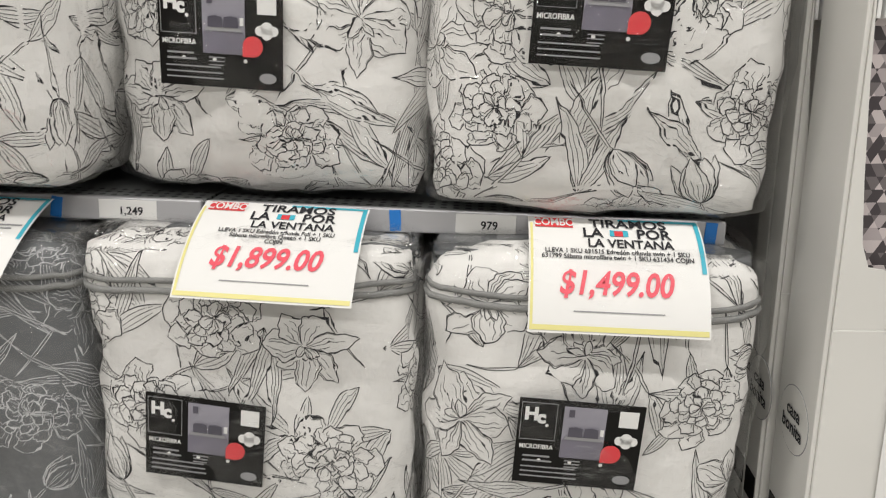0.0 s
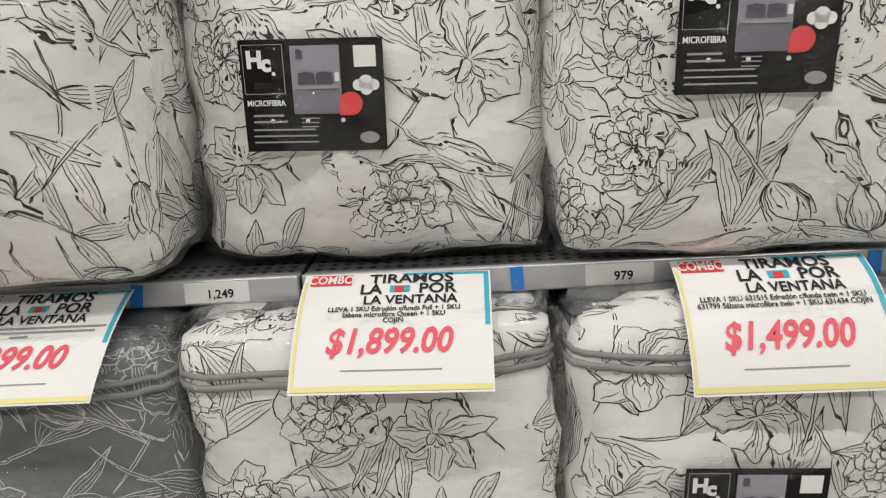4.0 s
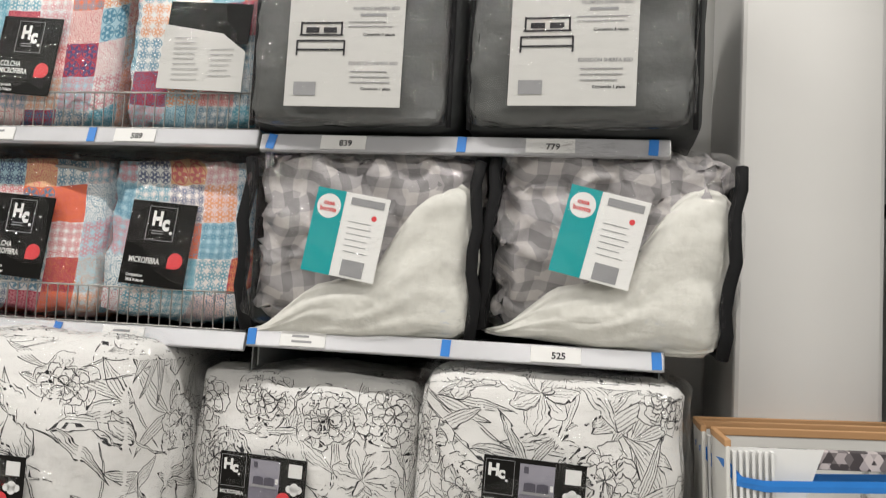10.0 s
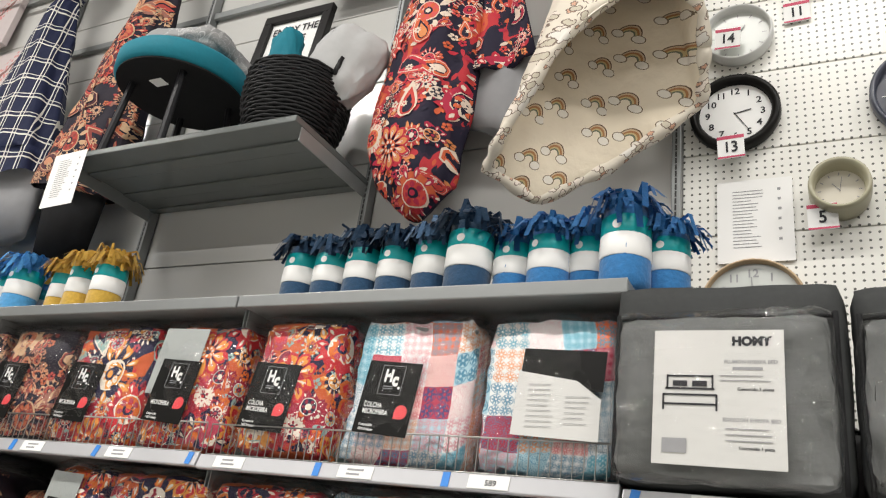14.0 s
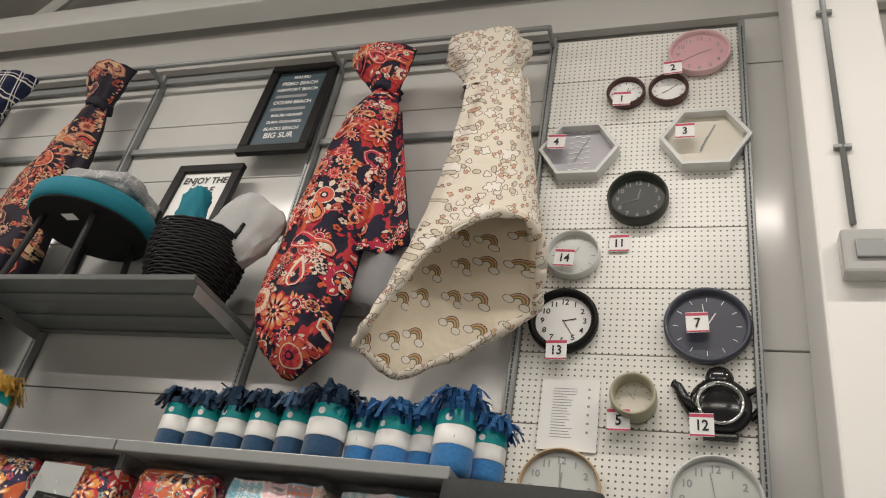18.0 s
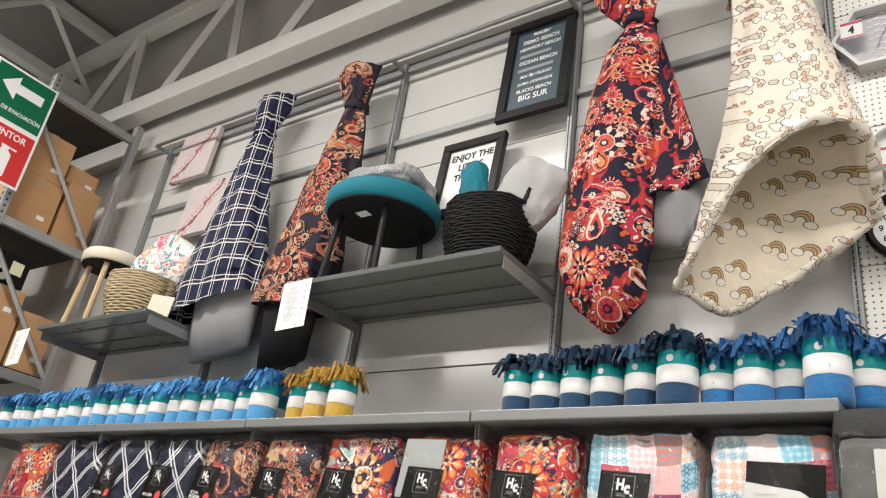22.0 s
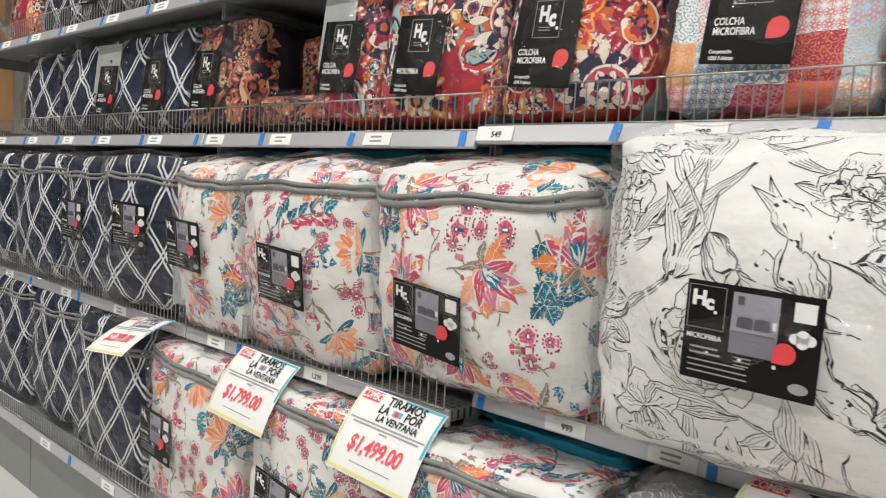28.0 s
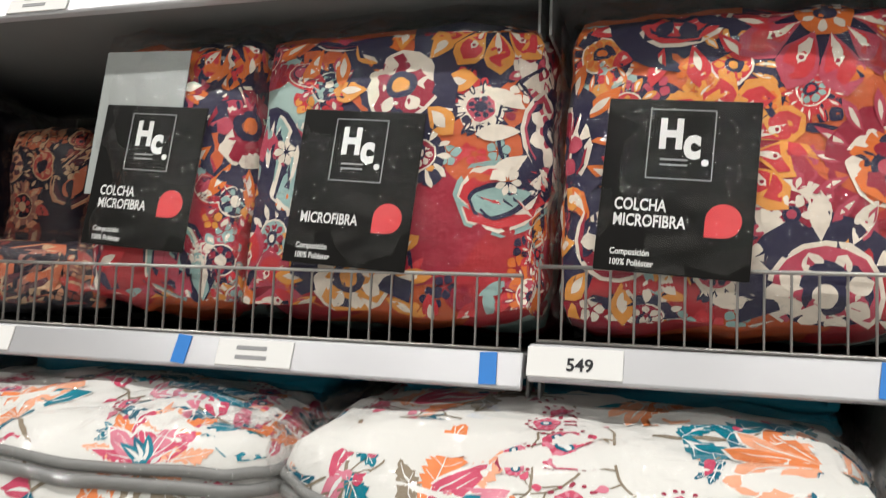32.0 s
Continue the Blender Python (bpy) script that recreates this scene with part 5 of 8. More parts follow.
FILM = bpy.data.materials.new("clear_film")
FILM.use_nodes = True
nodes, links = FILM.node_tree.nodes, FILM.node_tree.links
nodes.clear()
film_out, film_mix = nodes.new("ShaderNodeOutputMaterial"), nodes.new("ShaderNodeMixShader")
film_gloss, film_clear = nodes.new("ShaderNodeBsdfGlossy"), nodes.new("ShaderNodeBsdfTransparent")
film_gloss.inputs["Roughness"].default_value = 0.05


def film_node(kind, **values):
    n = nodes.new("ShaderNode" + kind)
    for key, value in values.items():
        n.inputs[key.replace("_", " ")].default_value = value
    return n


# broad slack folds, and fine sharp creases that gather in places
film_place, film_stretch = film_node("TexCoord"), film_node("Mapping", Scale=(0.55, 1.0, 1.0), Rotation=(0.0, 0.5, 0.0))
film_slack, film_crease = film_node("TexNoise", Scale=13.0, Detail=2.0), film_node("TexNoise", Scale=42.0, Detail=3.0, Distortion=0.6)
film_where = film_node("TexNoise", Scale=5.0, Detail=1.0)
film_fresnel, film_bump = film_node("Fresnel", IOR=1.5), film_node("Bump", Strength=1.0, Distance=0.058)


def film_math(op, *values):
    n = nodes.new("ShaderNodeMath")
    n.operation = op
    for socket, value in zip(n.inputs, values):
        if isinstance(value, bpy.types.NodeSocket):
            links.new(value, socket)
        else:
            socket.default_value = value
    return n.outputs[0]


for a, b in ((film_place.outputs["Object"], film_stretch.inputs[0]), (film_stretch.outputs[0], film_slack.inputs["Vector"]), (film_stretch.outputs[0], film_crease.inputs["Vector"]), (film_place.outputs["Object"], film_where.inputs["Vector"])):
    links.new(a, b)
film_ridge = film_math("ABSOLUTE", film_math("SUBTRACT", film_crease.outputs["Fac"], 0.5))
film_mask = film_math("MULTIPLY_ADD", film_math("MAXIMUM", film_math("SUBTRACT", film_where.outputs["Fac"], 0.47), 0.0), 3.2, 0.05)
film_height = film_math("MULTIPLY_ADD", film_math("MULTIPLY", film_ridge, film_mask), 0.9, film_slack.outputs["Fac"])
for a, b in ((film_height, film_bump.inputs["Height"]), (film_bump.outputs[0], film_gloss.inputs["Normal"]), (film_bump.outputs[0], film_fresnel.inputs["Normal"]), (film_math("MINIMUM", film_fresnel.outputs[0], 0.22), film_mix.inputs[0]), (film_clear.outputs[0], film_mix.inputs[1]), (film_gloss.outputs[0], film_mix.inputs[2]), (film_mix.outputs[0], film_out.inputs[0])):
    links.new(a, b)


def film_shell(parent, w, d, h, r, bulge, rough, seed, cuts, freq, m=None, gap=0.018):
    bm = puffy(w + gap * 1.6, d + gap * 2, h + gap, r, bulge, rough, seed, cuts, freq=freq)
    bm.normal_update()
    for v in bm.verts:
        v.co += noise.noise_vector(v.co * 28 + Vector((seed, 0, 0))) * 0.005
    shell = part("film", bm, FILM, parent, m=m, smooth=True, label="wrinkled clear plastic film")
    shell.visible_shadow = False
    return shell


TEALFOLD = film_cloth("teal_reverse_cotton", soft((0.0, 0.13, 0.22), (0.01, 0.20, 0.30)))
PRINTS = {"white_cotton": (LINE_ART, [INKWRAP]), "grey_cotton": (LINE_ART, [CHALKWRAP]), "white_garden_cotton": (GARDEN_ART, GARDEN_INKS), "red_medallion_cotton": (MEDLEY_ART, MEDLEY_INKS), "dark_paisley_cotton": (PAISLEY_ART, PAISLEY_INKS)}


def printed_body(b, w, d, h, r, bulge, rough, seed, cuts, freq, mat, side=0.2, over=0.1, shift=None):
    bm = puffy(w, d, h, r, bulge, rough, seed, cuts, freq=freq)
    tree = BVHTree.FromBMesh(bm)
    part("body", bm, mat, b, smooth=True)
    if mat.name in PRINTS:
        art, mats = PRINTS[mat.name]
        rnd = random.Random(seed)
        lo, hi = art.V.min(0), art.V.max(0)
        if shift is None:
            shift = (-rnd.uniform(lo[0] + w / 2 + side, hi[0] - w / 2 - side), -rnd.uniform(lo[1], hi[1] - h - over))
        print_on(b, art, tree, round_box(w, d, h), mats, (-w / 2 - side, w / 2 + side, 0.004, h + over), shift)
    film_shell(b, w, d, h, r, bulge, rough, seed, cuts, freq)
    return tree


def front_of(tree, x, z, a, b):
    """The foremost point of a surface within a card's reach."""
    hits = [tree.ray_cast(Vector((x + i * a, -2, z + j * b)), Vector((0, 1, 0)))[0] for i in (-1, 0, 1) for j in (-1, 0, 1)]
    return min(q.y for q in hits if q is not None)


def set_bag(x0, x1, z, h, yf, d, mat, label, card=(0, 0), seed=0, lean=4.0, tilt=0.0, bulge=0.045, zipped=True, cardtilt=2.0, card_y=0.0, r=0.03):
    w = x1 - x0
    b = thing("bedding_bag", (x0 + x1) / 2, yf + d / 2, z, tilt, label, "bedding bag", "bagged bedding sets", rx=-lean)
    flowered = mat.name == "white_garden_cotton"
    tree = printed_body(b, w - 0.012, d, h, r, bulge, 0.009, seed, 15, 8.0, mat, over=0.36 if flowered else 0.1)
    if card is not None:
        c = set_card(b)
        y = front_of(tree, card[0] - (x0 + x1) / 2, card[1] - z, 0.09, 0.07)
        c.matrix_basis = pose(card[0] - (x0 + x1) / 2, y - 0.008 + card_y, card[1] - z, 2, cardtilt, 0)
    if zipped:
        zip_trim(b, w, d, h, seed, tree, *((-0.004, 0.024, 0.0085) if flowered else (0.035, 0.0)))
        if flowered:
            part("teal_reverse", puffy(w * 0.84, d * 0.50, 0.06, 0.02, 0.01, 0.012, seed + 3, 8, 0.0, 9.0), TEALFOLD, b, m=pose(w * 0.05, 0.085, h - 0.022 + 0.33 * bulge), smooth=True, label="folded teal reverse of the cover")
        if mat.name == "white_cotton":
            part("grey_reverse", puffy(w * 0.96, d * 0.90, 0.06, 0.02, 0.01, 0.008, seed + 3, 8, 0.0, 9.0), SLATE, b, m=pose(0, 0.018, h - 0.046), smooth=True, label="folded grey reverse of the cover")
    if seed == 10:
        part("stiffener", plate(0.075, 0.26, 0.003, 0.001), GREYBOARD, b, m=pose(w * 0.44, front_of(tree, w * 0.42, 0.2, 0.03, 0.1) - 0.004, 0.20, 0, -1, 0), label="pale grey card stiffener")
    film_top(b, w, d, h, seed)
    return b


def quilt_bag(x0, x1, z, h, yf, d, mat, label, card=(0.5, 0.45), seed=0, lean=5.0, tilt=0.0, bulge=0.022, words=True, ct=3.0, scale=1.0):
    w = x1 - x0
    b = thing("quilt_bag", (x0 + x1) / 2, yf + d / 2, z, tilt, label, "quilt bag", "bagged quilts", rx=-lean)
    tree = printed_body(b, w - 0.008, d, h, 0.018, bulge, 0.008, seed, 10, 9.0, mat, 0.10, 0.03)
    if card is not None:
        c = quilt_card(b, words=words)
        c.matrix_basis = pose((card[0] - 0.5) * w, front_of(tree, (card[0] - 0.5) * w, card[1] * h, 0.07, 0.085) - 0.006, card[1] * h, 0, ct, 0) @ Matrix.Scale(scale, 4)
    film_top(b, w, d, h + 0.012, seed)
    path = [(-w * 0.49 + i * w * 0.98 / 10, -d / 2 + 0.004 + 0.02 * (i / 5 - 1) ** 4, h - 0.012 + 0.004 * math.sin(i * 1.7 + seed)) for i in range(11)]
    part("piping", tube(path, 0.006, 6, flat=0.7), ZIP, b, smooth=True)
    if seed in (25, 34, 47):
        part("stiffener", plate(w * 0.56, h * 0.56, 0.002, 0.001), GREYBOARD, b, m=pose(-w * 0.20, front_of(tree, -w * 0.20, h * 0.68, w * 0.24, h * 0.24) - 0.002, h * 0.70, 0, 2, 0), label="pale grey card stiffener")
    return b


WB = "white bedding set with black line flowers in clear bag"
set_bag(0.405, 0.955, 0.982, 0.545, -0.015, 0.44, LINEN, WB, (0.657, 1.316), 1, 0, 0, bulge=0.05, zipped=False)
set_bag(-0.135, 0.395, 0.982, 0.51, 0.045, 0.42, LINEN, WB, (0.07, 1.263), 2, 0, -2, bulge=0.045, zipped=False)
set_bag(-0.815, -0.185, 0.982, 0.555, -0.085, 0.44, LINEN, WB + ", bulging", (-0.507, 1.257), 3, 0, 3, bulge=0.09, zipped=False)
set_bag(0.405, 0.955, 0.33, 0.585, -0.078, 0.48, LINEN, WB, (0.667, 0.632), 4, 0, 0, bulge=0.03)
set_bag(-0.17, 0.39, 0.33, 0.59, -0.085, 0.48, LINEN, WB, (0.037, 0.60), 5, 0, 0, cardtilt=5, bulge=0.022)
set_bag(-0.76, -0.185, 0.33, 0.575, -0.10, 0.48, SLATE, "grey bedding set with white line flowers in clear bag", (-0.45, 0.60), 6, 0, 2, cardtilt=3, bulge=0.03, r=0.045)
FB = "white bedding set with teal and coral flowers in zipped bag"
set_bag(-1.475, -0.865, 0.985, 0.51, -0.03, 0.43, GARDEN, FB, (-1.218, 1.209), 7, -8, 0, bulge=0.075, cardtilt=6, r=0.045)
set_bag(-2.07, -1.49, 0.947, 0.548, -0.03, 0.43, GARDEN, FB, (-1.765, 1.24), 8, -7, 0, cardtilt=4, bulge=0.075, r=0.045)
set_bag(-2.45, -2.08, 0.947, 0.538, -0.050, 0.42, GARDEN, FB + ", squeezed", (-2.29, 1.265), 9, -5, 0, cardtilt=3, bulge=0.06)
NB = "navy bedding set with white diagonal lattice in clear bag"
set_bag(-3.02, -2.47, 0.947, 0.538, -0.060, 0.44, LATTICE, NB, (-2.75, 1.27), 10, 0, 8, bulge=0.06)
set_bag(-3.50, -3.0, 0.947, 0.538, -0.040, 0.44, LATTICE, NB, (-3.3, 1.25), 11, 0, 0)
set_bag(-4.1, -3.55, 0.947, 0.538, -0.040, 0.44, LATTICE, NB, None, 12, 0, 0)
set_bag(-4.7, -4.15, 0.947, 0.538, -0.040, 0.44, LATTICE, NB, None, 13, 0, 0)
set_bag(-1.34, -0.80, 0.33, 0.535, -0.12, 0.48, GARDEN, FB, (-1.1, 0.58), 14, 0, 0, bulge=0.03)
set_bag(-1.93, -1.37, 0.33, 0.535, -0.12, 0.48, GARDEN, FB, (-1.72, 0.58), 15, 0, 0, cardtilt=6, bulge=0.03)
set_bag(-2.55, -1.97, 0.33, 0.535, -0.12, 0.48, GARDEN, FB, (-2.40, 0.60), 16, 0, 0, cardtilt=4, bulge=0.03)
set_bag(-3.15, -2.58, 0.33, 0.54, -0.12, 0.48, LATTICE, NB, None, 17, 0, 0, bulge=0.03)
set_bag(-3.80, -3.2, 0.33, 0.555, -0.06, 0.44, LATTICE, NB, None, 18, 0, 0)
set_bag(-4.5, -3.85, 0.33, 0.555, -0.06, 0.44, LATTICE, NB, None, 19, 0, 0)

PB, RB, DB = "patchwork quilt of pastel printed squares in a clear bag", "red and orange medallion-flower quilt in a clear bag", "dark paisley quilt in a clear bag"
LB = "navy lattice quilt in a clear bag"
z2, z3 = SHELF_Z[2] + 0.004, SHELF_Z[3] + 0.004
for x0, x1, mat, label, card, words, seed in (
    (-0.395, -0.03, PATCHES, PB, (0.42, 0.47), False, 21), (-0.785, -0.405, PATCHES, PB, (0.46, 0.49), True, 22),
    (-1.19, -0.83, MEDLEY, RB, (0.36, 0.44), True, 23), (-1.615, -1.215, MEDLEY, RB, (0.42, 0.44), False, 24), (-1.86, -1.61, MEDLEY, RB + ", squeezed in behind", (0.40, 0.49), True, 25)):
    quilt_bag(x0, x1, z2, 0.375, 0.03, 0.30, mat, label, card, seed, words=words, ct=4)
for x0, x1, mat, label, card, words, seed in (
    (-0.775, -0.42, PATCHES, PB, (0.40, 0.44), True, 32), (-1.135, -0.83, MEDLEY, RB, (0.34, 0.43), True, 33),
    (-1.53, -1.20, MEDLEY, RB, (0.36, 0.45), False, 34), (-1.96, -1.58, MEDLEY, RB, (0.32, 0.43), False, 35), (-2.33, -2.0, PAISLEY, DB, (0.32, 0.43), False, 36),
    (-2.73, -2.38, PAISLEY, DB, (0.26, 0.43), True, 37), (-3.10, -2.77, LATTICE, LB, (0.32, 0.43), False, 38), (-3.55, -3.14, LATTICE, LB, (0.3, 0.43), False, 39), (-4.05, -3.60, LATTICE, LB, None, False, 40), (-4.5, -4.1, MEDLEY, RB, None, False, 41)):
    quilt_bag(x0, x1, z3, 0.395, 0.03, 0.30, mat, label, card, seed, words=words, ct=4)
pq = quilt_bag(-0.375, -0.03, z3, 0.385, 0.03, 0.30, PATCHES, "pastel patchwork quilt in a clear bag with white care sheet", None, 31)
part("black_flap", plate(0.21, 0.10, 0.002), BLACK, pq, m=pose(0.045, -0.181, 0.255, 0, 3))
part("care_sheet", poly([(-0.105, -0.09), (0.11, -0.10), (0.11, 0.0), (0.05, 0.045), (-0.10, 0.07)]), CARDSTOCK, pq, m=pose(0.035, -0.185, 0.18))
bars(pq, GREYINK, 0.0, 0.215, 0.07, 9, 0.013, 0.0012, 4, -0.187)
bars(pq, GREYINK, 0.09, 0.185, 0.06, 6, 0.013, 0.0012, 6, -0.187)
for x0, x1, mat, label, seed in ((-2.62, -2.25, PAISLEY, DB, 45), (-2.98, -2.66, LATTICE, LB, 46), (-3.42, -3.02, LATTICE, LB, 47), (-3.85, -3.48, LATTICE, LB, 48), (-4.3, -3.9, LATTICE, LB, 49)):
    quilt_bag(x0, x1, z2, 0.36, 0.04, 0.30, mat, label, (0.35, 0.45) if seed < 48 else None, seed)
flat = thing("folded_quilt", -2.03, 0.16, z2, 0, "small dark paisley quilt lying folded in clear film", "folded quilt")
printed_body(flat, 0.36, 0.24, 0.10, 0.03, 0.01, 0.006, 51, 7, 6.0, PAISLEY, 0.05, 0.12)
for k, (qx, qw) in enumerate(((-2.12, 0.17), (-1.92, 0.17))):
    q = thing("folded_quilt", qx, 0.36, z2, 0, "dark paisley quilt standing on edge in clear film", "folded quilt", "quilts on edge")
    printed_body(q, qw, 0.30, 0.32, 0.03, 0.012, 0.006, 52 + k, 7, 6.0, PAISLEY, 0.1, 0.03)


def sherpa_bag(x0, x1, z, h, seed, tilt=0.0, roll=0.0):
    w, d = x1 - x0, 0.42
    b = thing("sherpa_bag", (x0 + x1) / 2, 0.215, z, tilt, "grey gingham and white sherpa comforter in a clear black-edged bag", "bedding bag", "sherpa comforters", rx=1, ry=roll)
    part("plaid_fold", puffy(w * 0.95, d - 0.03, h, 0.06, 0.02, 0.026, seed, 22, freq=9.0), GINGHAM, b, smooth=True)
    lin = puffy(w * 0.95, 0.10, h * 0.86, 0.045, 0.02, 0.006, seed + 1, 18, freq=9.0)
    for v in lin.verts:
        # the lining is a triangular fold: cut away towards the upper left
        u, t = v.co.x / w + 0.5, v.co.z / h
        edge = float(np.interp(u, (0.0, 0.10, 0.30, 0.56, 0.66, 0.74, 0.86, 1.0), (0.03, 0.06, 0.30, 0.40, 0.62, 0.80, 0.90, 1.02)))
        v.co.z = h * min(t, 0.97 * t * edge / 0.86 + 0.0)
        v.co.y += 0.03 * max(0.0, 0.5 - u)
    film_shell(b, w * 0.99, d + 0.03, h, 0.06, 0.03, 0.010, seed, 13, 9.0)
    part("sherpa_lining", lin, SHERPA, b, m=pose(0.004, -d / 2 + 0.035, 0.0), smooth=True)
    for sx in (-1, 1):
        path = [(sx * (w * 0.497 + 0.006 * math.sin(i * 1.9 + seed)), -d / 2 + 0.012 - 0.03 * math.sin(i / 8 * math.pi), 0.012 + i * (h - 0.005) / 8) for i in range(9)]
        part("edge_piping", tube(path, 0.014, 6), BLACKCLOTH, b, smooth=True)
        part("side_panel", box(0.012, d * 0.9, h * 0.9, 0.005, (sx * w * 0.49, 0.02, h * 0.48)), BLACKCLOTH, b)
    card = part("label", plate(0.165, 0.185, 0.003, 0.001), PAPER, b, m=pose(-0.015, -d / 2 - 0.048, h * 0.58, -2, 9, 0), label="white and teal printed card")
    part("teal_band", plate(0.065, 0.185, 0.001), TEAL, card, m=pose(-0.05, -0.002, 0))
    part("seal", poly(ring_points(0.027, 20)), WHITEINK, card, m=pose(-0.05, -0.003, 0.055))
    lettering("casa", 0.015, REDINK, card, -0.05, 0.062, -0.0042)
    lettering("bonita", 0.015, REDINK, card, -0.05, 0.048, -0.0042)
    part("dark_band", plate(0.075, 0.016, 0.001), GREYINK, card, m=pose(0.035, -0.002, 0.075))
    part("drop_mark", poly(ring_points(0.006, 12)), REDINK, card, m=pose(0.055, -0.002, 0.045))
    bars(card, GREYINK, 0.03, 0.03, 0.06, 6, 0.013, 0.0014, seed)
    part("picture", plate(0.05, 0.035, 0.001), GREYINK, card, m=pose(0.03, -0.002, -0.07))


sherpa_bag(-0.018, 0.510, z2, 0.395, 61)
sherpa_bag(0.530, 1.035, z2 + 0.012, 0.40, 63, -3, 4.0)


def homy_bag(x0, x1, z, h, seed, tilt=0.0, crumpled=False, card_at=(0.0, 0.19)):
    w, d = x1 - x0, 0.50
    b = thing("comforter_case", (x0 + x1) / 2, 0.20, z, tilt, "grey comforter in a charcoal case with clear front and paper card", "comforter case", "charcoal comforter cases")
    part("case", puffy(w, d - 0.03, h, 0.035, 0.006, 0.004, seed, 10), CHARCOAL, b, m=pose(0, 0.02, 0), smooth=True)
    fm = puffy(w * 0.88, 0.06, h * 0.76, 0.022, 0.012, 0.008 if crumpled else 0.005, seed + 1, 11, freq=8.0)
    tree = BVHTree.FromBMesh(fm)
    part("comforter", fm, GREYQUILT, b, m=pose(-0.004, -d / 2 + 0.030, h * 0.03), smooth=True)
    film_shell(b, w * 0.90, 0.08, h * 0.78, 0.022, 0.014, 0.006, seed + 4, 12, 9.0, pose(-0.004, -d / 2 + 0.026, h * 0.025), 0.004)
    part("piping", tube([(-w * 0.465 + i * w * 0.93 / 12, -d / 2 + 0.028, h * 0.82 + 0.003 * math.sin(i * 1.1)) for i in range(13)], 0.006, 6), BLACKCLOTH, b, smooth=True)
    for sx in (-1, 1):
        part("piping", tube([(sx * w * 0.462, -d / 2 + 0.024, 0.012 + i * h * 0.81 / 8) for i in range(9)], 0.006, 6), BLACKCLOTH, b, smooth=True)
    part("handle", tube([(-0.09, -0.06, h - 0.012), (-0.06, -0.06, h + 0.015), (0, -0.06, h + 0.028), (0.06, -0.06, h + 0.015), (0.09, -0.06, h - 0.012)], 0.006, 6), BLACKCLOTH, b, smooth=True)
    card = part("label", plate(0.262, 0.288, 0.0015, 0.0006), CARDSTOCK, b, m=pose(card_at[0], front_of(tree, card_at[0] + 0.004, card_at[1] - h * 0.03, 0.12, 0.13) - d / 2 + 0.026, card_at[1], 0, 0.5, 0), label="white paper card with a bed drawing")
    put("lettering", text_mesh("HOMY", 0.026, INK, "CENTER", 0.06), card, pose(0.068, -0.0016, 0.118, 90))
    put("lettering", text_mesh("PLUMÓN SHERPA BED", 0.0105, GREYINK), card, pose(0.066, -0.0014, 0.074, 90))
    bars(card, GREYINK, 0.066, 0.060, 0.07, 1, 0.014, 0.006, seed, -0.0014)
    put("lettering", text_mesh("Contenido 3 piezas", 0.009, INK), card, pose(0.075, -0.0014, 0.016, 90))
    put("lettering", text_mesh("EDREDÓN SHERPA BED", 0.0105, GREYINK), card, pose(0.066, -0.0014, -0.048, 90))
    bars(card, GREYINK, 0.06, 0.044, 0.11, 2, 0.010, 0.0016, seed + 1)
    bars(card, GREYINK, 0.066, -0.066, 0.10, 3, 0.012, 0.0018, seed + 2)
    put("lettering", text_mesh("Contenido 1 pieza", 0.009, INK), card, pose(0.075, -0.0014, -0.104, 90))
    bed = bmesh.new()
    for sx, sz, ax, az in ((0.09, 0.004, 0, 0.042), (0.10, 0.004, 0, 0.015), (0.108, 0.004, 0, 0.002), (0.108, 0.004, 0, -0.018), (0.004, 0.03, -0.046, 0.03), (0.004, 0.03, 0.046, 0.03), (0.004, 0.034, -0.054, -0.014), (0.004, 0.034, 0.054, -0.014), (0.03, 0.012, -0.02, 0.026), (0.03, 0.012, 0.02, 0.026)):
        box(sx, 0.0006, sz, 0, (ax, 0, az), bed)
    part("bed_drawing", bed, INK, card, m=pose(-0.055, -0.002, 0.0))
    part("barcode", plate(0.05, 0.03, 0.0006), GREYINK, card, m=pose(-0.085, -0.002, -0.105))


CHARCOAL = plain("charcoal_fabric", (0.045, 0.047, 0.047), 0.7, 0, 0.12, 60, 0.2)
homy_bag(-0.03, 0.458, z3, 0.46, 71, card_at=(-0.005, 0.19))
homy_bag(0.475, 0.985, z3, 0.455, 73, -3, True, card_at=(-0.015, 0.195))

# ---- sale sheets clipped to the price rails ----


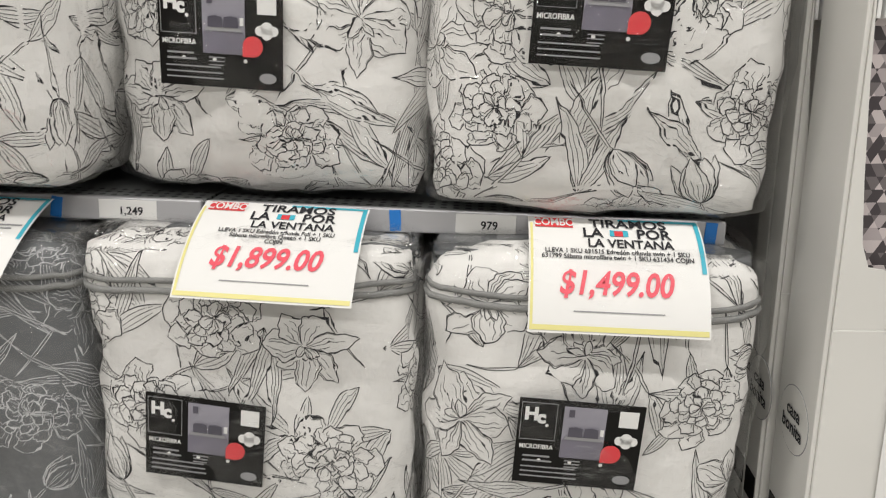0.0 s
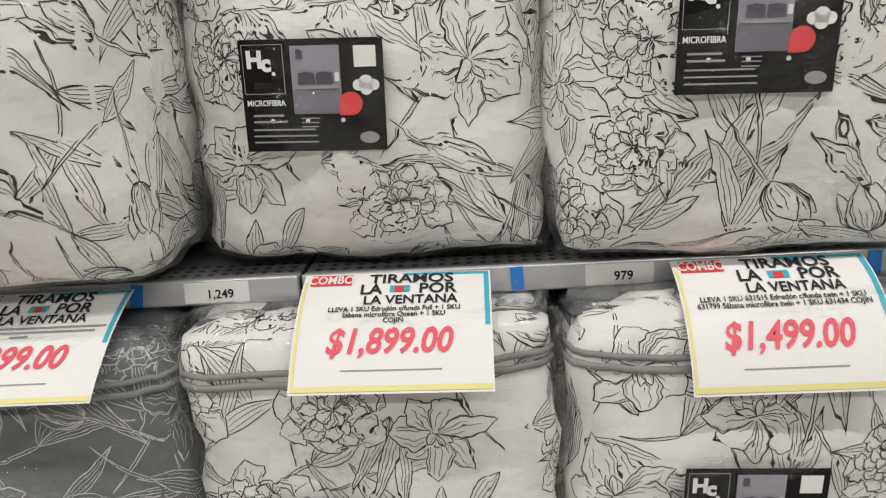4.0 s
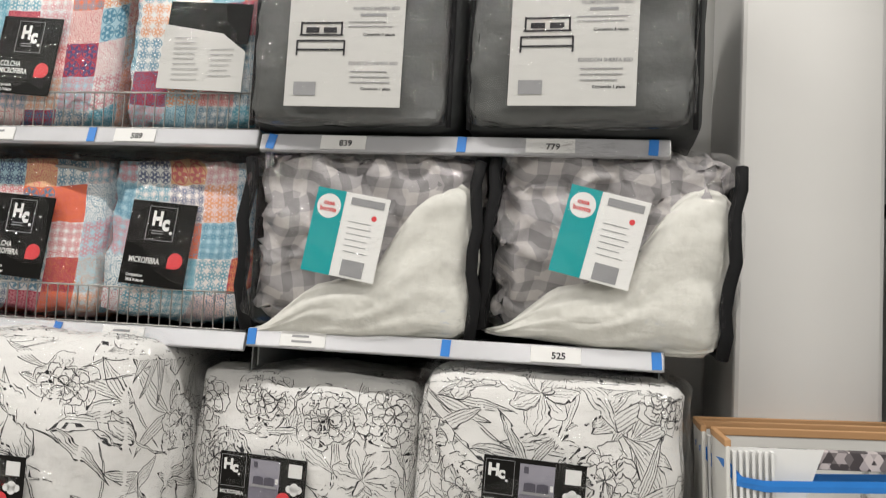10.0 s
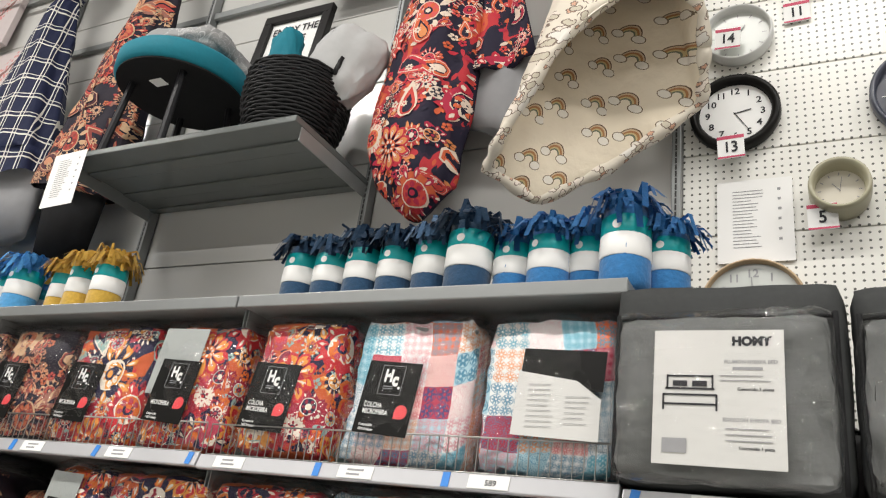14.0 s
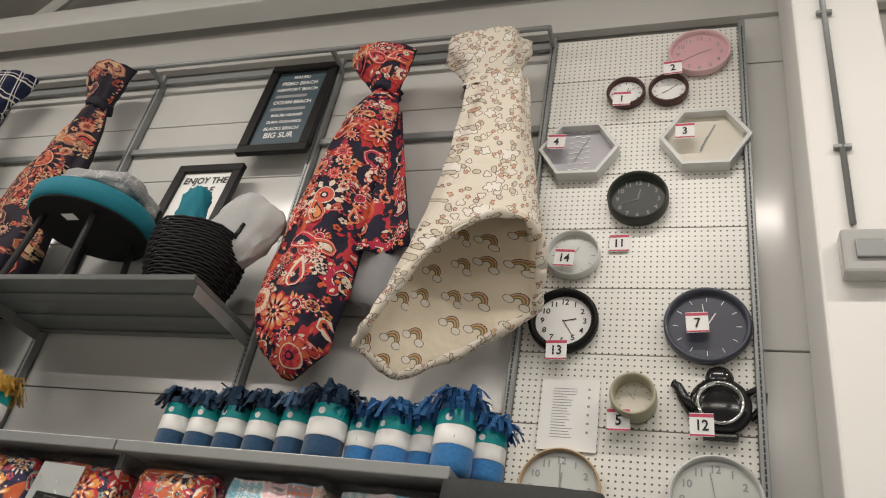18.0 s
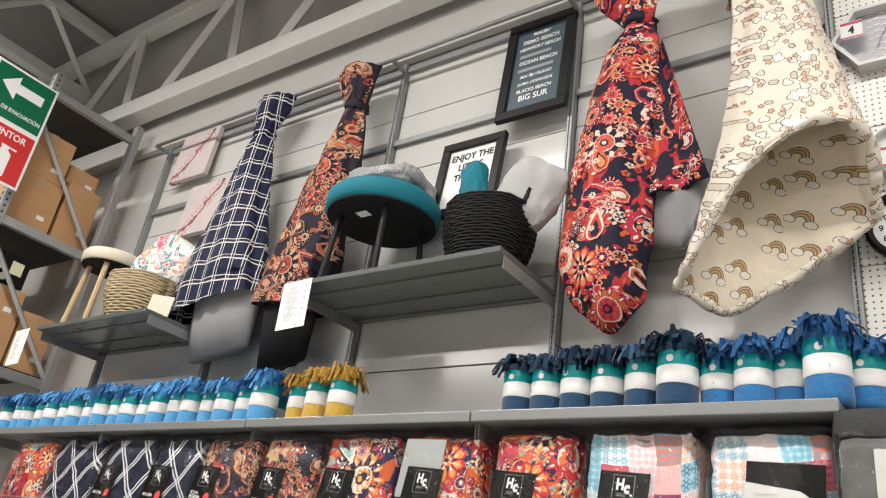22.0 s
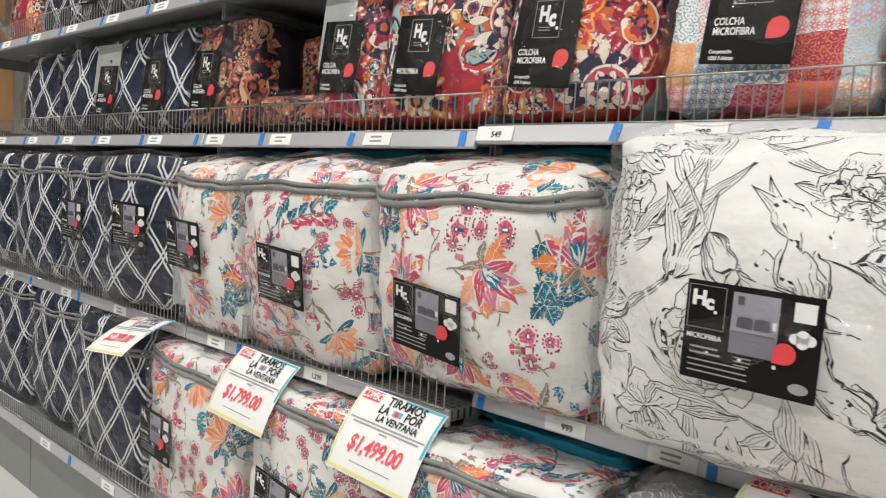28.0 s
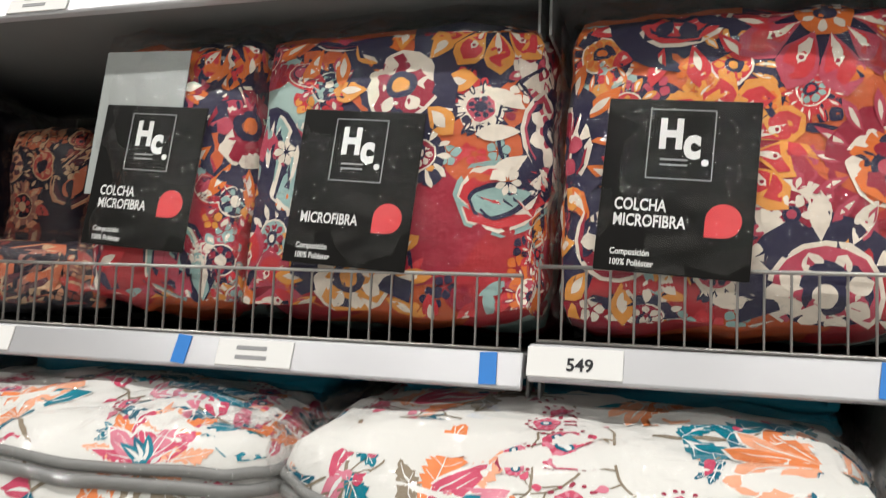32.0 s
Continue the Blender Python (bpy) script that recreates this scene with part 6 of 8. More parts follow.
def sale_sheet(x, z, price, bend, tilt=0.0, y=0.018, offer=()):
    """A landscape sheet that hangs from the rail and bows out over the bag below."""
    w, h = 0.284, 0.215
    s = thing("sale_sheet", x, y, z, 0, "white sale sheet with red price, cyan and yellow border", "price sign", "sale sheets", ry=tilt)

    def at(u, v):
        a = bend[0] + (bend[1] - bend[0]) * v
        run = h * v
        return Vector((u * w, -run * math.sin(radians(a)), -run * math.cos(radians(a))))

    def strip(u0, u1, v0, v1, off, nu=1, nv=8):
        bm = bmesh.new()
        vs = [[bm.verts.new(at(u0 + (u1 - u0) * i / nu, v0 + (v1 - v0) * j / nv) + Vector((0, -off * 0.7, off * 0.7))) for i in range(nu + 1)] for j in range(nv + 1)]
        for j in range(nv):
            for i in range(nu):
                bm.faces.new((vs[j][i], vs[j + 1][i], vs[j + 1][i + 1], vs[j][i + 1]))
        return bm

    sheet = strip(-0.5, 0.5, 0, 1, 0, 6, 12)
    part("paper", sheet, PAPER, s, smooth=True)
    for u0, u1, v0, v1, mat, nm in ((0.03, 0.49, 0.01, 0.04, CYANINK, "cyan_edge"), (0.465, 0.49, 0.01, 0.55, CYANINK, "cyan_edge"), (-0.49, 0.49, 0.95, 0.985, YELLOWINK, "yellow_edge"), (-0.49, -0.475, 0.1, 0.95, YELLOWINK, "yellow_edge")):
        part(nm, strip(u0, u1, v0, v1, 0.0012), mat, s)
    part("red_patch", strip(-0.46, -0.24, 0.02, 0.15, 0.0012), REDINK, s)

    def words(text, size, mat, u, v, squeeze=1.0, align="CENTER", slant=0.0):
        a = bend[0] + (bend[1] - bend[0]) * v
        a2 = a + v * (bend[1] - bend[0])
        p = at(u, v) + Vector((0, -0.0016, 0.0010))
        put("lettering", text_mesh(text, size, mat, align, 0.022, slant), s, Matrix.Translation(p) @ pose(0, 0, 0, 90 - a2) @ Matrix.Diagonal((squeeze, 1, 1, 1)))

    words("COMBO", 0.030, WHITEINK, -0.35, 0.085, 0.62)
    words("TIRAMOS", 0.033, INK, 0.08, 0.085, 0.92)
    words("LA", 0.032, INK, -0.13, 0.205, 0.9)
    words("POR", 0.032, INK, 0.22, 0.205, 0.9)
    words("LA VENTANA", 0.025, INK, 0.08, 0.315, 0.92)
    part("window_mark", strip(-0.03, 0.075, 0.165, 0.235, 0.0014), CYANINK, s)
    part("window_mark", strip(-0.005, 0.045, 0.175, 0.235, 0.0018), REDINK, s)
    for k, line in enumerate(offer):
        words(line, 0.0125, INK, 0.0, 0.395 + 0.05 * k, 0.86)
    for v0, wd in () if offer else ((0.385, 0.45), (0.425, 0.40), (0.465, 0.05)):
        part("small_print", strip(-wd, wd, v0, v0 + 0.018, 0.0012), GREYINK, s)
    words(price, 0.056, PINKINK, -0.01, 0.66, 0.80, slant=0.22)
    part("small_print", strip(-0.25, 0.25, 0.85, 0.858, 0.0012), GREYINK, s)
    return s


sale_sheet(0.713, 0.984, "$1,499.00", (76, 46), offer=("LLEVA 1 SKU 631515 Edredón c/funda twin + 1 SKU", "631799 Sábana microfibra twin + 1 SKU 631434 COJIN"))
sale_sheet(0.158, 0.986, "$1,899.00", (78, 58), tilt=1, offer=("LLEVA 1 SKU Edredón c/funda Full + 1 SKU", "Sábana microfibra Queen + 1 SKU", "COJIN"))
sale_sheet(-0.40, 0.980, "$1,299.00", (75, 62))
sale_sheet(-1.345, 0.944, "$1,499.00", (50, 33), tilt=2, y=-0.062)
sale_sheet(-1.91, 0.944, "$1,799.00", (50, 33), tilt=2, y=-0.062)
sale_sheet(-2.62, 0.944, "$2,299.00", (76, 62), tilt=-6, y=-0.062)

# ---- clock board ----
TAGRED = plain("tag_red", (0.50, 0.04, 0.10), 0.5, 0, 0.05, 30, 0)


def clock(x, z, r, depth, rim, face, label, rimw=0.14, numbers=True, ticks=False, pointers_at=(60, -40), ink=None, y=WALL_Y - 0.02, dome=False, tilt=0.0):
    ink = ink or INK
    c = thing("wall_clock", x, y, z, tilt, label, "wall clock", "wall clocks", rx=90)
    part("rim", lathe([(r * 0.96, 0.0), (r, depth * 0.3), (r, depth * 0.85), (r * 0.97, depth), (r * (1 - rimw * 0.6), depth), (r * (1 - rimw), depth * 0.75), (r * (1 - rimw), depth * 0.4)], 40), rim, c, smooth=True)
    fc = part("face", lathe([(r * (1 - rimw) * 0.999, depth * 0.38), (r * (1 - rimw) * 0.999, depth * 0.42)], 40), face, c)
    ri = r * (1 - rimw)
    zf = depth * 0.42 + 0.0012
    if numbers:
        for k in range(1, 13):
            a = radians(90 - 30 * k)
            put("numeral", text_mesh(str(k), r * 0.24, ink), c, pose(ri * 0.76 * math.cos(a), ri * 0.76 * math.sin(a), zf))
    if ticks:
        tick = mesh_of("hour_mark", box(ri * 0.14, 0.003, 0.0006, 0, (ri * 0.82, 0, 0)), ink)
        for k in range(12):
            put("hour_mark", tick, c, pose(0, 0, zf, 0, 0, 30 * k))
    for ang, ln, wd in ((pointers_at[0], 0.50, 0.035), (pointers_at[1], 0.75, 0.022)):
        part("pointer", box(ri * ln, ri * wd, 0.001, 0, (ri * ln * 0.42, 0, 0)), ink, c, m=pose(0, 0, zf + 0.001, 0, 0, ang))
    return c


def hex_clock(x, z, r, rim, face, label, chevron=False):
    c = thing("hexagon_clock", x, WALL_Y - 0.02, z, 0, label, "wall clock", "wall clocks")
    bm = bmesh.new()
    pts = [(r * math.cos(k * math.pi / 3), r * 0.93 * math.sin(k * math.pi / 3)) for k in range(6)]
    for (ax, az), (bx2, bz2) in zip(pts, pts[1:] + pts[:1]):
        q = []
        for s in (1.0, 0.9):
            for yy in (0.0, -0.06):
                q.append([bm.verts.new((ax * s, yy, az * s)), bm.verts.new((bx2 * s, yy, bz2 * s))])
        o0, o1, i0, i1 = q
        for u, w in ((o0, o1), (o1, i1), (i1, i0), (i0, o0)):
            bm.faces.new((u[0], u[1], w[1], w[0]))
    bmesh.ops.recalc_face_normals(bm, faces=bm.faces)
    part("frame", bm, rim, c)
    part("face", poly([(px * 0.91, pz * 0.91) for px, pz in pts], 0.004), face, c, m=pose(0, -0.018, 0))
    if chevron:
        zz = bmesh.new()
        for k in range(9):
            for s in range(4):
                box(0.022, 0.0008, 0.006, 0, (-0.036 + s * 0.024, 0, -r * 0.7 + k * 0.032 + (0.006 if s % 2 else 0)), zz)
        part("zigzag_print", zz, WHITEINK, c, m=pose(0, -0.020, 0))
    part("pointer", box(0.005, 0.001, r * 0.75, 0, (0, 0, r * 0.15)), GREYINK, c, m=pose(0.0, -0.022, 0, 0, 25, 0))
    part("pointer", box(0.006, 0.001, r * 0.45, 0, (0, 0, r * 0.1)), GREYINK, c, m=pose(0.0, -0.0235, 0, 0, -160, 0))
    return c


def number_tag(x, z, text, y):
    t = thing("number_tag", x, y, z, 0, "white tag with a red border and a printed number", "number tag", "clock number tags", ry=random.Random(x).uniform(-4, 4))
    part("card", plate(0.082, 0.086, 0.002, 0.0006), WHITEINK, t)
    part("top_band", plate(0.082, 0.012, 0.001), TAGRED, t, m=pose(0, -0.0015, 0.034))
    part("bottom_band", plate(0.082, 0.006, 0.001), TAGRED, t, m=pose(0, -0.0015, -0.038))
    put("lettering", text_mesh(text, 0.055, INK), t, pose(0, -0.003, -0.004, 90) @ Matrix.Diagonal((0.85, 1, 1, 1)))


CREAM = plain("cream_face", (0.66, 0.62, 0.53), 0.4, 0, 0.03, 10, 0)
PINK = plain("pink_face", (0.62, 0.36, 0.40), 0.35, 0, 0.03, 10, 0)
PINKRIM = plain("pink_rim", (0.66, 0.44, 0.46), 0.35, 0, 0.03, 10, 0)
BROWNRIM = plain("brown_rim", (0.06, 0.02, 0.018), 0.3, 0, 0.1, 10, 0)
SLATEFACE = plain("slate_face", (0.055, 0.06, 0.085), 0.3, 0, 0.06, 10, 0)
GREENRIM = plain("olive_grey_rim", (0.04, 0.045, 0.038), 0.35, 0, 0.05, 10, 0)
PALEFACE = plain("pale_face", (0.56, 0.58, 0.55), 0.25, 0, 0.04, 8, 0)
WHITERIM = plain("white_rim", (0.62, 0.63, 0.62), 0.3, 0, 0.03, 8, 0)
BEIGE = plain("beige_plastic", (0.36, 0.34, 0.24), 0.35, 0, 0.04, 8, 0)
GLOSSBLACK = plain("gloss_black", (0.012, 0.012, 0.013), 0.15, 0, 0.1, 10, 0)
CHROME = plain("chrome", (0.7, 0.7, 0.7), 0.12, 1.0, 0.03, 10, 0)
WOODRIM = plain("pale_wood_rim", (0.50, 0.36, 0.22), 0.45, 0, 0.12, 20, 0.05)
LILAC = plain("lilac_grey_face", (0.42, 0.41, 0.45), 0.35, 0, 0.04, 8, 0)

clock(0.72, 4.845, 0.145, 0.045, PINKRIM, PINK, "round pink wall clock with grey numerals", 0.10, ink=GREYINK, pointers_at=(20, -150))
clock(0.383, 4.61, 0.092, 0.045, BROWNRIM, WHITEINK, "small dark brown double clock", 0.16, numbers=False, ticks=True, pointers_at=(70, 40))
clock(0.580, 4.613, 0.092, 0.045, BROWNRIM, WHITEINK, "small dark brown double clock", 0.16, numbers=False, ticks=True, pointers_at=(-150, 40))
hex_clock(0.74, 4.285, 0.195, WHITERIM, CREAM, "white hexagonal wall clock")
hex_clock(0.185, 4.25, 0.185, WHITERIM, LILAC, "hexagonal wall clock with lilac face and zigzag print", True)
clock(0.46, 3.965, 0.130, 0.07, GREENRIM, GREENRIM, "dark olive wall clock with raised numerals", 0.12, ink=GREYINK, pointers_at=(80, 200))
clock(0.20, 3.68, 0.115, 0.055, WHITERIM, PALEFACE, "pale grey round wall clock", 0.10, numbers=False, ticks=True, ink=GREYINK, pointers_at=(60, 230))
clock(0.185, 3.365, 0.142, 0.05, BLACK, WHITEINK, "black-rimmed wall clock with white face", 0.20, pointers_at=(12, -58))
clock(0.735, 3.355, 0.16, 0.05, SLATEFACE, SLATEFACE, "dark slate wall clock with white marks", 0.12, numbers=False, ticks=True, ink=WHITEINK, pointers_at=(60, 100))
clock(0.475, 3.035, 0.085, 0.10, BEIGE, CREAM, "deep beige desk-style wall clock", 0.22, pointers_at=(130, 80), numbers=False, ticks=True, ink=GREYINK)
pot = clock(0.775, 3.03, 0.082, 0.07, CHROME, WHITEINK, "black teapot-shaped wall clock with chrome ring", 0.18, pointers_at=(25, -140), numbers=False, ticks=True)
part("teapot_body", lathe([(0.085, 0.0), (0.108, 0.012), (0.108, 0.035), (0.09, 0.045)], 32), GLOSSBLACK, pot, smooth=True)
part("spout", tube([(-0.085, -0.02, 0.02), (-0.125, 0.03, 0.02), (-0.145, 0.075, 0.02), (-0.165, 0.085, 0.02)], [0.03, 0.022, 0.017, 0.016], 8), GLOSSBLACK, pot, smooth=True)
part("handle", tube([(0.085, 0.05, 0.02), (0.125, 0.075, 0.02), (0.15, 0.055, 0.02), (0.145, 0.01, 0.02), (0.10, -0.04, 0.02)], 0.013, 8), GLOSSBLACK, pot, smooth=True)
part("lid", lathe([(0.04, 0.0), (0.05, 0.02), (0.03, 0.035)], 20), GLOSSBLACK, pot, m=pose(0, 0.105, 0.01), smooth=True)
part("foot", box(0.12, 0.02, 0.04, 0.006, (0, -0.112, 0.02)), GLOSSBLACK, pot)
clock(0.225, 2.685, 0.15, 0.04, WOODRIM, PALEFACE, "wood-rimmed wall clock with pale face", 0.07, pointers_at=(85, 92), ink=GREYINK)
clock(0.755, 2.69, 0.158, 0.045, WHITERIM, PALEFACE, "large white-rimmed wall clock", 0.09, ink=GREYINK, pointers_at=(200, 100))
for tx, tz, text, ty in ((0.37, 4.53, "1", 0.53), (0.60, 4.71, "2", 0.53), (0.655, 4.30, "3", 0.52), (0.085, 4.275, "4", 0.52), (0.388, 3.75, "11", 0.59), (0.172, 3.64, "14", 0.53), (0.175, 3.215, "13", 0.535), (0.70, 3.345, "7", 0.53), (0.425, 2.945, "5", 0.54), (0.712, 2.94, "12", 0.53)):
    number_tag(tx, tz, text, ty)


def list_sheet(x, y, z, w, h, label, rz=0.0, ry=0.0, n=18, rx=0.0):
    s = thing("list_sheet", x, y, z, rz, label, "price list", "price lists", rx=rx, ry=ry)
    part("paper", plate(w, h, 0.001), PAPER, s)
    bars(s, GREYINK, -w * 0.08, h * 0.36, w * 0.42, n, h * 0.72 / n, h * 0.008, int(100 * abs(x)), -0.0012, 0.55)
    bars(s, GREYINK, w * 0.33, h * 0.36, w * 0.05, n // 3, h * 0.72 / n * 3, h * 0.03, 7, -0.0012)


list_sheet(0.235, 0.592, 2.975, 0.222, 0.285, "white printed clock price list taped to the board")
list_sheet(-2.345, 0.035, 3.125, 0.19, 0.25, "white printed price list taped to the upper shelf", ry=-3)
list_sheet(-4.97, 0.035, 3.12, 0.17, 0.25, "white printed price list taped to the upper shelf", ry=-3)

# ---- rolled fringed blankets ----


def fleece(name, color):
    gg = Graph(name, 0.9)
    n1 = gg.noise(gg.place(), 90.0, 3.0)["Fac"]
    gg.put("Base Color", gg.mix(n1, tuple(c * 0.75 for c in color), tuple(min(1, c * 1.25) for c in color)))
    gg.put("Sheen Weight", 0.3)
    gg.bump(n1, 0.4, 0.006)
    return gg.mat


def roll_meshes(tag, color, seed):
    rnd = random.Random(seed)
    mat = fleece(tag, color)
    r, h = 0.060, 0.205

    def wob(bm, amp=0.003):
        for v in bm.verts:
            v.co += noise.noise_vector(v.co * 18 + Vector((seed, 0, 0))) * amp
        return bm

    body = mesh_of("body", wob(lathe([(r * 0.80, 0.0), (r * 0.97, 0.012), (r, 0.03), (r * 0.98, 0.10), (r * 0.95, 0.17), (r * 0.92, h)], 20)), mat, True)
    white = mesh_of("white_band", lathe([(r * 1.0, 0.078), (r * 1.02, 0.080), (r * 1.0, 0.133), (r * 0.98, 0.134)], 24), PAPER, True)
    teal = mesh_of("teal_band", lathe([(r * 0.985, 0.134), (r * 1.0, 0.135), (r * 0.975, 0.178), (r * 0.95, 0.179)], 24), TEAL, True)
    fr = bmesh.new()
    for k in range(170):
        a, rr = rnd.uniform(0, 6.28), r * math.sqrt(rnd.uniform(0.05, 1.0))
        out = rnd.uniform(0.2, 1.0) * (1.6 if rr > r * 0.7 else 0.7)
        ln, droop = rnd.uniform(0.032, 0.062), rnd.uniform(0.015, 0.05)
        base = Vector((rr * math.cos(a) * 0.9, rr * math.sin(a) * 0.9, h - 0.025 + rnd.uniform(0, 0.02)))
        d, s = Vector((math.cos(a), math.sin(a), 0)), Vector((-math.sin(a), math.cos(a), 0)) * rnd.uniform(0.0045, 0.009)
        tw = rnd.uniform(-1.0, 1.0)
        pts = [base, base + d * 0.008 * out + Vector((0, 0, ln * 0.75)), base + d * 0.030 * out + s * tw * 2 + Vector((0, 0, ln * (0.95 - (0.55 if rr > r * 0.7 else 0.1) * rnd.random()))), base + d * 0.046 * out + s * tw * 4 + Vector((0, 0, ln * 0.8 - droop * (1.4 if rr > r * 0.7 else 0.2)))]
        prev = None
        for p in pts:
            cur = (fr.verts.new(p - s), fr.verts.new(p + s))
            if prev:
                fr.faces.new((prev[0], prev[1], cur[1], cur[0]))
            prev = cur
    bmesh.ops.solidify(fr, geom=fr.faces[:], thickness=0.0025)
    fringe = mesh_of("fringe", fr, mat)
    seal = mesh_of("seal", lathe([(0.011, 0), (0.011, 0.001)], 14), WHITEINK)
    return body, white, teal, fringe, seal


ROLLS = {"navy": [roll_meshes("navy_fleece", (0.011, 0.055, 0.125), s) for s in (1, 2, 3)], "blue": [roll_meshes("blue_fleece", (0.024, 0.17, 0.42), s) for s in (4, 5, 6)],
         "sky": [roll_meshes("sky_blue_fleece", (0.075, 0.32, 0.62), s) for s in (7, 8, 9)], "yellow": [roll_meshes("mustard_fleece", (0.58, 0.36, 0.05), s) for s in (10, 11, 12)]}
WORDS = {"navy": "rolled navy fleece blanket with fringe and teal paper sleeve", "blue": "rolled bright blue fleece blanket with fringe and teal sleeve", "sky": "rolled light blue fleece blanket with fringe and teal sleeve", "yellow": "rolled mustard fleece blanket with fringe and teal paper sleeve"}


def blanket_roll(color, x, y, seed, s=1.0):
    rnd = random.Random(seed)
    b = thing("blanket_roll", x, y, SHELF_Z[4] + 0.003, rnd.uniform(0, 360), WORDS[color], "rolled blanket", "rolled fleece blankets", rx=0)
    turn = b.matrix_world.to_euler().z
    b.matrix_world = pose(x, y, SHELF_Z[4] + 0.003, 0, 0, math.degrees(turn)) @ Matrix.Diagonal((s, s, s * rnd.uniform(0.94, 1.06), 1))
    for nm, me in zip(("body", "white_band", "teal_band", "fringe"), ROLLS[color][seed % 3]):
        put(nm, me, b)
    put("seal", ROLLS[color][0][4], b, pose(0, 0, 0, 0, 0, -math.degrees(turn) + rnd.uniform(-25, 5)) @ pose(0, -0.0595, 0.152, 90))


for k, rx2 in enumerate((-1.115, -0.995, -0.875, -0.755, -0.63, -0.50)):
    blanket_roll("navy", rx2, 0.15 - 0.02 * (k == 5), 100 + k, 1.0 if k < 5 else 1.15)
for k, (rx2, ry2, s) in enumerate(((-0.375, 0.17, 1.0), (-0.262, 0.15, 1.02), (-0.16, 0.19, 1.0), (-0.045, 0.13, 1.12), (0.05, 0.20, 1.0))):
    blanket_roll("blue", rx2, ry2, 200 + k, s)
for k, (rx2, ry2) in enumerate(((-2.29, 0.17), (-2.15, 0.14), (-2.00, 0.13))):
    blanket_roll("yellow", rx2, ry2, 300 + k, 1.02)
for k in range(19):
    blanket_roll("sky", -2.50 - 0.134 * k, 0.13 + 0.02 * (k % 2), 400 + k, 1.0 + (0.12 if k == 0 else 0))
for k in range(12):
    blanket_roll("sky", -2.42 - 0.20 * k, 0.30 + 0.02 * (k % 2), 500 + k, 1.0)

# ---- knotted covers hanging from the rod ----


DRY_PRINTS = {"loose_red_medallion": (TIE_ART, TIE_INKS), "loose_dark_paisley": (PAISLEY_ART, PAISLEY_DRY)}


def hanging(name, label, sections, mat, folds=5, fold=0.18, seed=0, lining=None, hem=0.0, y=0.40):
    """Cloth gathered in a knot: rows of (height, middle, half width, half depth)."""
    h = thing(name, 0, 0, 0, 0, label, "hanging cover", "knotted covers")
    rnd = random.Random(seed)
    bm = bmesh.new()
    zs = [s[0] for s in sections]
    n, rows, rings = 44, 46, []
    arr = np.array(sections, float)
    for j in range(rows):
        z = zs[0] + (zs[-1] - zs[0]) * j / (rows - 1)
        xc, wx, wy = (float(np.interp(-z, -arr[:, 0], arr[:, c])) for c in (1, 2, 3))
        ring = []
        for k in range(n):
            a = k * 2 * math.pi / n
            f = 1 + fold * (0.6 * math.sin(folds * a + seed + z * 1.2) + 0.4 * math.sin((folds * 2 + 1) * a + 2 * seed - z * 2.0))
            co = Vector((xc + wx * f * math.cos(a), y + wy * f * math.sin(a), z + (hem * math.cos(a) if j > rows - 6 else 0)))
            ring.append(bm.verts.new(co + noise.noise_vector(co * 7) * 0.012))
        rings.append(ring)
    for u, w in zip(rings, rings[1:]):
        for k in range(n):
            bm.faces.new((u[k], w[k], w[(k + 1) % n], u[(k + 1) % n]))
    bm.faces.new(rings[0])
    if mat.name in DRY_PRINTS:
        art, mats = DRY_PRINTS[mat.name]
        bm.normal_update()
        tree = BVHTree.FromBMesh(bm)
        xs = [v.co.x for v in bm.verts]
        print_on(h, art, tree, from_front, mats, (min(xs), max(xs), zs[-1] - 0.2, zs[0]), (min(xs) - 0.02, zs[-1] - 0.05), 0.002, 0.0003)
    part("cover", bm, mat, h, smooth=True)
    if lining:
        lm, lsec = lining
        hb = bmesh.new()
        rr = []
        for z, xc, wx, wy in lsec:
            rr.append([hb.verts.new((xc + wx * math.cos(k * 2 * math.pi / 24), y + 0.02 + wy * math.sin(k * 2 * math.pi / 24) * (1 + 0.2 * math.sin(3 * k)), z + 0.04 * math.cos(k * 0.26))) for k in range(24)])
        for u, w in zip(rr, rr[1:]):
            for k in range(24):
                hb.faces.new((u[k], w[k], w[(k + 1) % 24], u[(k + 1) % 24]))
        hb.faces.new(rr[-1][::-1])
        part("lining", hb, lm, h, smooth=True)
    sec = sections[2]
    band = puffy(sec[2] * 2.2, sec[3] * 2.4, 0.085, 0.035, 0.014, 0.010, seed, 7)
    bmesh.ops.transform(band, verts=band.verts, matrix=pose(sec[1], y, sec[0] - 0.045, 6, 9, 0))
    part("knot", band, mat, h, smooth=True)
    return h


GREYLINING = plain("grey_lining", (0.25, 0.25, 0.26), 0.8, 0, 0.08, 20, 0.1)
hanging("hanging_cover", "navy windowpane-check cover knotted over the rod", [(4.93, -3.43, 0.16, 0.09), (4.84, -3.44, 0.14, 0.09), (4.66, -3.47, 0.06, 0.05), (4.55, -3.47, 0.10, 0.08), (4.3, -3.47, 0.15, 0.10), (3.9, -3.47, 0.25, 0.13), (3.55, -3.47, 0.36, 0.15), (3.38, -3.46, 0.39, 0.13)], TIE_CHECK, 4, 0.13, 1, (GREYLINING, [(3.6, -3.42, 0.28, 0.08), (3.3, -3.38, 0.28, 0.08), (3.08, -3.34, 0.24, 0.06)]), 0.06)
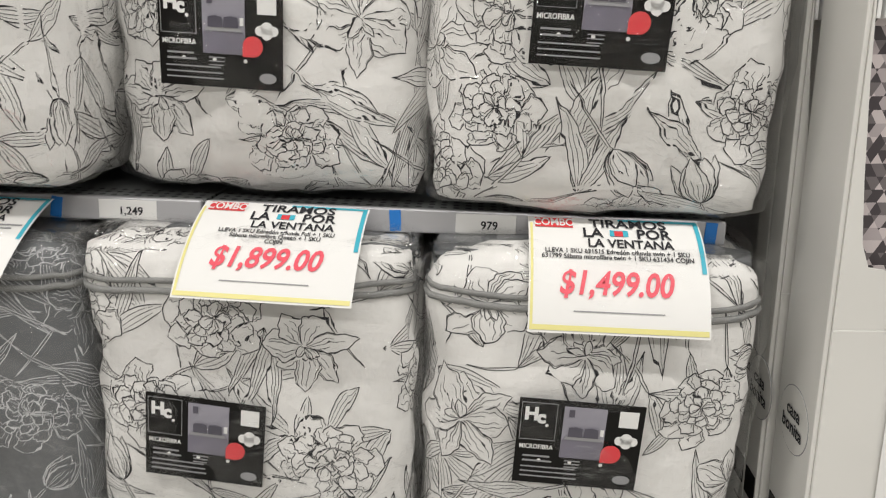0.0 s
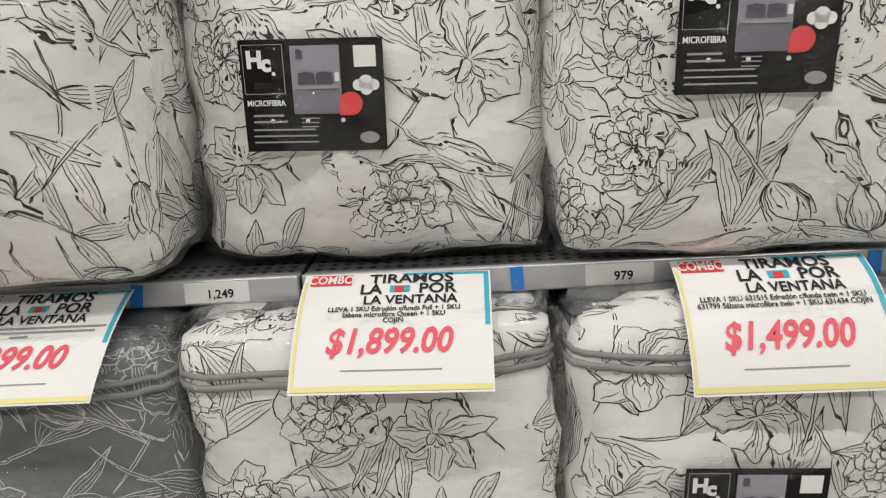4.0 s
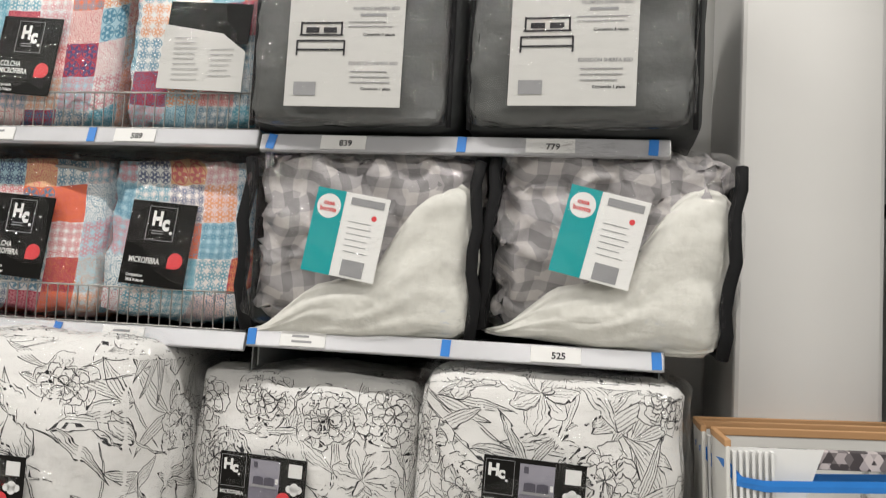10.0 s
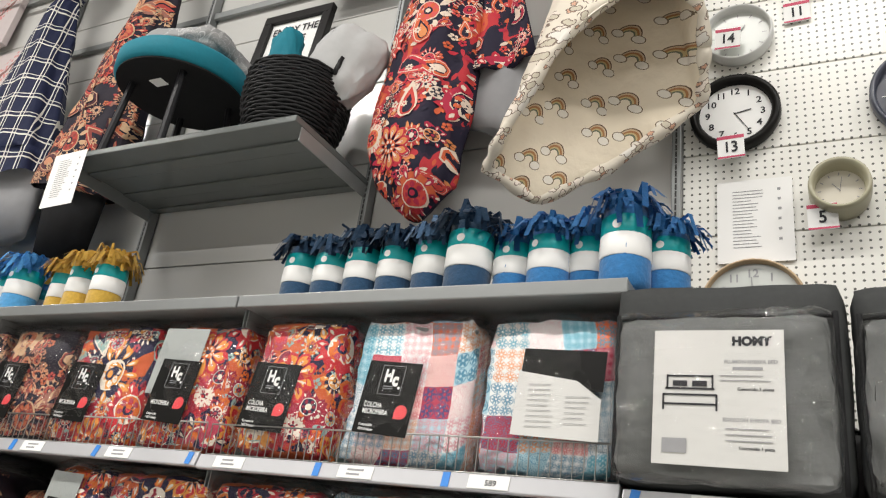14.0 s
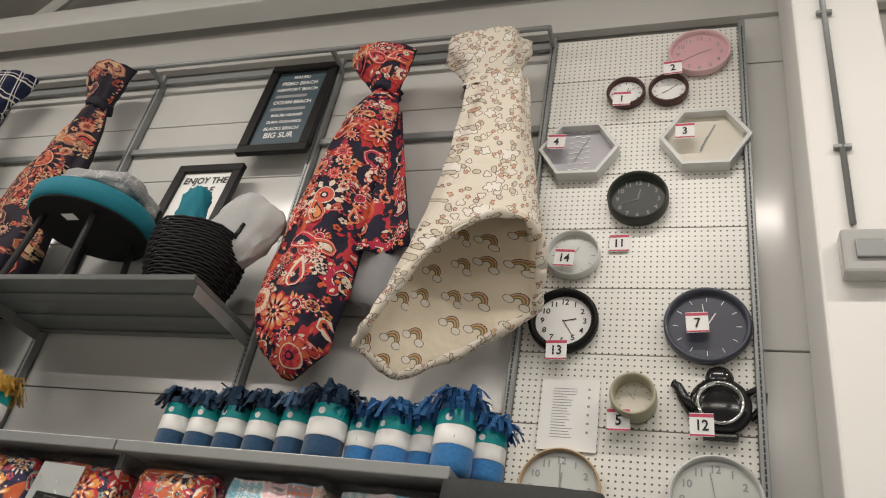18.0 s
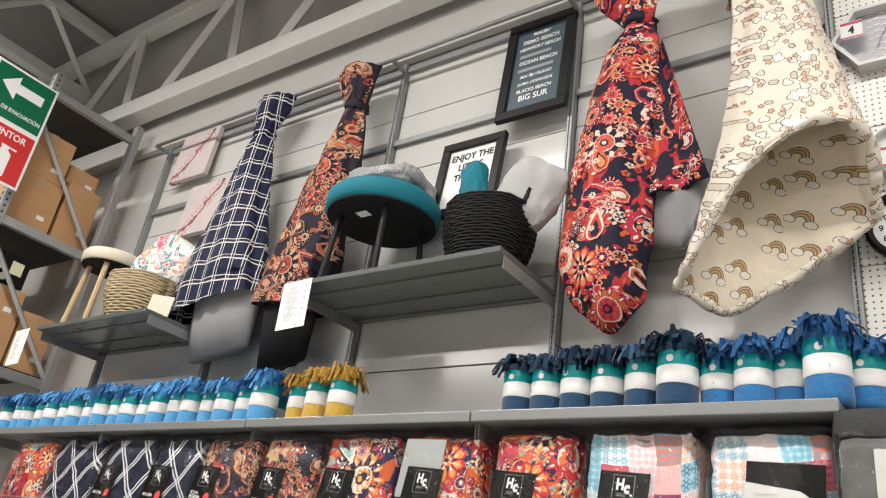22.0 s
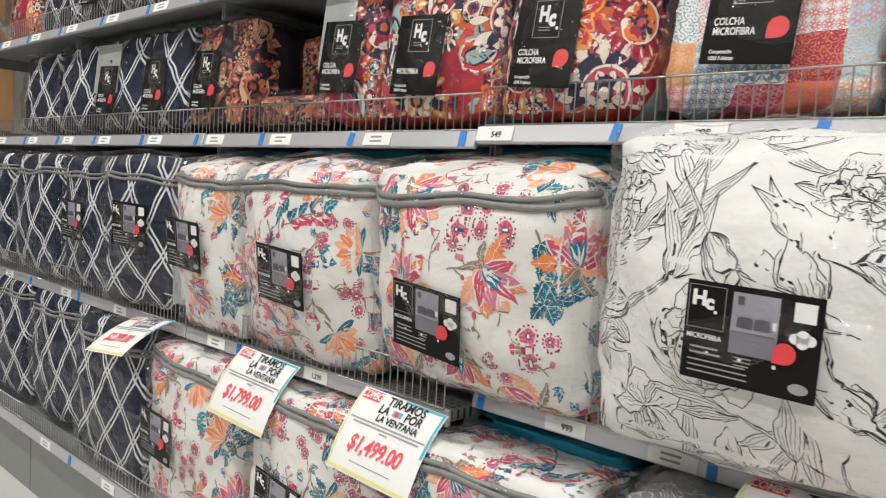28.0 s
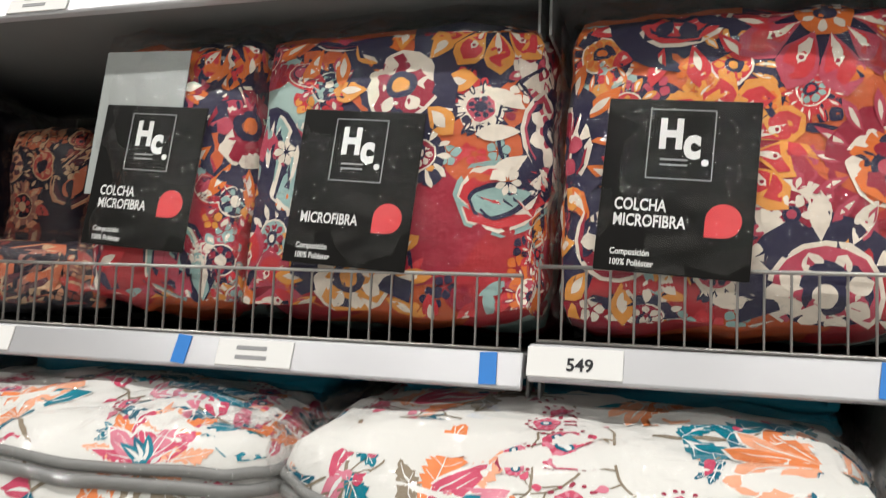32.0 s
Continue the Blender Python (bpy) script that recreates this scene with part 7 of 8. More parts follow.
hanging("hanging_cover", "dark paisley cover knotted over the rod", [(4.92, -2.66, 0.15, 0.09), (4.82, -2.66, 0.13, 0.09), (4.61, -2.62, 0.055, 0.05), (4.48, -2.63, 0.10, 0.08), (4.2, -2.67, 0.16, 0.10), (3.85, -2.73, 0.21, 0.11), (3.5, -2.78, 0.26, 0.12), (3.30, -2.82, 0.27, 0.11)], TIE_PAISLEY, 4, 0.14, 2, (BLACKCLOTH, [(3.6, -2.80, 0.18, 0.07), (3.3, -2.80, 0.20, 0.08), (2.98, -2.78, 0.17, 0.06)]), -0.05)
tc = hanging("hanging_cover", "red and navy medallion cover knotted over the rod", [(4.84, -0.86, 0.17, 0.09), (4.75, -0.85, 0.16, 0.10), (4.55, -0.79, 0.06, 0.05), (4.42, -0.81, 0.12, 0.09), (4.15, -0.86, 0.155, 0.11), (3.7, -0.90, 0.185, 0.12), (3.3, -0.92, 0.19, 0.12), (3.12, -0.90, 0.155, 0.09), (3.04, -0.88, 0.08, 0.06), (2.99, -0.87, 0.03, 0.03)], TIE_MEDLEY, 4, 0.10, 3, None, 0.0)
tail = bmesh.new()
rows2 = []
for j in range(12):
    z = 4.40 - j * 0.074
    w = 0.05 + 0.013 * j
    rows2.append([tail.verts.new((-0.72 + 0.009 * j + w * (i / 6 - 0.5) * 2 * 0.8, 0.42 + 0.03 * math.sin(i * 1.6 + j * 0.2), z + 0.03 * (i / 6))) for i in range(7)])
for u, w in zip(rows2, rows2[1:]):
    for i in range(6):
        tail.faces.new((u[i], w[i], w[i + 1], u[i + 1]))
bmesh.ops.recalc_face_normals(tail, faces=tail.faces)
tail_tree = BVHTree.FromBMesh(tail)
print_on(tc, TIE_ART, tail_tree, lambda tr, u, v: (lambda hh: None if hh[0] is None else (hh[0], Vector((0, -1, 0))))(tr.ray_cast(Vector((u, -1, v)), Vector((0, 1, 0)))), TIE_INKS, (-1.0, -0.3, 3.4, 4.6), (-1.05, 3.1), 0.012, 0.0003)
bmesh.ops.solidify(tail, geom=tail.faces[:], thickness=0.01)
part("tail", tail, TIE_MEDLEY, tc, smooth=True)
lin = puffy(0.24, 0.05, 0.42, 0.02, 0.015, 0.012, 5, 6)
part("lining", lin, GREYLINING, tc, m=pose(-0.70, 0.47, 3.36, 0, 18, 0), smooth=True)

# the cream cover hangs open like a horn
horn = thing("hanging_cover", 0, 0, 0, 0, "cream animal-print quilt knotted over the rod, open below", "hanging cover", "knotted covers")


RIM = ((0, 0.125, 0.33, 3.46), (45, 0.10, 0.45, 3.33), (90, -0.20, 0.47, 3.14), (135, -0.42, 0.40, 3.00), (180, -0.565, 0.30, 3.09), (222, -0.49, 0.21, 3.14), (247, -0.33, 0.17, 3.40), (270, -0.19, 0.155, 3.54), (292, -0.036, 0.155, 3.605), (316, 0.08, 0.18, 3.60), (340, 0.132, 0.25, 3.54), (360, 0.125, 0.33, 3.46))


def horn_mesh(shrink, fold):
    """Padded cloth from the knot out to its slanting open rim; quilted rolls run round it above the lip."""
    bm = bmesh.new()
    n, rows, rings = 72, 60, []
    arr = np.array(RIM)
    turns = np.arange(n) * 360 / n
    rim = np.stack([np.interp(turns, arr[:, 0], arr[:, c]) for c in (1, 2, 3)], 1)
    rim = sum(np.roll(rim, k, 0) for k in (-2, -1, 0, 1, 2)) / 5
    for j in range(rows):
        v = j / (rows - 1)
        ring = []
        for k in range(n):
            a = math.radians(turns[k])
            out = Vector((math.cos(a), math.sin(a) * 0.7, 0))
            neck = Vector((-0.215 + 0.145 * math.cos(a), 0.39 + 0.075 * math.sin(a), 4.58))
            p = neck.lerp(Vector(rim[k]), v)
            p.x += 0.10 * math.sin(math.pi * v) * max(0.0, -math.cos(a)) * (1 - 0.4 * v)
            pleat = (1 - v) * 0.016 * math.sin(7 * a + 4 * v)
            roll_up = fold * 0.014 * max(0.0, v - 0.25) * abs(math.sin(v * 17 + 0.8 * math.sin(a * 2) + 0.5))
            edge = min(1.0, (1 - v) * 14)
            p += out * (pleat + roll_up - shrink * edge ** 0.5)
            ring.append(bm.verts.new(p + noise.noise_vector(p * 7) * 0.012 + noise.noise_vector(p * 22) * 0.004))
        rings.append(ring)
    for u, w in zip(rings, rings[1:]):
        for k in range(n):
            bm.faces.new((u[k], w[k], w[(k + 1) % n], u[(k + 1) % n]))
    return bm


part("outside", horn_mesh(0.0, 1.0), TIE_CREAM, horn, smooth=True)
part("inside", horn_mesh(0.035, 0.3), TIE_RAINBOW, horn, smooth=True)
rim_turns = np.arange(0, 361, 6)
rim_line = [np.interp(rim_turns, np.array(RIM)[:, 0], np.array(RIM)[:, c]) for c in (1, 2, 3)]
part("padded_lip", tube([(x, y + 0.006, z + 0.012) for x, y, z in zip(*rim_line)], [0.020 + 0.005 * math.sin(k * 1.3) for k in range(len(rim_turns))], 10), TIE_CREAM, horn, smooth=True)
top = bmesh.new()
rings = []
for z, xc, wx, wy in ((4.87, -0.29, 0.12, 0.06), (4.84, -0.29, 0.205, 0.10), (4.75, -0.285, 0.21, 0.11), (4.66, -0.26, 0.155, 0.085), (4.58, -0.24, 0.125, 0.068), (4.50, -0.235, 0.145, 0.078)):
    rings.append([top.verts.new(Vector((xc + wx * math.cos(k * 0.2244) * (1 + 0.1 * math.sin(k * 1.6)), 0.39 + wy * math.sin(k * 0.2244) * (1 + 0.12 * math.sin(k * 1.1)), z + 0.015 * math.sin(k * 0.9)))) for k in range(28)])
for u, w in zip(rings, rings[1:]):
    for k in range(28):
        top.faces.new((u[k], w[k], w[(k + 1) % 28], u[(k + 1) % 28]))
top.faces.new(rings[0])
part("knot", top, TIE_CREAM, horn, smooth=True)

# ---- upper display shelves ----
UP = 3.278
TEALCLOTH = plain("teal_cloth", (0.0, 0.16, 0.22), 0.8, 0, 0.08, 60, 0.2)
CUSHION = film_cloth("grey_leaf_cushion", line_flowers((0.30, 0.30, 0.30), (0.55, 0.55, 0.55)), film=0)
BLACKMETAL = plain("black_metal", (0.02, 0.02, 0.022), 0.4, 0.3, 0.1, 10, 0)
WOODLEG = plain("pale_wood", (0.50, 0.36, 0.20), 0.5, 0, 0.15, 25, 0.08)
CREAMPAD = plain("cream_pad", (0.68, 0.62, 0.50), 0.6, 0, 0.04, 20, 0.1)


def stool(x, y, r, seat_z, side, under, legs, label, splay=0.06, leg_r=0.014, thick=0.11):
    s = thing("stool", x, y, UP, 0, label, "stool", "round stools")
    part("seat", lathe([(r * 0.93, seat_z), (r, seat_z + 0.015), (r * 1.01, seat_z + thick * 0.8), (r * 0.95, seat_z + thick), (r * 0.2, seat_z + thick + 0.012)], 40), side, s, smooth=True)
    part("underside", lathe([(r * 0.95, seat_z - 0.006), (r * 0.95, seat_z + 0.002)], 40), under, s)
    for k in range(4):
        a = radians(45 + 90 * k)
        part("leg", rod(((r * 0.72 + splay) * math.cos(a), (r * 0.72 + splay) * math.sin(a), 0), (r * 0.70 * math.cos(a), r * 0.70 * math.sin(a), seat_z), leg_r, 8), legs, s)
    return s


st = stool(-2.12, 0.29, 0.30, 0.385, TEALCLOTH, BLACKCLOTH, BLACKMETAL, "teal upholstered round stool with black underside and legs", 0.03, 0.016)
part("maker_tag", box(0.07, 0.05, 0.002, 0, (-0.02, -0.12, 0.377)), PAPER, st)
cush = thing("cushion", -2.10, 0.30, UP + 0.50, 12, "grey leaf-print cushion lying on the stool", "cushion")
part("body", puffy(0.40, 0.34, 0.13, 0.06, 0.03, 0.012, 81, 8), CUSHION, cush, smooth=True)
stool(-4.62, 0.30, 0.215, 0.48, CREAMPAD, BLACKCLOTH, WOODLEG, "cream padded round stool with pale wooden legs", 0.04, 0.02, 0.09)


def basket(x, y, r, h, mat, label, handles=False, rows=16):
    b = thing("basket", x, y, UP, 0, label, "basket", "baskets")
    prof = lambda t: r * (0.80 + 0.25 * math.sin(min(1.0, t * 1.15) * 1.9))
    part("core", lathe([(prof(0) * 0.93, 0.0), (prof(0.3) * 0.95, h * 0.3), (prof(0.7) * 0.95, h * 0.7), (prof(1) * 0.95, h), (prof(1) * 0.85, h), (prof(0.5) * 0.8, h * 0.4)], 28), mat, b, smooth=True)
    for k in range(rows):
        t = (k + 0.5) / rows
        rr = prof(t)
        part("strand", tube([(rr * math.cos(a * 0.2094) * (1 + 0.015 * (-1) ** (a + k)), rr * math.sin(a * 0.2094) * (1 + 0.015 * (-1) ** (a + k)), t * h + 0.003 * math.sin(a)) for a in range(31)], h / rows * 0.46, 5), mat, b, smooth=True)
    if handles:
        for sx in (-1, 1):
            part("handle", tube([(sx * r * 1.03, -0.06, h - 0.03), (sx * r * 1.10, -0.05, h + 0.05), (sx * r * 1.12, 0, h + 0.075), (sx * r * 1.10, 0.05, h + 0.05), (sx * r * 1.03, 0.06, h - 0.03)], 0.013, 7), mat, b, smooth=True)
    return b


WICKER = plain("natural_wicker", (0.46, 0.36, 0.22), 0.65, 0, 0.2, 70, 0.25)
BLACKROPE = plain("black_rope", (0.014, 0.014, 0.015), 0.55, 0, 0.15, 80, 0.3)
basket(-1.43, 0.28, 0.20, 0.30, BLACKROPE, "black woven rope basket with loop handles", True, 22)
basket(-4.08, 0.28, 0.225, 0.30, WICKER, "round natural wicker basket", False, 17)
gp = thing("cushion", -1.33, 0.27, UP + 0.21, 20, "light grey cushion stuffed upright in the black basket", "cushion", ry=28)
part("body", puffy(0.25, 0.12, 0.32, 0.04, 0.035, 0.012, 83, 8), plain("grey_cushion", (0.42, 0.42, 0.42), 0.8, 0, 0.06, 40, 0.15), gp, smooth=True)
tp = thing("cushion", -1.52, 0.27, UP + 0.22, -20, "teal cushion corner rising out of the black basket", "cushion", ry=-8)
part("body", puffy(0.12, 0.10, 0.36, 0.035, 0.02, 0.01, 84, 7), TEALCLOTH, tp, smooth=True)
bp = thing("cushion", -4.10, 0.28, UP + 0.22, 30, "white cushion with pink and blue flowers in the wicker basket", "cushion", ry=35)
part("body", puffy(0.40, 0.14, 0.40, 0.05, 0.05, 0.012, 85, 8), BLOSSOM, bp, smooth=True)
wp = thing("wedge_board", -3.77, 0.22, UP, 40, "small cream board leaning at the shelf end", "board", rx=-12)
part("board", box(0.14, 0.015, 0.16, 0.004, (0, 0, 0.08)), CREAMPAD, wp)

CHALK = plain("slate_print", (0.05, 0.08, 0.10), 0.4, 0, 0.12, 12, 0)
FRAMEBLACK = plain("black_frame", (0.014, 0.013, 0.013), 0.35, 0, 0.15, 15, 0.05)


def picture(x, y, z, w, h, inner, border, label, ry=0.0, rx=-4.0):
    p = thing("framed_print", x, y, z, 0, label, "framed print", "framed prints", rx=rx, ry=ry)
    part("print", plate(w - border, h - border, 0.01), inner, p)
    for sx, sz, ax, az in ((w, border, 0, h / 2 - border / 2), (w, border, 0, -h / 2 + border / 2), (border, h - 2 * border, w / 2 - border / 2, 0), (border, h - 2 * border, -w / 2 + border / 2, 0)):
        part("frame_side", box(sx, 0.035, sz, 0.004, (ax, -0.006, az)), FRAMEBLACK, p)
    return p


pc = picture(-1.43, 0.54, 4.64, 0.42, 0.70, CHALK, 0.055, "dark slate print of beach names in a black frame")
for k, (line, sz) in enumerate((("MALIBU", 0.034), ("PISMO BEACH", 0.040), ("NEWPORT BEACH", 0.034), (None, 0), ("OCEAN BEACH", 0.038), (None, 0), ("MALIBU ISLAND", 0.030), ("ZUMA OCEANSIDE", 0.028), ("BLACKS BEACH", 0.034), ("BIG SUR", 0.055))):
    zz = 0.25 - k * 0.052
    if line:
        lettering(line, sz, WHITEINK, pc, 0.0, zz, -0.0075, squeeze=0.9)
    else:
        bars(pc, GREYINK, 0, zz, 0.24, 1, 0.02, 0.022, k, -0.0065)
pe = picture(-1.76, 0.50, 3.98, 0.40, 0.50, PAPER, 0.05, "white motto print in a black frame behind the basket", rx=-6)
lettering("ENJOY THE", 0.062, INK, pe, 0.0, 0.14, -0.0075, squeeze=0.85)
lettering("LITTLE", 0.062, INK, pe, 0.0, 0.07, -0.0075, squeeze=0.85)
lettering("THINGS", 0.062, INK, pe, 0.0, 0.0, -0.0075, squeeze=0.85)


def canvas(x, z, s, label, seed):
    gg = Graph("blossom_canvas", 0.7)
    q = gg.place()
    x1, y1, z1 = gg.split(q)
    n1 = gg.noise(q, 6.0, 4.0)["Fac"]
    branch = gg.band(gg.m("ADD", gg.m("SUBTRACT", z1, gg.m("MULTIPLY", x1, 1.3)), gg.m("MULTIPLY", gg.m("SUBTRACT", gg.noise(q, 7.0, 3.0)["Fac"], 0.5), 0.35)), 0.022)
    dots = gg.both(gg.m("LESS_THAN", gg.voronoi(gg.xyz(x1, z1), 30.0)["Distance"], 0.30), gg.band(gg.m("SUBTRACT", z1, gg.m("MULTIPLY", x1, 1.3)), 0.10))
    cc = gg.mix(n1, (0.50, 0.42, 0.42), (0.62, 0.56, 0.55))
    cc = gg.mix(dots, cc, (0.60, 0.25, 0.24))
    gg.put("Base Color", gg.mix(branch, cc, (0.22, 0.10, 0.09)))
    c = thing("canvas_print", x, 0.55, z, 0, label, "canvas print", "canvas prints", rx=-3)
    part("canvas", box(s, 0.04, s, 0.004), gg.mat, c)


canvas(-4.46, 4.83, 0.44, "square canvas of a pink blossom branch on the wall", 1)
canvas(-4.14, 4.30, 0.44, "square canvas of a pink blossom branch on the wall", 2)

# ---- pallet rack with cartons beyond the shelving ----
CARTON = plain("brown_carton", (0.50, 0.28, 0.13), 0.7, 0, 0.10, 5.0, 0.08)
CARTONTAPE = plain("carton_tape", (0.46, 0.30, 0.17), 0.3, 0, 0.06, 10, 0)
RACKSTEEL = plain("galvanised_rack", (0.36, 0.36, 0.36), 0.4, 0.5, 0.1, 12, 0.03)
rack = thing("pallet_rack", -5.42, 0, 0, 0, "tall galvanised storage rack at the end of the shelving", "storage rack")
for py in (-0.25, 0.52):
    post = part("post", box(0.07, 0.06, 5.35, 0.004, (0, py, 2.675)), RACKSTEEL, rack)
    part("post", box(0.07, 0.06, 5.35, 0.004, (-2.6, py, 2.675)), RACKSTEEL, rack)
holes = bmesh.new()
for k in range(50):
    box(0.002, 0.014, 0.02, 0, (0.0365, -0.25, 2.9 + k * 0.05), holes)
    box(0.014, 0.002, 0.02, 0, (0.0, -0.2815, 2.9 + k * 0.05), holes)
tagged(part("post_holes", holes, DARKGREY, rack), kind="stuff")
for za, zb, ya, yb in ((4.95, 4.05, -0.25, 0.52), (3.05, 3.95, 0.52, -0.25), (2.95, 2.05, -0.25, 0.52), (1.1, 2.0, 0.52, -0.25)):
    part("brace", rod((0.0, ya, za), (0.0, yb, zb), 0.02, 4), RACKSTEEL, rack)
for lz in (0.3, 1.6, 3.02, 4.06, 5.2):
    part("side_beam", box(0.05, 0.74, 0.07, 0.004, (0.0, 0.135, lz)), RACKSTEEL, rack)
    part("beam", box(2.55, 0.05, 0.10, 0.004, (-1.3, -0.25, lz)), RACKSTEEL, rack)
    part("deck", box(2.5, 0.72, 0.02, 0, (-1.3, 0.135, lz + 0.05)), DARKGREY, rack)


def carton(x, y, z, w, d, h, rz=0.0, seed=0):
    c = thing("carton", x, y, z, rz, "taped brown corrugated carton on the storage rack", "carton", "brown cartons")
    part("body", box(w, d, h, 0.006, (0, 0, h / 2)), CARTON, c)
    part("tape", box(w * 1.003, 0.05, 0.002, 0, (0, 0, h + 0.001)), CARTONTAPE, c)
    part("tape", box(0.002, 0.05, 0.10, 0, (w / 2 + 0.001, 0, h - 0.05)), CARTONTAPE, c)
    part("sticker", box(0.002, 0.06, 0.035, 0, (w / 2 + 0.001, d * 0.25, h * 0.25)), PAPER, c)


for k, (cx, cy, cz, w, d, h) in enumerate(((-5.72, -0.03, 4.125, 0.42, 0.38, 0.42), (-5.72, -0.05, 4.545, 0.42, 0.36, 0.38), (-5.75, 0.33, 4.125, 0.45, 0.28, 0.52), (-5.76, 0.30, 4.645, 0.36, 0.26, 0.16), (-6.3, 0.0, 4.125, 0.5, 0.4, 0.75), (-6.3, 0.38, 4.125, 0.5, 0.3, 0.6),
    (-5.72, 0.0, 3.085, 0.42, 0.40, 0.34), (-5.73, 0.36, 3.085, 0.42, 0.26, 0.44), (-5.72, 0.02, 3.425, 0.40, 0.36, 0.22), (-6.3, 0.1, 3.085, 0.5, 0.5, 0.6), (-5.74, 0.10, 1.665, 0.44, 0.6, 0.6), (-5.74, 0.10, 2.27, 0.40, 0.5, 0.5))):
    carton(cx, cy, cz, w, d, h, random.Random(k).uniform(-2, 2), k)
bb = thing("black_carton", -5.70, -0.02, 3.65, 0, "black printed carton with white cloud marks", "carton")
part("body", box(0.36, 0.34, 0.24, 0.005, (0, 0, 0.12)), BLACK, bb)
part("note", box(0.002, 0.09, 0.10, 0, (0.182, 0.08, 0.14)), plain("yellow_note", (0.70, 0.66, 0.45), 0.6, 0, 0.03, 10, 0), bb)
for k in range(3):
    part("cloud_mark", lathe([(0.028, 0), (0.028, 0.002)], 14), WHITEINK, bb, m=pose(0.181, -0.10 + 0.05 * k, 0.05 + 0.07 * (k % 2), 0, 90, 0))

GREENSIGN = plain("green_sign", (0.0, 0.12, 0.055), 0.35, 0, 0.04, 8, 0)
REDSIGN = plain("red_sign", (0.55, 0.03, 0.03), 0.35, 0, 0.04, 8, 0)
sign = thing("safety_sign", -5.30, -0.485, 4.70, 90, "white safety sign with green route arrow and red extinguisher panel", "safety sign")
part("backing", plate(0.48, 0.90, 0.008, 0.002), WHITEINK, sign)
for bz in (-0.3, 0.3):
    part("bracket", box(0.05, 0.084, 0.03, 0.002, (0.21, 0.046, bz)), RACKSTEEL, sign)
part("green_panel", plate(0.44, 0.41, 0.002, 0.002), GREENSIGN, sign, m=pose(0, -0.006, 0.225))
part("red_panel", plate(0.44, 0.41, 0.002, 0.002), REDSIGN, sign, m=pose(0, -0.006, -0.225))
part("arrow", poly([(-0.16, 0.0), (-0.04, 0.10), (-0.04, 0.04), (0.16, 0.04), (0.16, -0.04), (-0.04, -0.04), (-0.04, -0.10)]), WHITEINK, sign, m=pose(0, -0.0085, 0.29))
lettering("RUTA DE EVACUACIÓN", 0.045, WHITEINK, sign, 0, 0.10, -0.009, squeeze=0.85)
lettering("EXTINTOR", 0.075, WHITEINK, sign, 0, -0.08, -0.009, squeeze=0.9)
part("extinguisher_mark", poly([(-0.055, -0.15), (0.055, -0.15), (0.055, 0.03), (0.025, 0.055), (0.025, 0.075), (0.08, 0.07), (0.08, 0.085), (-0.035, 0.09), (-0.025, 0.055), (-0.055, 0.03)]), WHITEINK, sign, m=pose(0.05, -0.0085, -0.25))

# ---- carton of mirrors beside the shelving ----
g = Graph("white_carton", 0.45)
g.put("Base Color", g.mix(g.noise(g.place(), 3.0, 3.0)["Fac"], (0.66, 0.65, 0.62), (0.76, 0.75, 0.72)))
g.bump(g.noise(g.place(), 25.0, 2.0)["Fac"], 0.05, 0.004)
WHITECARTON = g.mat
g = Graph("triangle_print", 0.5)
x1, y1, z1 = g.split(g.place())
a1 = g.m("FLOOR", g.m("MULTIPLY", g.m("ADD", x1, g.m("MULTIPLY", z1, 0.577)), 58.0))
a2 = g.m("FLOOR", g.m("MULTIPLY", g.m("SUBTRACT", x1, g.m("MULTIPLY", z1, 0.577)), 58.0))
a3 = g.m("FLOOR", g.m("MULTIPLY", z1, 50.0))
wn = g.node("TexWhiteNoise", noise_dimensions="3D")
g.plug(wn.inputs["Vector"], g.xyz(a1, a2, a3))
g.put("Base Color", g.ramp(wn.outputs["Value"], [(0, (0.06, 0.05, 0.055)), (0.35, (0.16, 0.14, 0.145)), (0.62, (0.42, 0.37, 0.38)), (0.82, (0.58, 0.52, 0.52))]))
TRIANGLES = g.mat
g = Graph("mirror_glass", 0.015, 1.0)
g.put("Base Color", (0.86, 0.87, 0.86))
MIRROR = g.mat
MAROON = plain("maroon_edge", (0.05, 0.015, 0.012), 0.5, 0, 0.1, 10, 0)


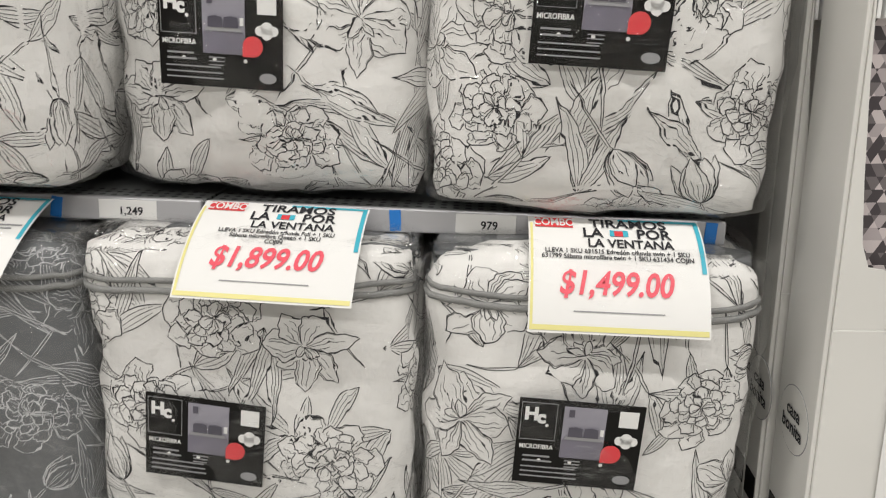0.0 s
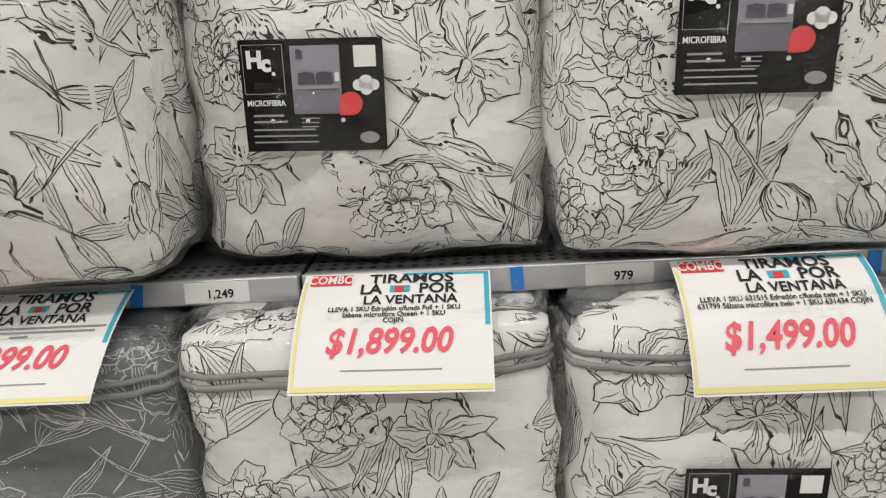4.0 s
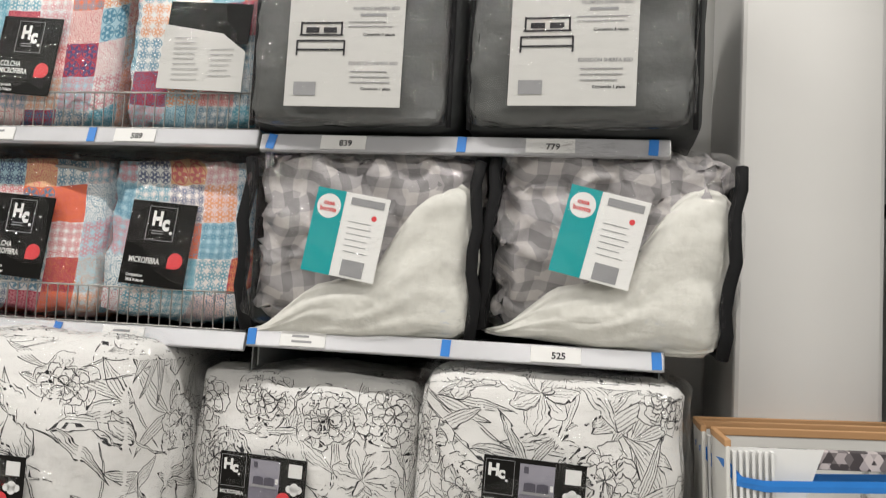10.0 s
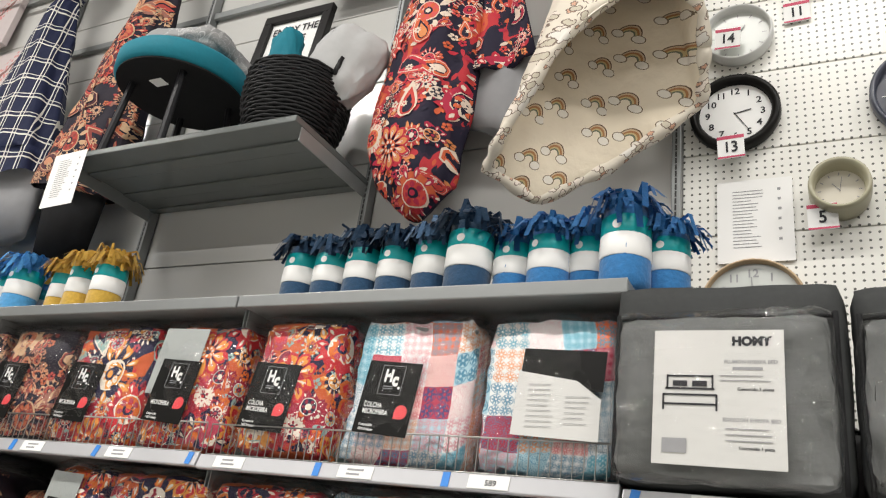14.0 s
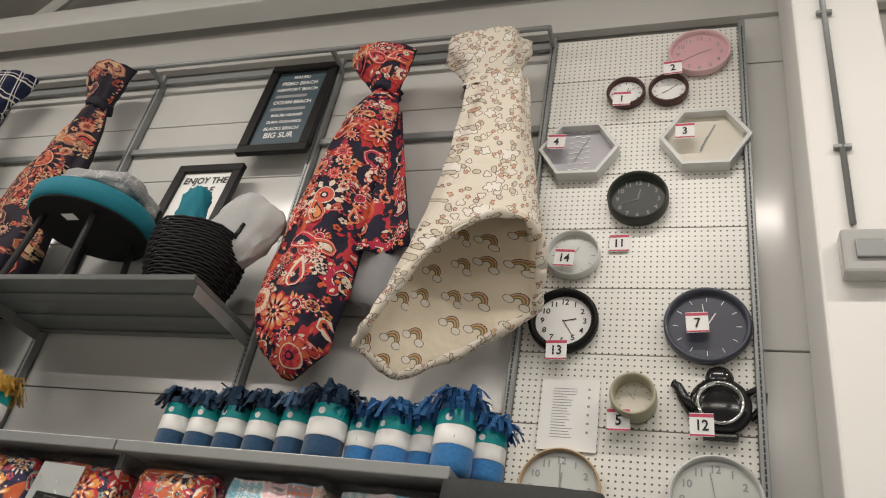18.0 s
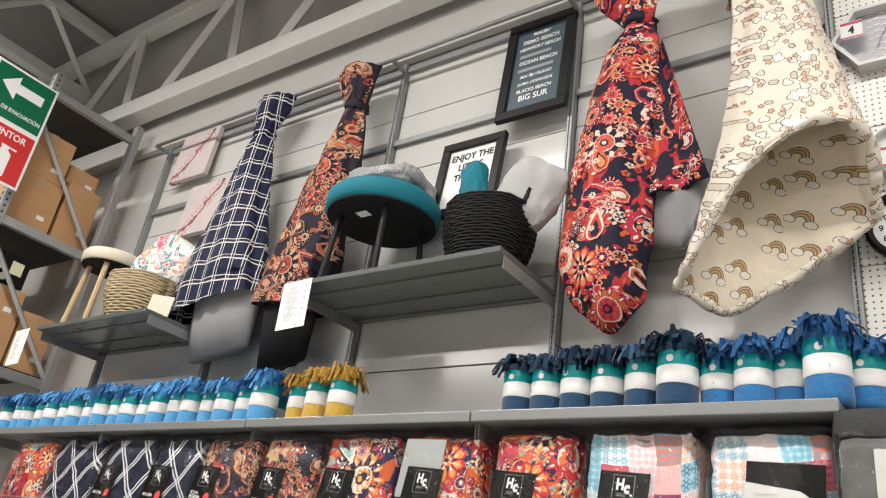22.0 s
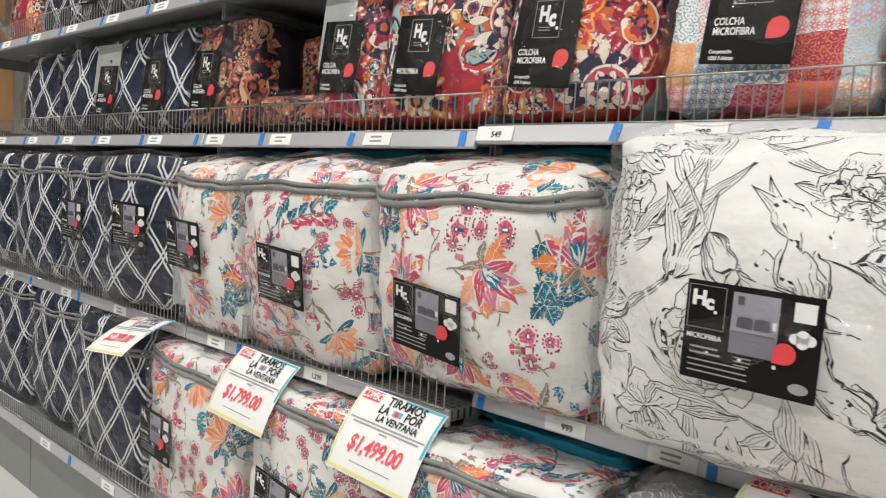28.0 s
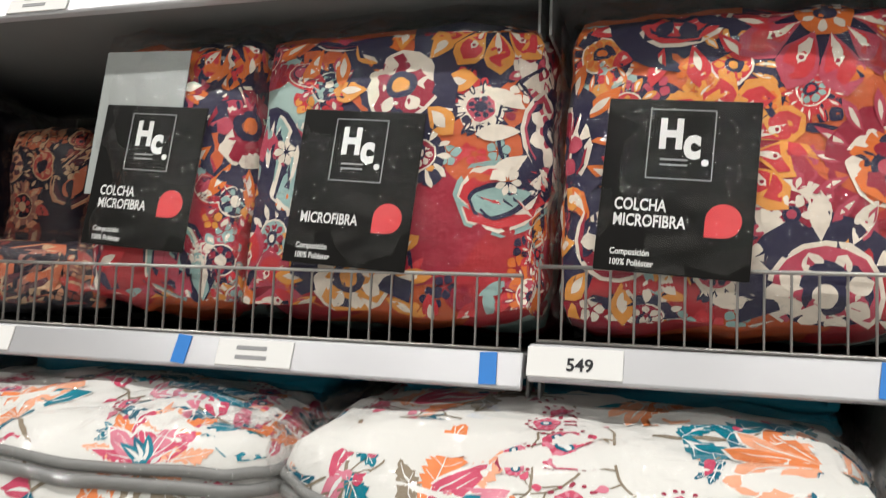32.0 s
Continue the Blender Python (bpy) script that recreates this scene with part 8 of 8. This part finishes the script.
def mirror_carton(x, y, depth, label):
    """A tall carton leaning a little to one side, its front cut open over a stack of mirrors."""
    c = thing("mirror_carton", x, y, 0, 0, label, "mirror carton", "cartons of mirrors", ry=-2.5)
    part("front_panel", box(0.50, 0.008, 0.86, 0.002, (0, 0, 0.43)), WHITECARTON, c)
    for sx in (-0.254, 0.254):
        part("side_panel", box(0.008, depth, 1.47, 0.002, (sx, depth / 2, 0.735)), WHITECARTON, c)
        part("rim_edge", box(0.012, depth, 0.014, 0.002, (sx, depth / 2, 1.474)), CARTON, c)
    part("back_panel", box(0.50, 0.008, 1.47, 0.002, (0, depth, 0.735)), WHITECARTON, c)
    part("back_rim", box(0.516, 0.012, 0.016, 0.002, (0, depth, 1.474)), CARTON, c)
    flap = [(-0.25, 0.86), (-0.165, 0.86), (-0.165, 0.93), (-0.170, 0.948), (-0.182, 0.958), (-0.208, 0.962), (-0.222, 1.0), (-0.232, 1.1), (-0.243, 1.25), (-0.25, 1.40)]
    part("side_flap", poly(flap, 0.006), WHITECARTON, c, m=pose(0, -0.003, 0))
    part("cut_edge", box(0.42, 0.010, 0.012, 0.002, (0.042, -0.001, 0.862)), MAROON, c)
    for k in range(7):
        part("mirror_edge", box(0.0055, 0.02, 0.13, 0.001, (-0.243 + k * 0.0115, 0.006 + 0.0004 * k, 1.395)), WHITEINK, c)
    part("tape_band", tube([(-0.256, depth * 0.8, 1.43), (-0.257, 0.02, 1.435), (-0.235, -0.004, 1.405), (-0.19, -0.006, 1.398), (-0.1, -0.006, 1.401), (0.1, -0.006, 1.408), (0.26, -0.006, 1.413)], 0.012, 6, flat=0.15), BLUETAPE, c, label="blue adhesive tape")
    part("dark_band", box(0.002, depth * 0.86, 0.056, 0, (-0.2585, depth / 2, 0.45)), BLACK, c)
    part("seal_print", poly(ring_points(0.062, 32)), GREYINK, c, m=pose(-0.2585, depth / 2, 0.66, 0, 0, -90))
    part("seal_disc", poly(ring_points(0.060, 32)), WHITECARTON, c, m=pose(-0.2592, depth / 2, 0.66, 0, 0, -90))
    put("lettering", text_mesh("casa", 0.034, INK), c, pose(-0.261, depth / 2, 0.675, 90, 0, -90))
    put("lettering", text_mesh("bonita", 0.034, INK), c, pose(-0.261, depth / 2, 0.645, 90, 0, -90))
    side = bmesh.new()
    for k in range(8):
        box(0.0008, depth * (0.5 if k % 3 else 0.7), 0.005, 0, (-0.2585, depth * 0.45, 0.38 - k * 0.022), side)
    part("small_print", side, GREYINK, c)
    return c


mirror_carton(1.325, 0.15, 0.058, "white carton of mirrors standing behind the others")
mirror_carton(1.322, 0.075, 0.060, "white carton of mirrors behind the front one")
mc = mirror_carton(1.338, -0.10, 0.155, "open white carton holding a stack of framed mirrors")
part("frame_side", box(0.085, 0.02, 0.54, 0.002, (-0.205, 0.030, 1.09)), TRIANGLES, mc)
part("frame_top", box(0.45, 0.02, 0.035, 0.002, (0.03, 0.030, 1.445)), TRIANGLES, mc)
part("white_corner", poly([(-0.25, 1.36), (-0.12, 1.36), (-0.08, 1.465), (-0.25, 1.465)], 0.004), WHITEINK, mc, m=pose(0, 0.012, 0))
part("mirror_pane", box(0.40, 0.006, 0.62, 0.001), MIRROR, mc, m=pose(0.04, 0.036, 1.12, 2.0), label="clear mirror glass")
part("tape_band", box(0.02, 0.002, 0.06, 0, (0.07, -0.009, 1.44)), BLUETAPE, mc)
part("dark_band", box(0.42, 0.002, 0.056, 0, (0.035, -0.005, 0.45)), BLACK, mc)
lettering("30 cm x 120 cm", 0.042, WHITEINK, mc, -0.135, 0.447, -0.0072, "LEFT", 0.85)
lettering("Dimensiones", 0.012, WHITEINK, mc, -0.135, 0.472, -0.0072, "LEFT", 0.85)
for k, (w1, x2) in enumerate((("Espejo", -0.16), ("Decorativo", -0.16), ("Espelho", 0.03), ("Decorativo", 0.03))):
    lettering(w1, 0.032, GREYINK, mc, x2, 0.385 - 0.032 * (k % 2), -0.0052, "LEFT", 0.85)
part("divider", box(0.0015, 0.001, 0.10, 0, (0.0, -0.0048, 0.36)), GREYINK, mc)
bars(mc, GREYINK, -0.11, 0.315, 0.10, 2, 0.012, 0.004, 8, -0.005)
note2 = thing("paper_notice", 1.28, -0.108, 0.665, 0, "white paper notice under a front notice on the carton", "paper notice", ry=-3)
part("paper", plate(0.24, 0.26, 0.001), PAPER, note2)
part("yellow_edge", plate(0.24, 0.012, 0.0006), YELLOWINK, note2, m=pose(0, -0.001, -0.122))
bars(note2, INK, -0.09, -0.02, 0.04, 1, 0.01, 0.008, 3, -0.0012)
note = thing("paper_notice", 1.325, -0.112, 0.672, 0, "white paper notice with red warning words and a lens drawing", "paper notice", ry=-1)
part("paper", plate(0.215, 0.285, 0.001), PAPER, note)
lettering("¡CUIDADO!", 0.026, REDINK, note, 0, 0.10, -0.0016, squeeze=0.9)
lettering("ESTA ES UNA", 0.026, REDINK, note, 0, 0.067, -0.0016, squeeze=0.85)
lettering("TIP", 0.026, REDINK, note, 0, 0.034, -0.0016, squeeze=0.85)
ringm = tube([(0.032 * math.cos(a * 0.2618), 0, 0.028 * math.sin(a * 0.2618)) for a in range(25)], 0.0018, 4)
part("lens_drawing", ringm, REDINK, note, m=pose(-0.015, -0.0015, -0.035))
part("lens_handle", box(0.05, 0.001, 0.009, 0, (0.0, 0, 0)), plain("orange_ink", (0.6, 0.2, 0.08), 0.5, 0, 0.05, 20, 0), note, m=pose(0.03, -0.0018, -0.075, 0, 40, 0))
part("border_line", box(0.0012, 0.0006, 0.26, 0, (0.095, -0.001, 0)), GREYINK, note)
part("border_line", box(0.0012, 0.0006, 0.26, 0, (-0.095, -0.001, 0)), GREYINK, note)

# ---- blue bedding beyond the column, and the rack across the aisle ----
BLUEPACK = film_cloth("blue_blanket", lambda q: q.mix(q.noise(q.place(), 8.0)["Fac"], (0.010, 0.035, 0.075), (0.025, 0.075, 0.14)), film=0.5)
RACKWHITE = plain("white_slotted_angle", (0.62, 0.62, 0.60), 0.45, 0, 0.06, 10, 0.03)
fr2 = thing("dark_rack", 1.86, 0.36, 0, 0, "dark steel rack of blue bedding past the column", "storage rack")
for sx in (-0.34, 0.5):
    part("post", box(0.06, 0.08, 3.0, 0.004, (sx, -0.25, 1.5)), BLACKMETAL, fr2)
for lz in (0.5, 1.2, 2.0, 2.9):
    part("board", box(0.86, 0.45, 0.03, 0.004, (0.08, 0, lz)), BLACKMETAL, fr2)
for k, lz in enumerate((0.52, 1.22, 2.02)):
    q = thing("bedding_bag", 1.93, 0.34, lz, 0, "dark blue bedding in clear film on the dark rack", "bedding bag", "blue bedding")
    part("body", puffy(0.70, 0.40, 0.58, 0.06, 0.03, 0.008, 90 + k, 8), BLUEPACK, q, smooth=True)


def slotted_rack(x, y, w, d, h, levels):
    r = thing("slotted_rack", x, y, 0, 0, "white slotted-angle rack across the aisle", "storage rack")
    for sx in (-w / 2, w / 2):
        for sy in (-d / 2, d / 2):
            post = part("post", box(0.04, 0.04, h, 0.003, (sx, sy, h / 2)), RACKWHITE, r)
            part("foot", box(0.07, 0.07, 0.02, 0.002, (sx, sy, 0.01)), REDSIGN, r)
    hl = bmesh.new()
    for k in range(int(h / 0.05)):
        for sx in (-w / 2, w / 2):
            box(0.012, 0.002, 0.02, 0, (sx, d / 2 + 0.021, 0.05 + k * 0.05), hl)
            box(0.002, 0.012, 0.02, 0, (-w / 2 - 0.021, sx / w * d, 0.05 + k * 0.05), hl)
    tagged(part("post_holes", hl, DARKGREY, r), kind="stuff")
    for lz in levels:
        part("board", box(w, d, 0.035, 0.003, (0, 0, lz)), RACKWHITE, r)
    return r


slotted_rack(3.58, -4.35, 1.3, 0.76, 2.1, (0.13, 0.80, 1.47))
for lz in (0.148, 0.818, 1.488):
    for k in range(4 if lz < 1.4 else 2):
        for sx in (3.28, 3.87):
            q = thing("folded_blanket", sx, -4.32, lz + k * 0.155, 0, "dark blue folded blanket in clear film", "folded blanket", "blue blankets")
            part("body", puffy(0.54, 0.56, 0.15, 0.05, 0.01, 0.006, k, 6), BLUEPACK, q, smooth=True)
gd = thing("floor_gondola", 3.95, -7.3, 0, 10, "low grey shop gondola with black panels", "gondola")
part("base", box(0.5, 3.4, 0.16, 0.01, (0, 0, 0.08)), GREY, gd)
part("board", box(0.5, 3.4, 0.03, 0.004, (0, 0, 0.25)), GREY, gd)
part("back", box(0.04, 3.4, 1.5, 0.004, (0.1, 0, 0.85)), BLACKMETAL, gd)
for k in range(3):
    part("panel", box(0.05, 0.8, 0.9, 0.006, (-0.12, -1.1 + k, 0.92)), BLACK, gd, m=pose(0, 0, 0, 0, -8, 0))
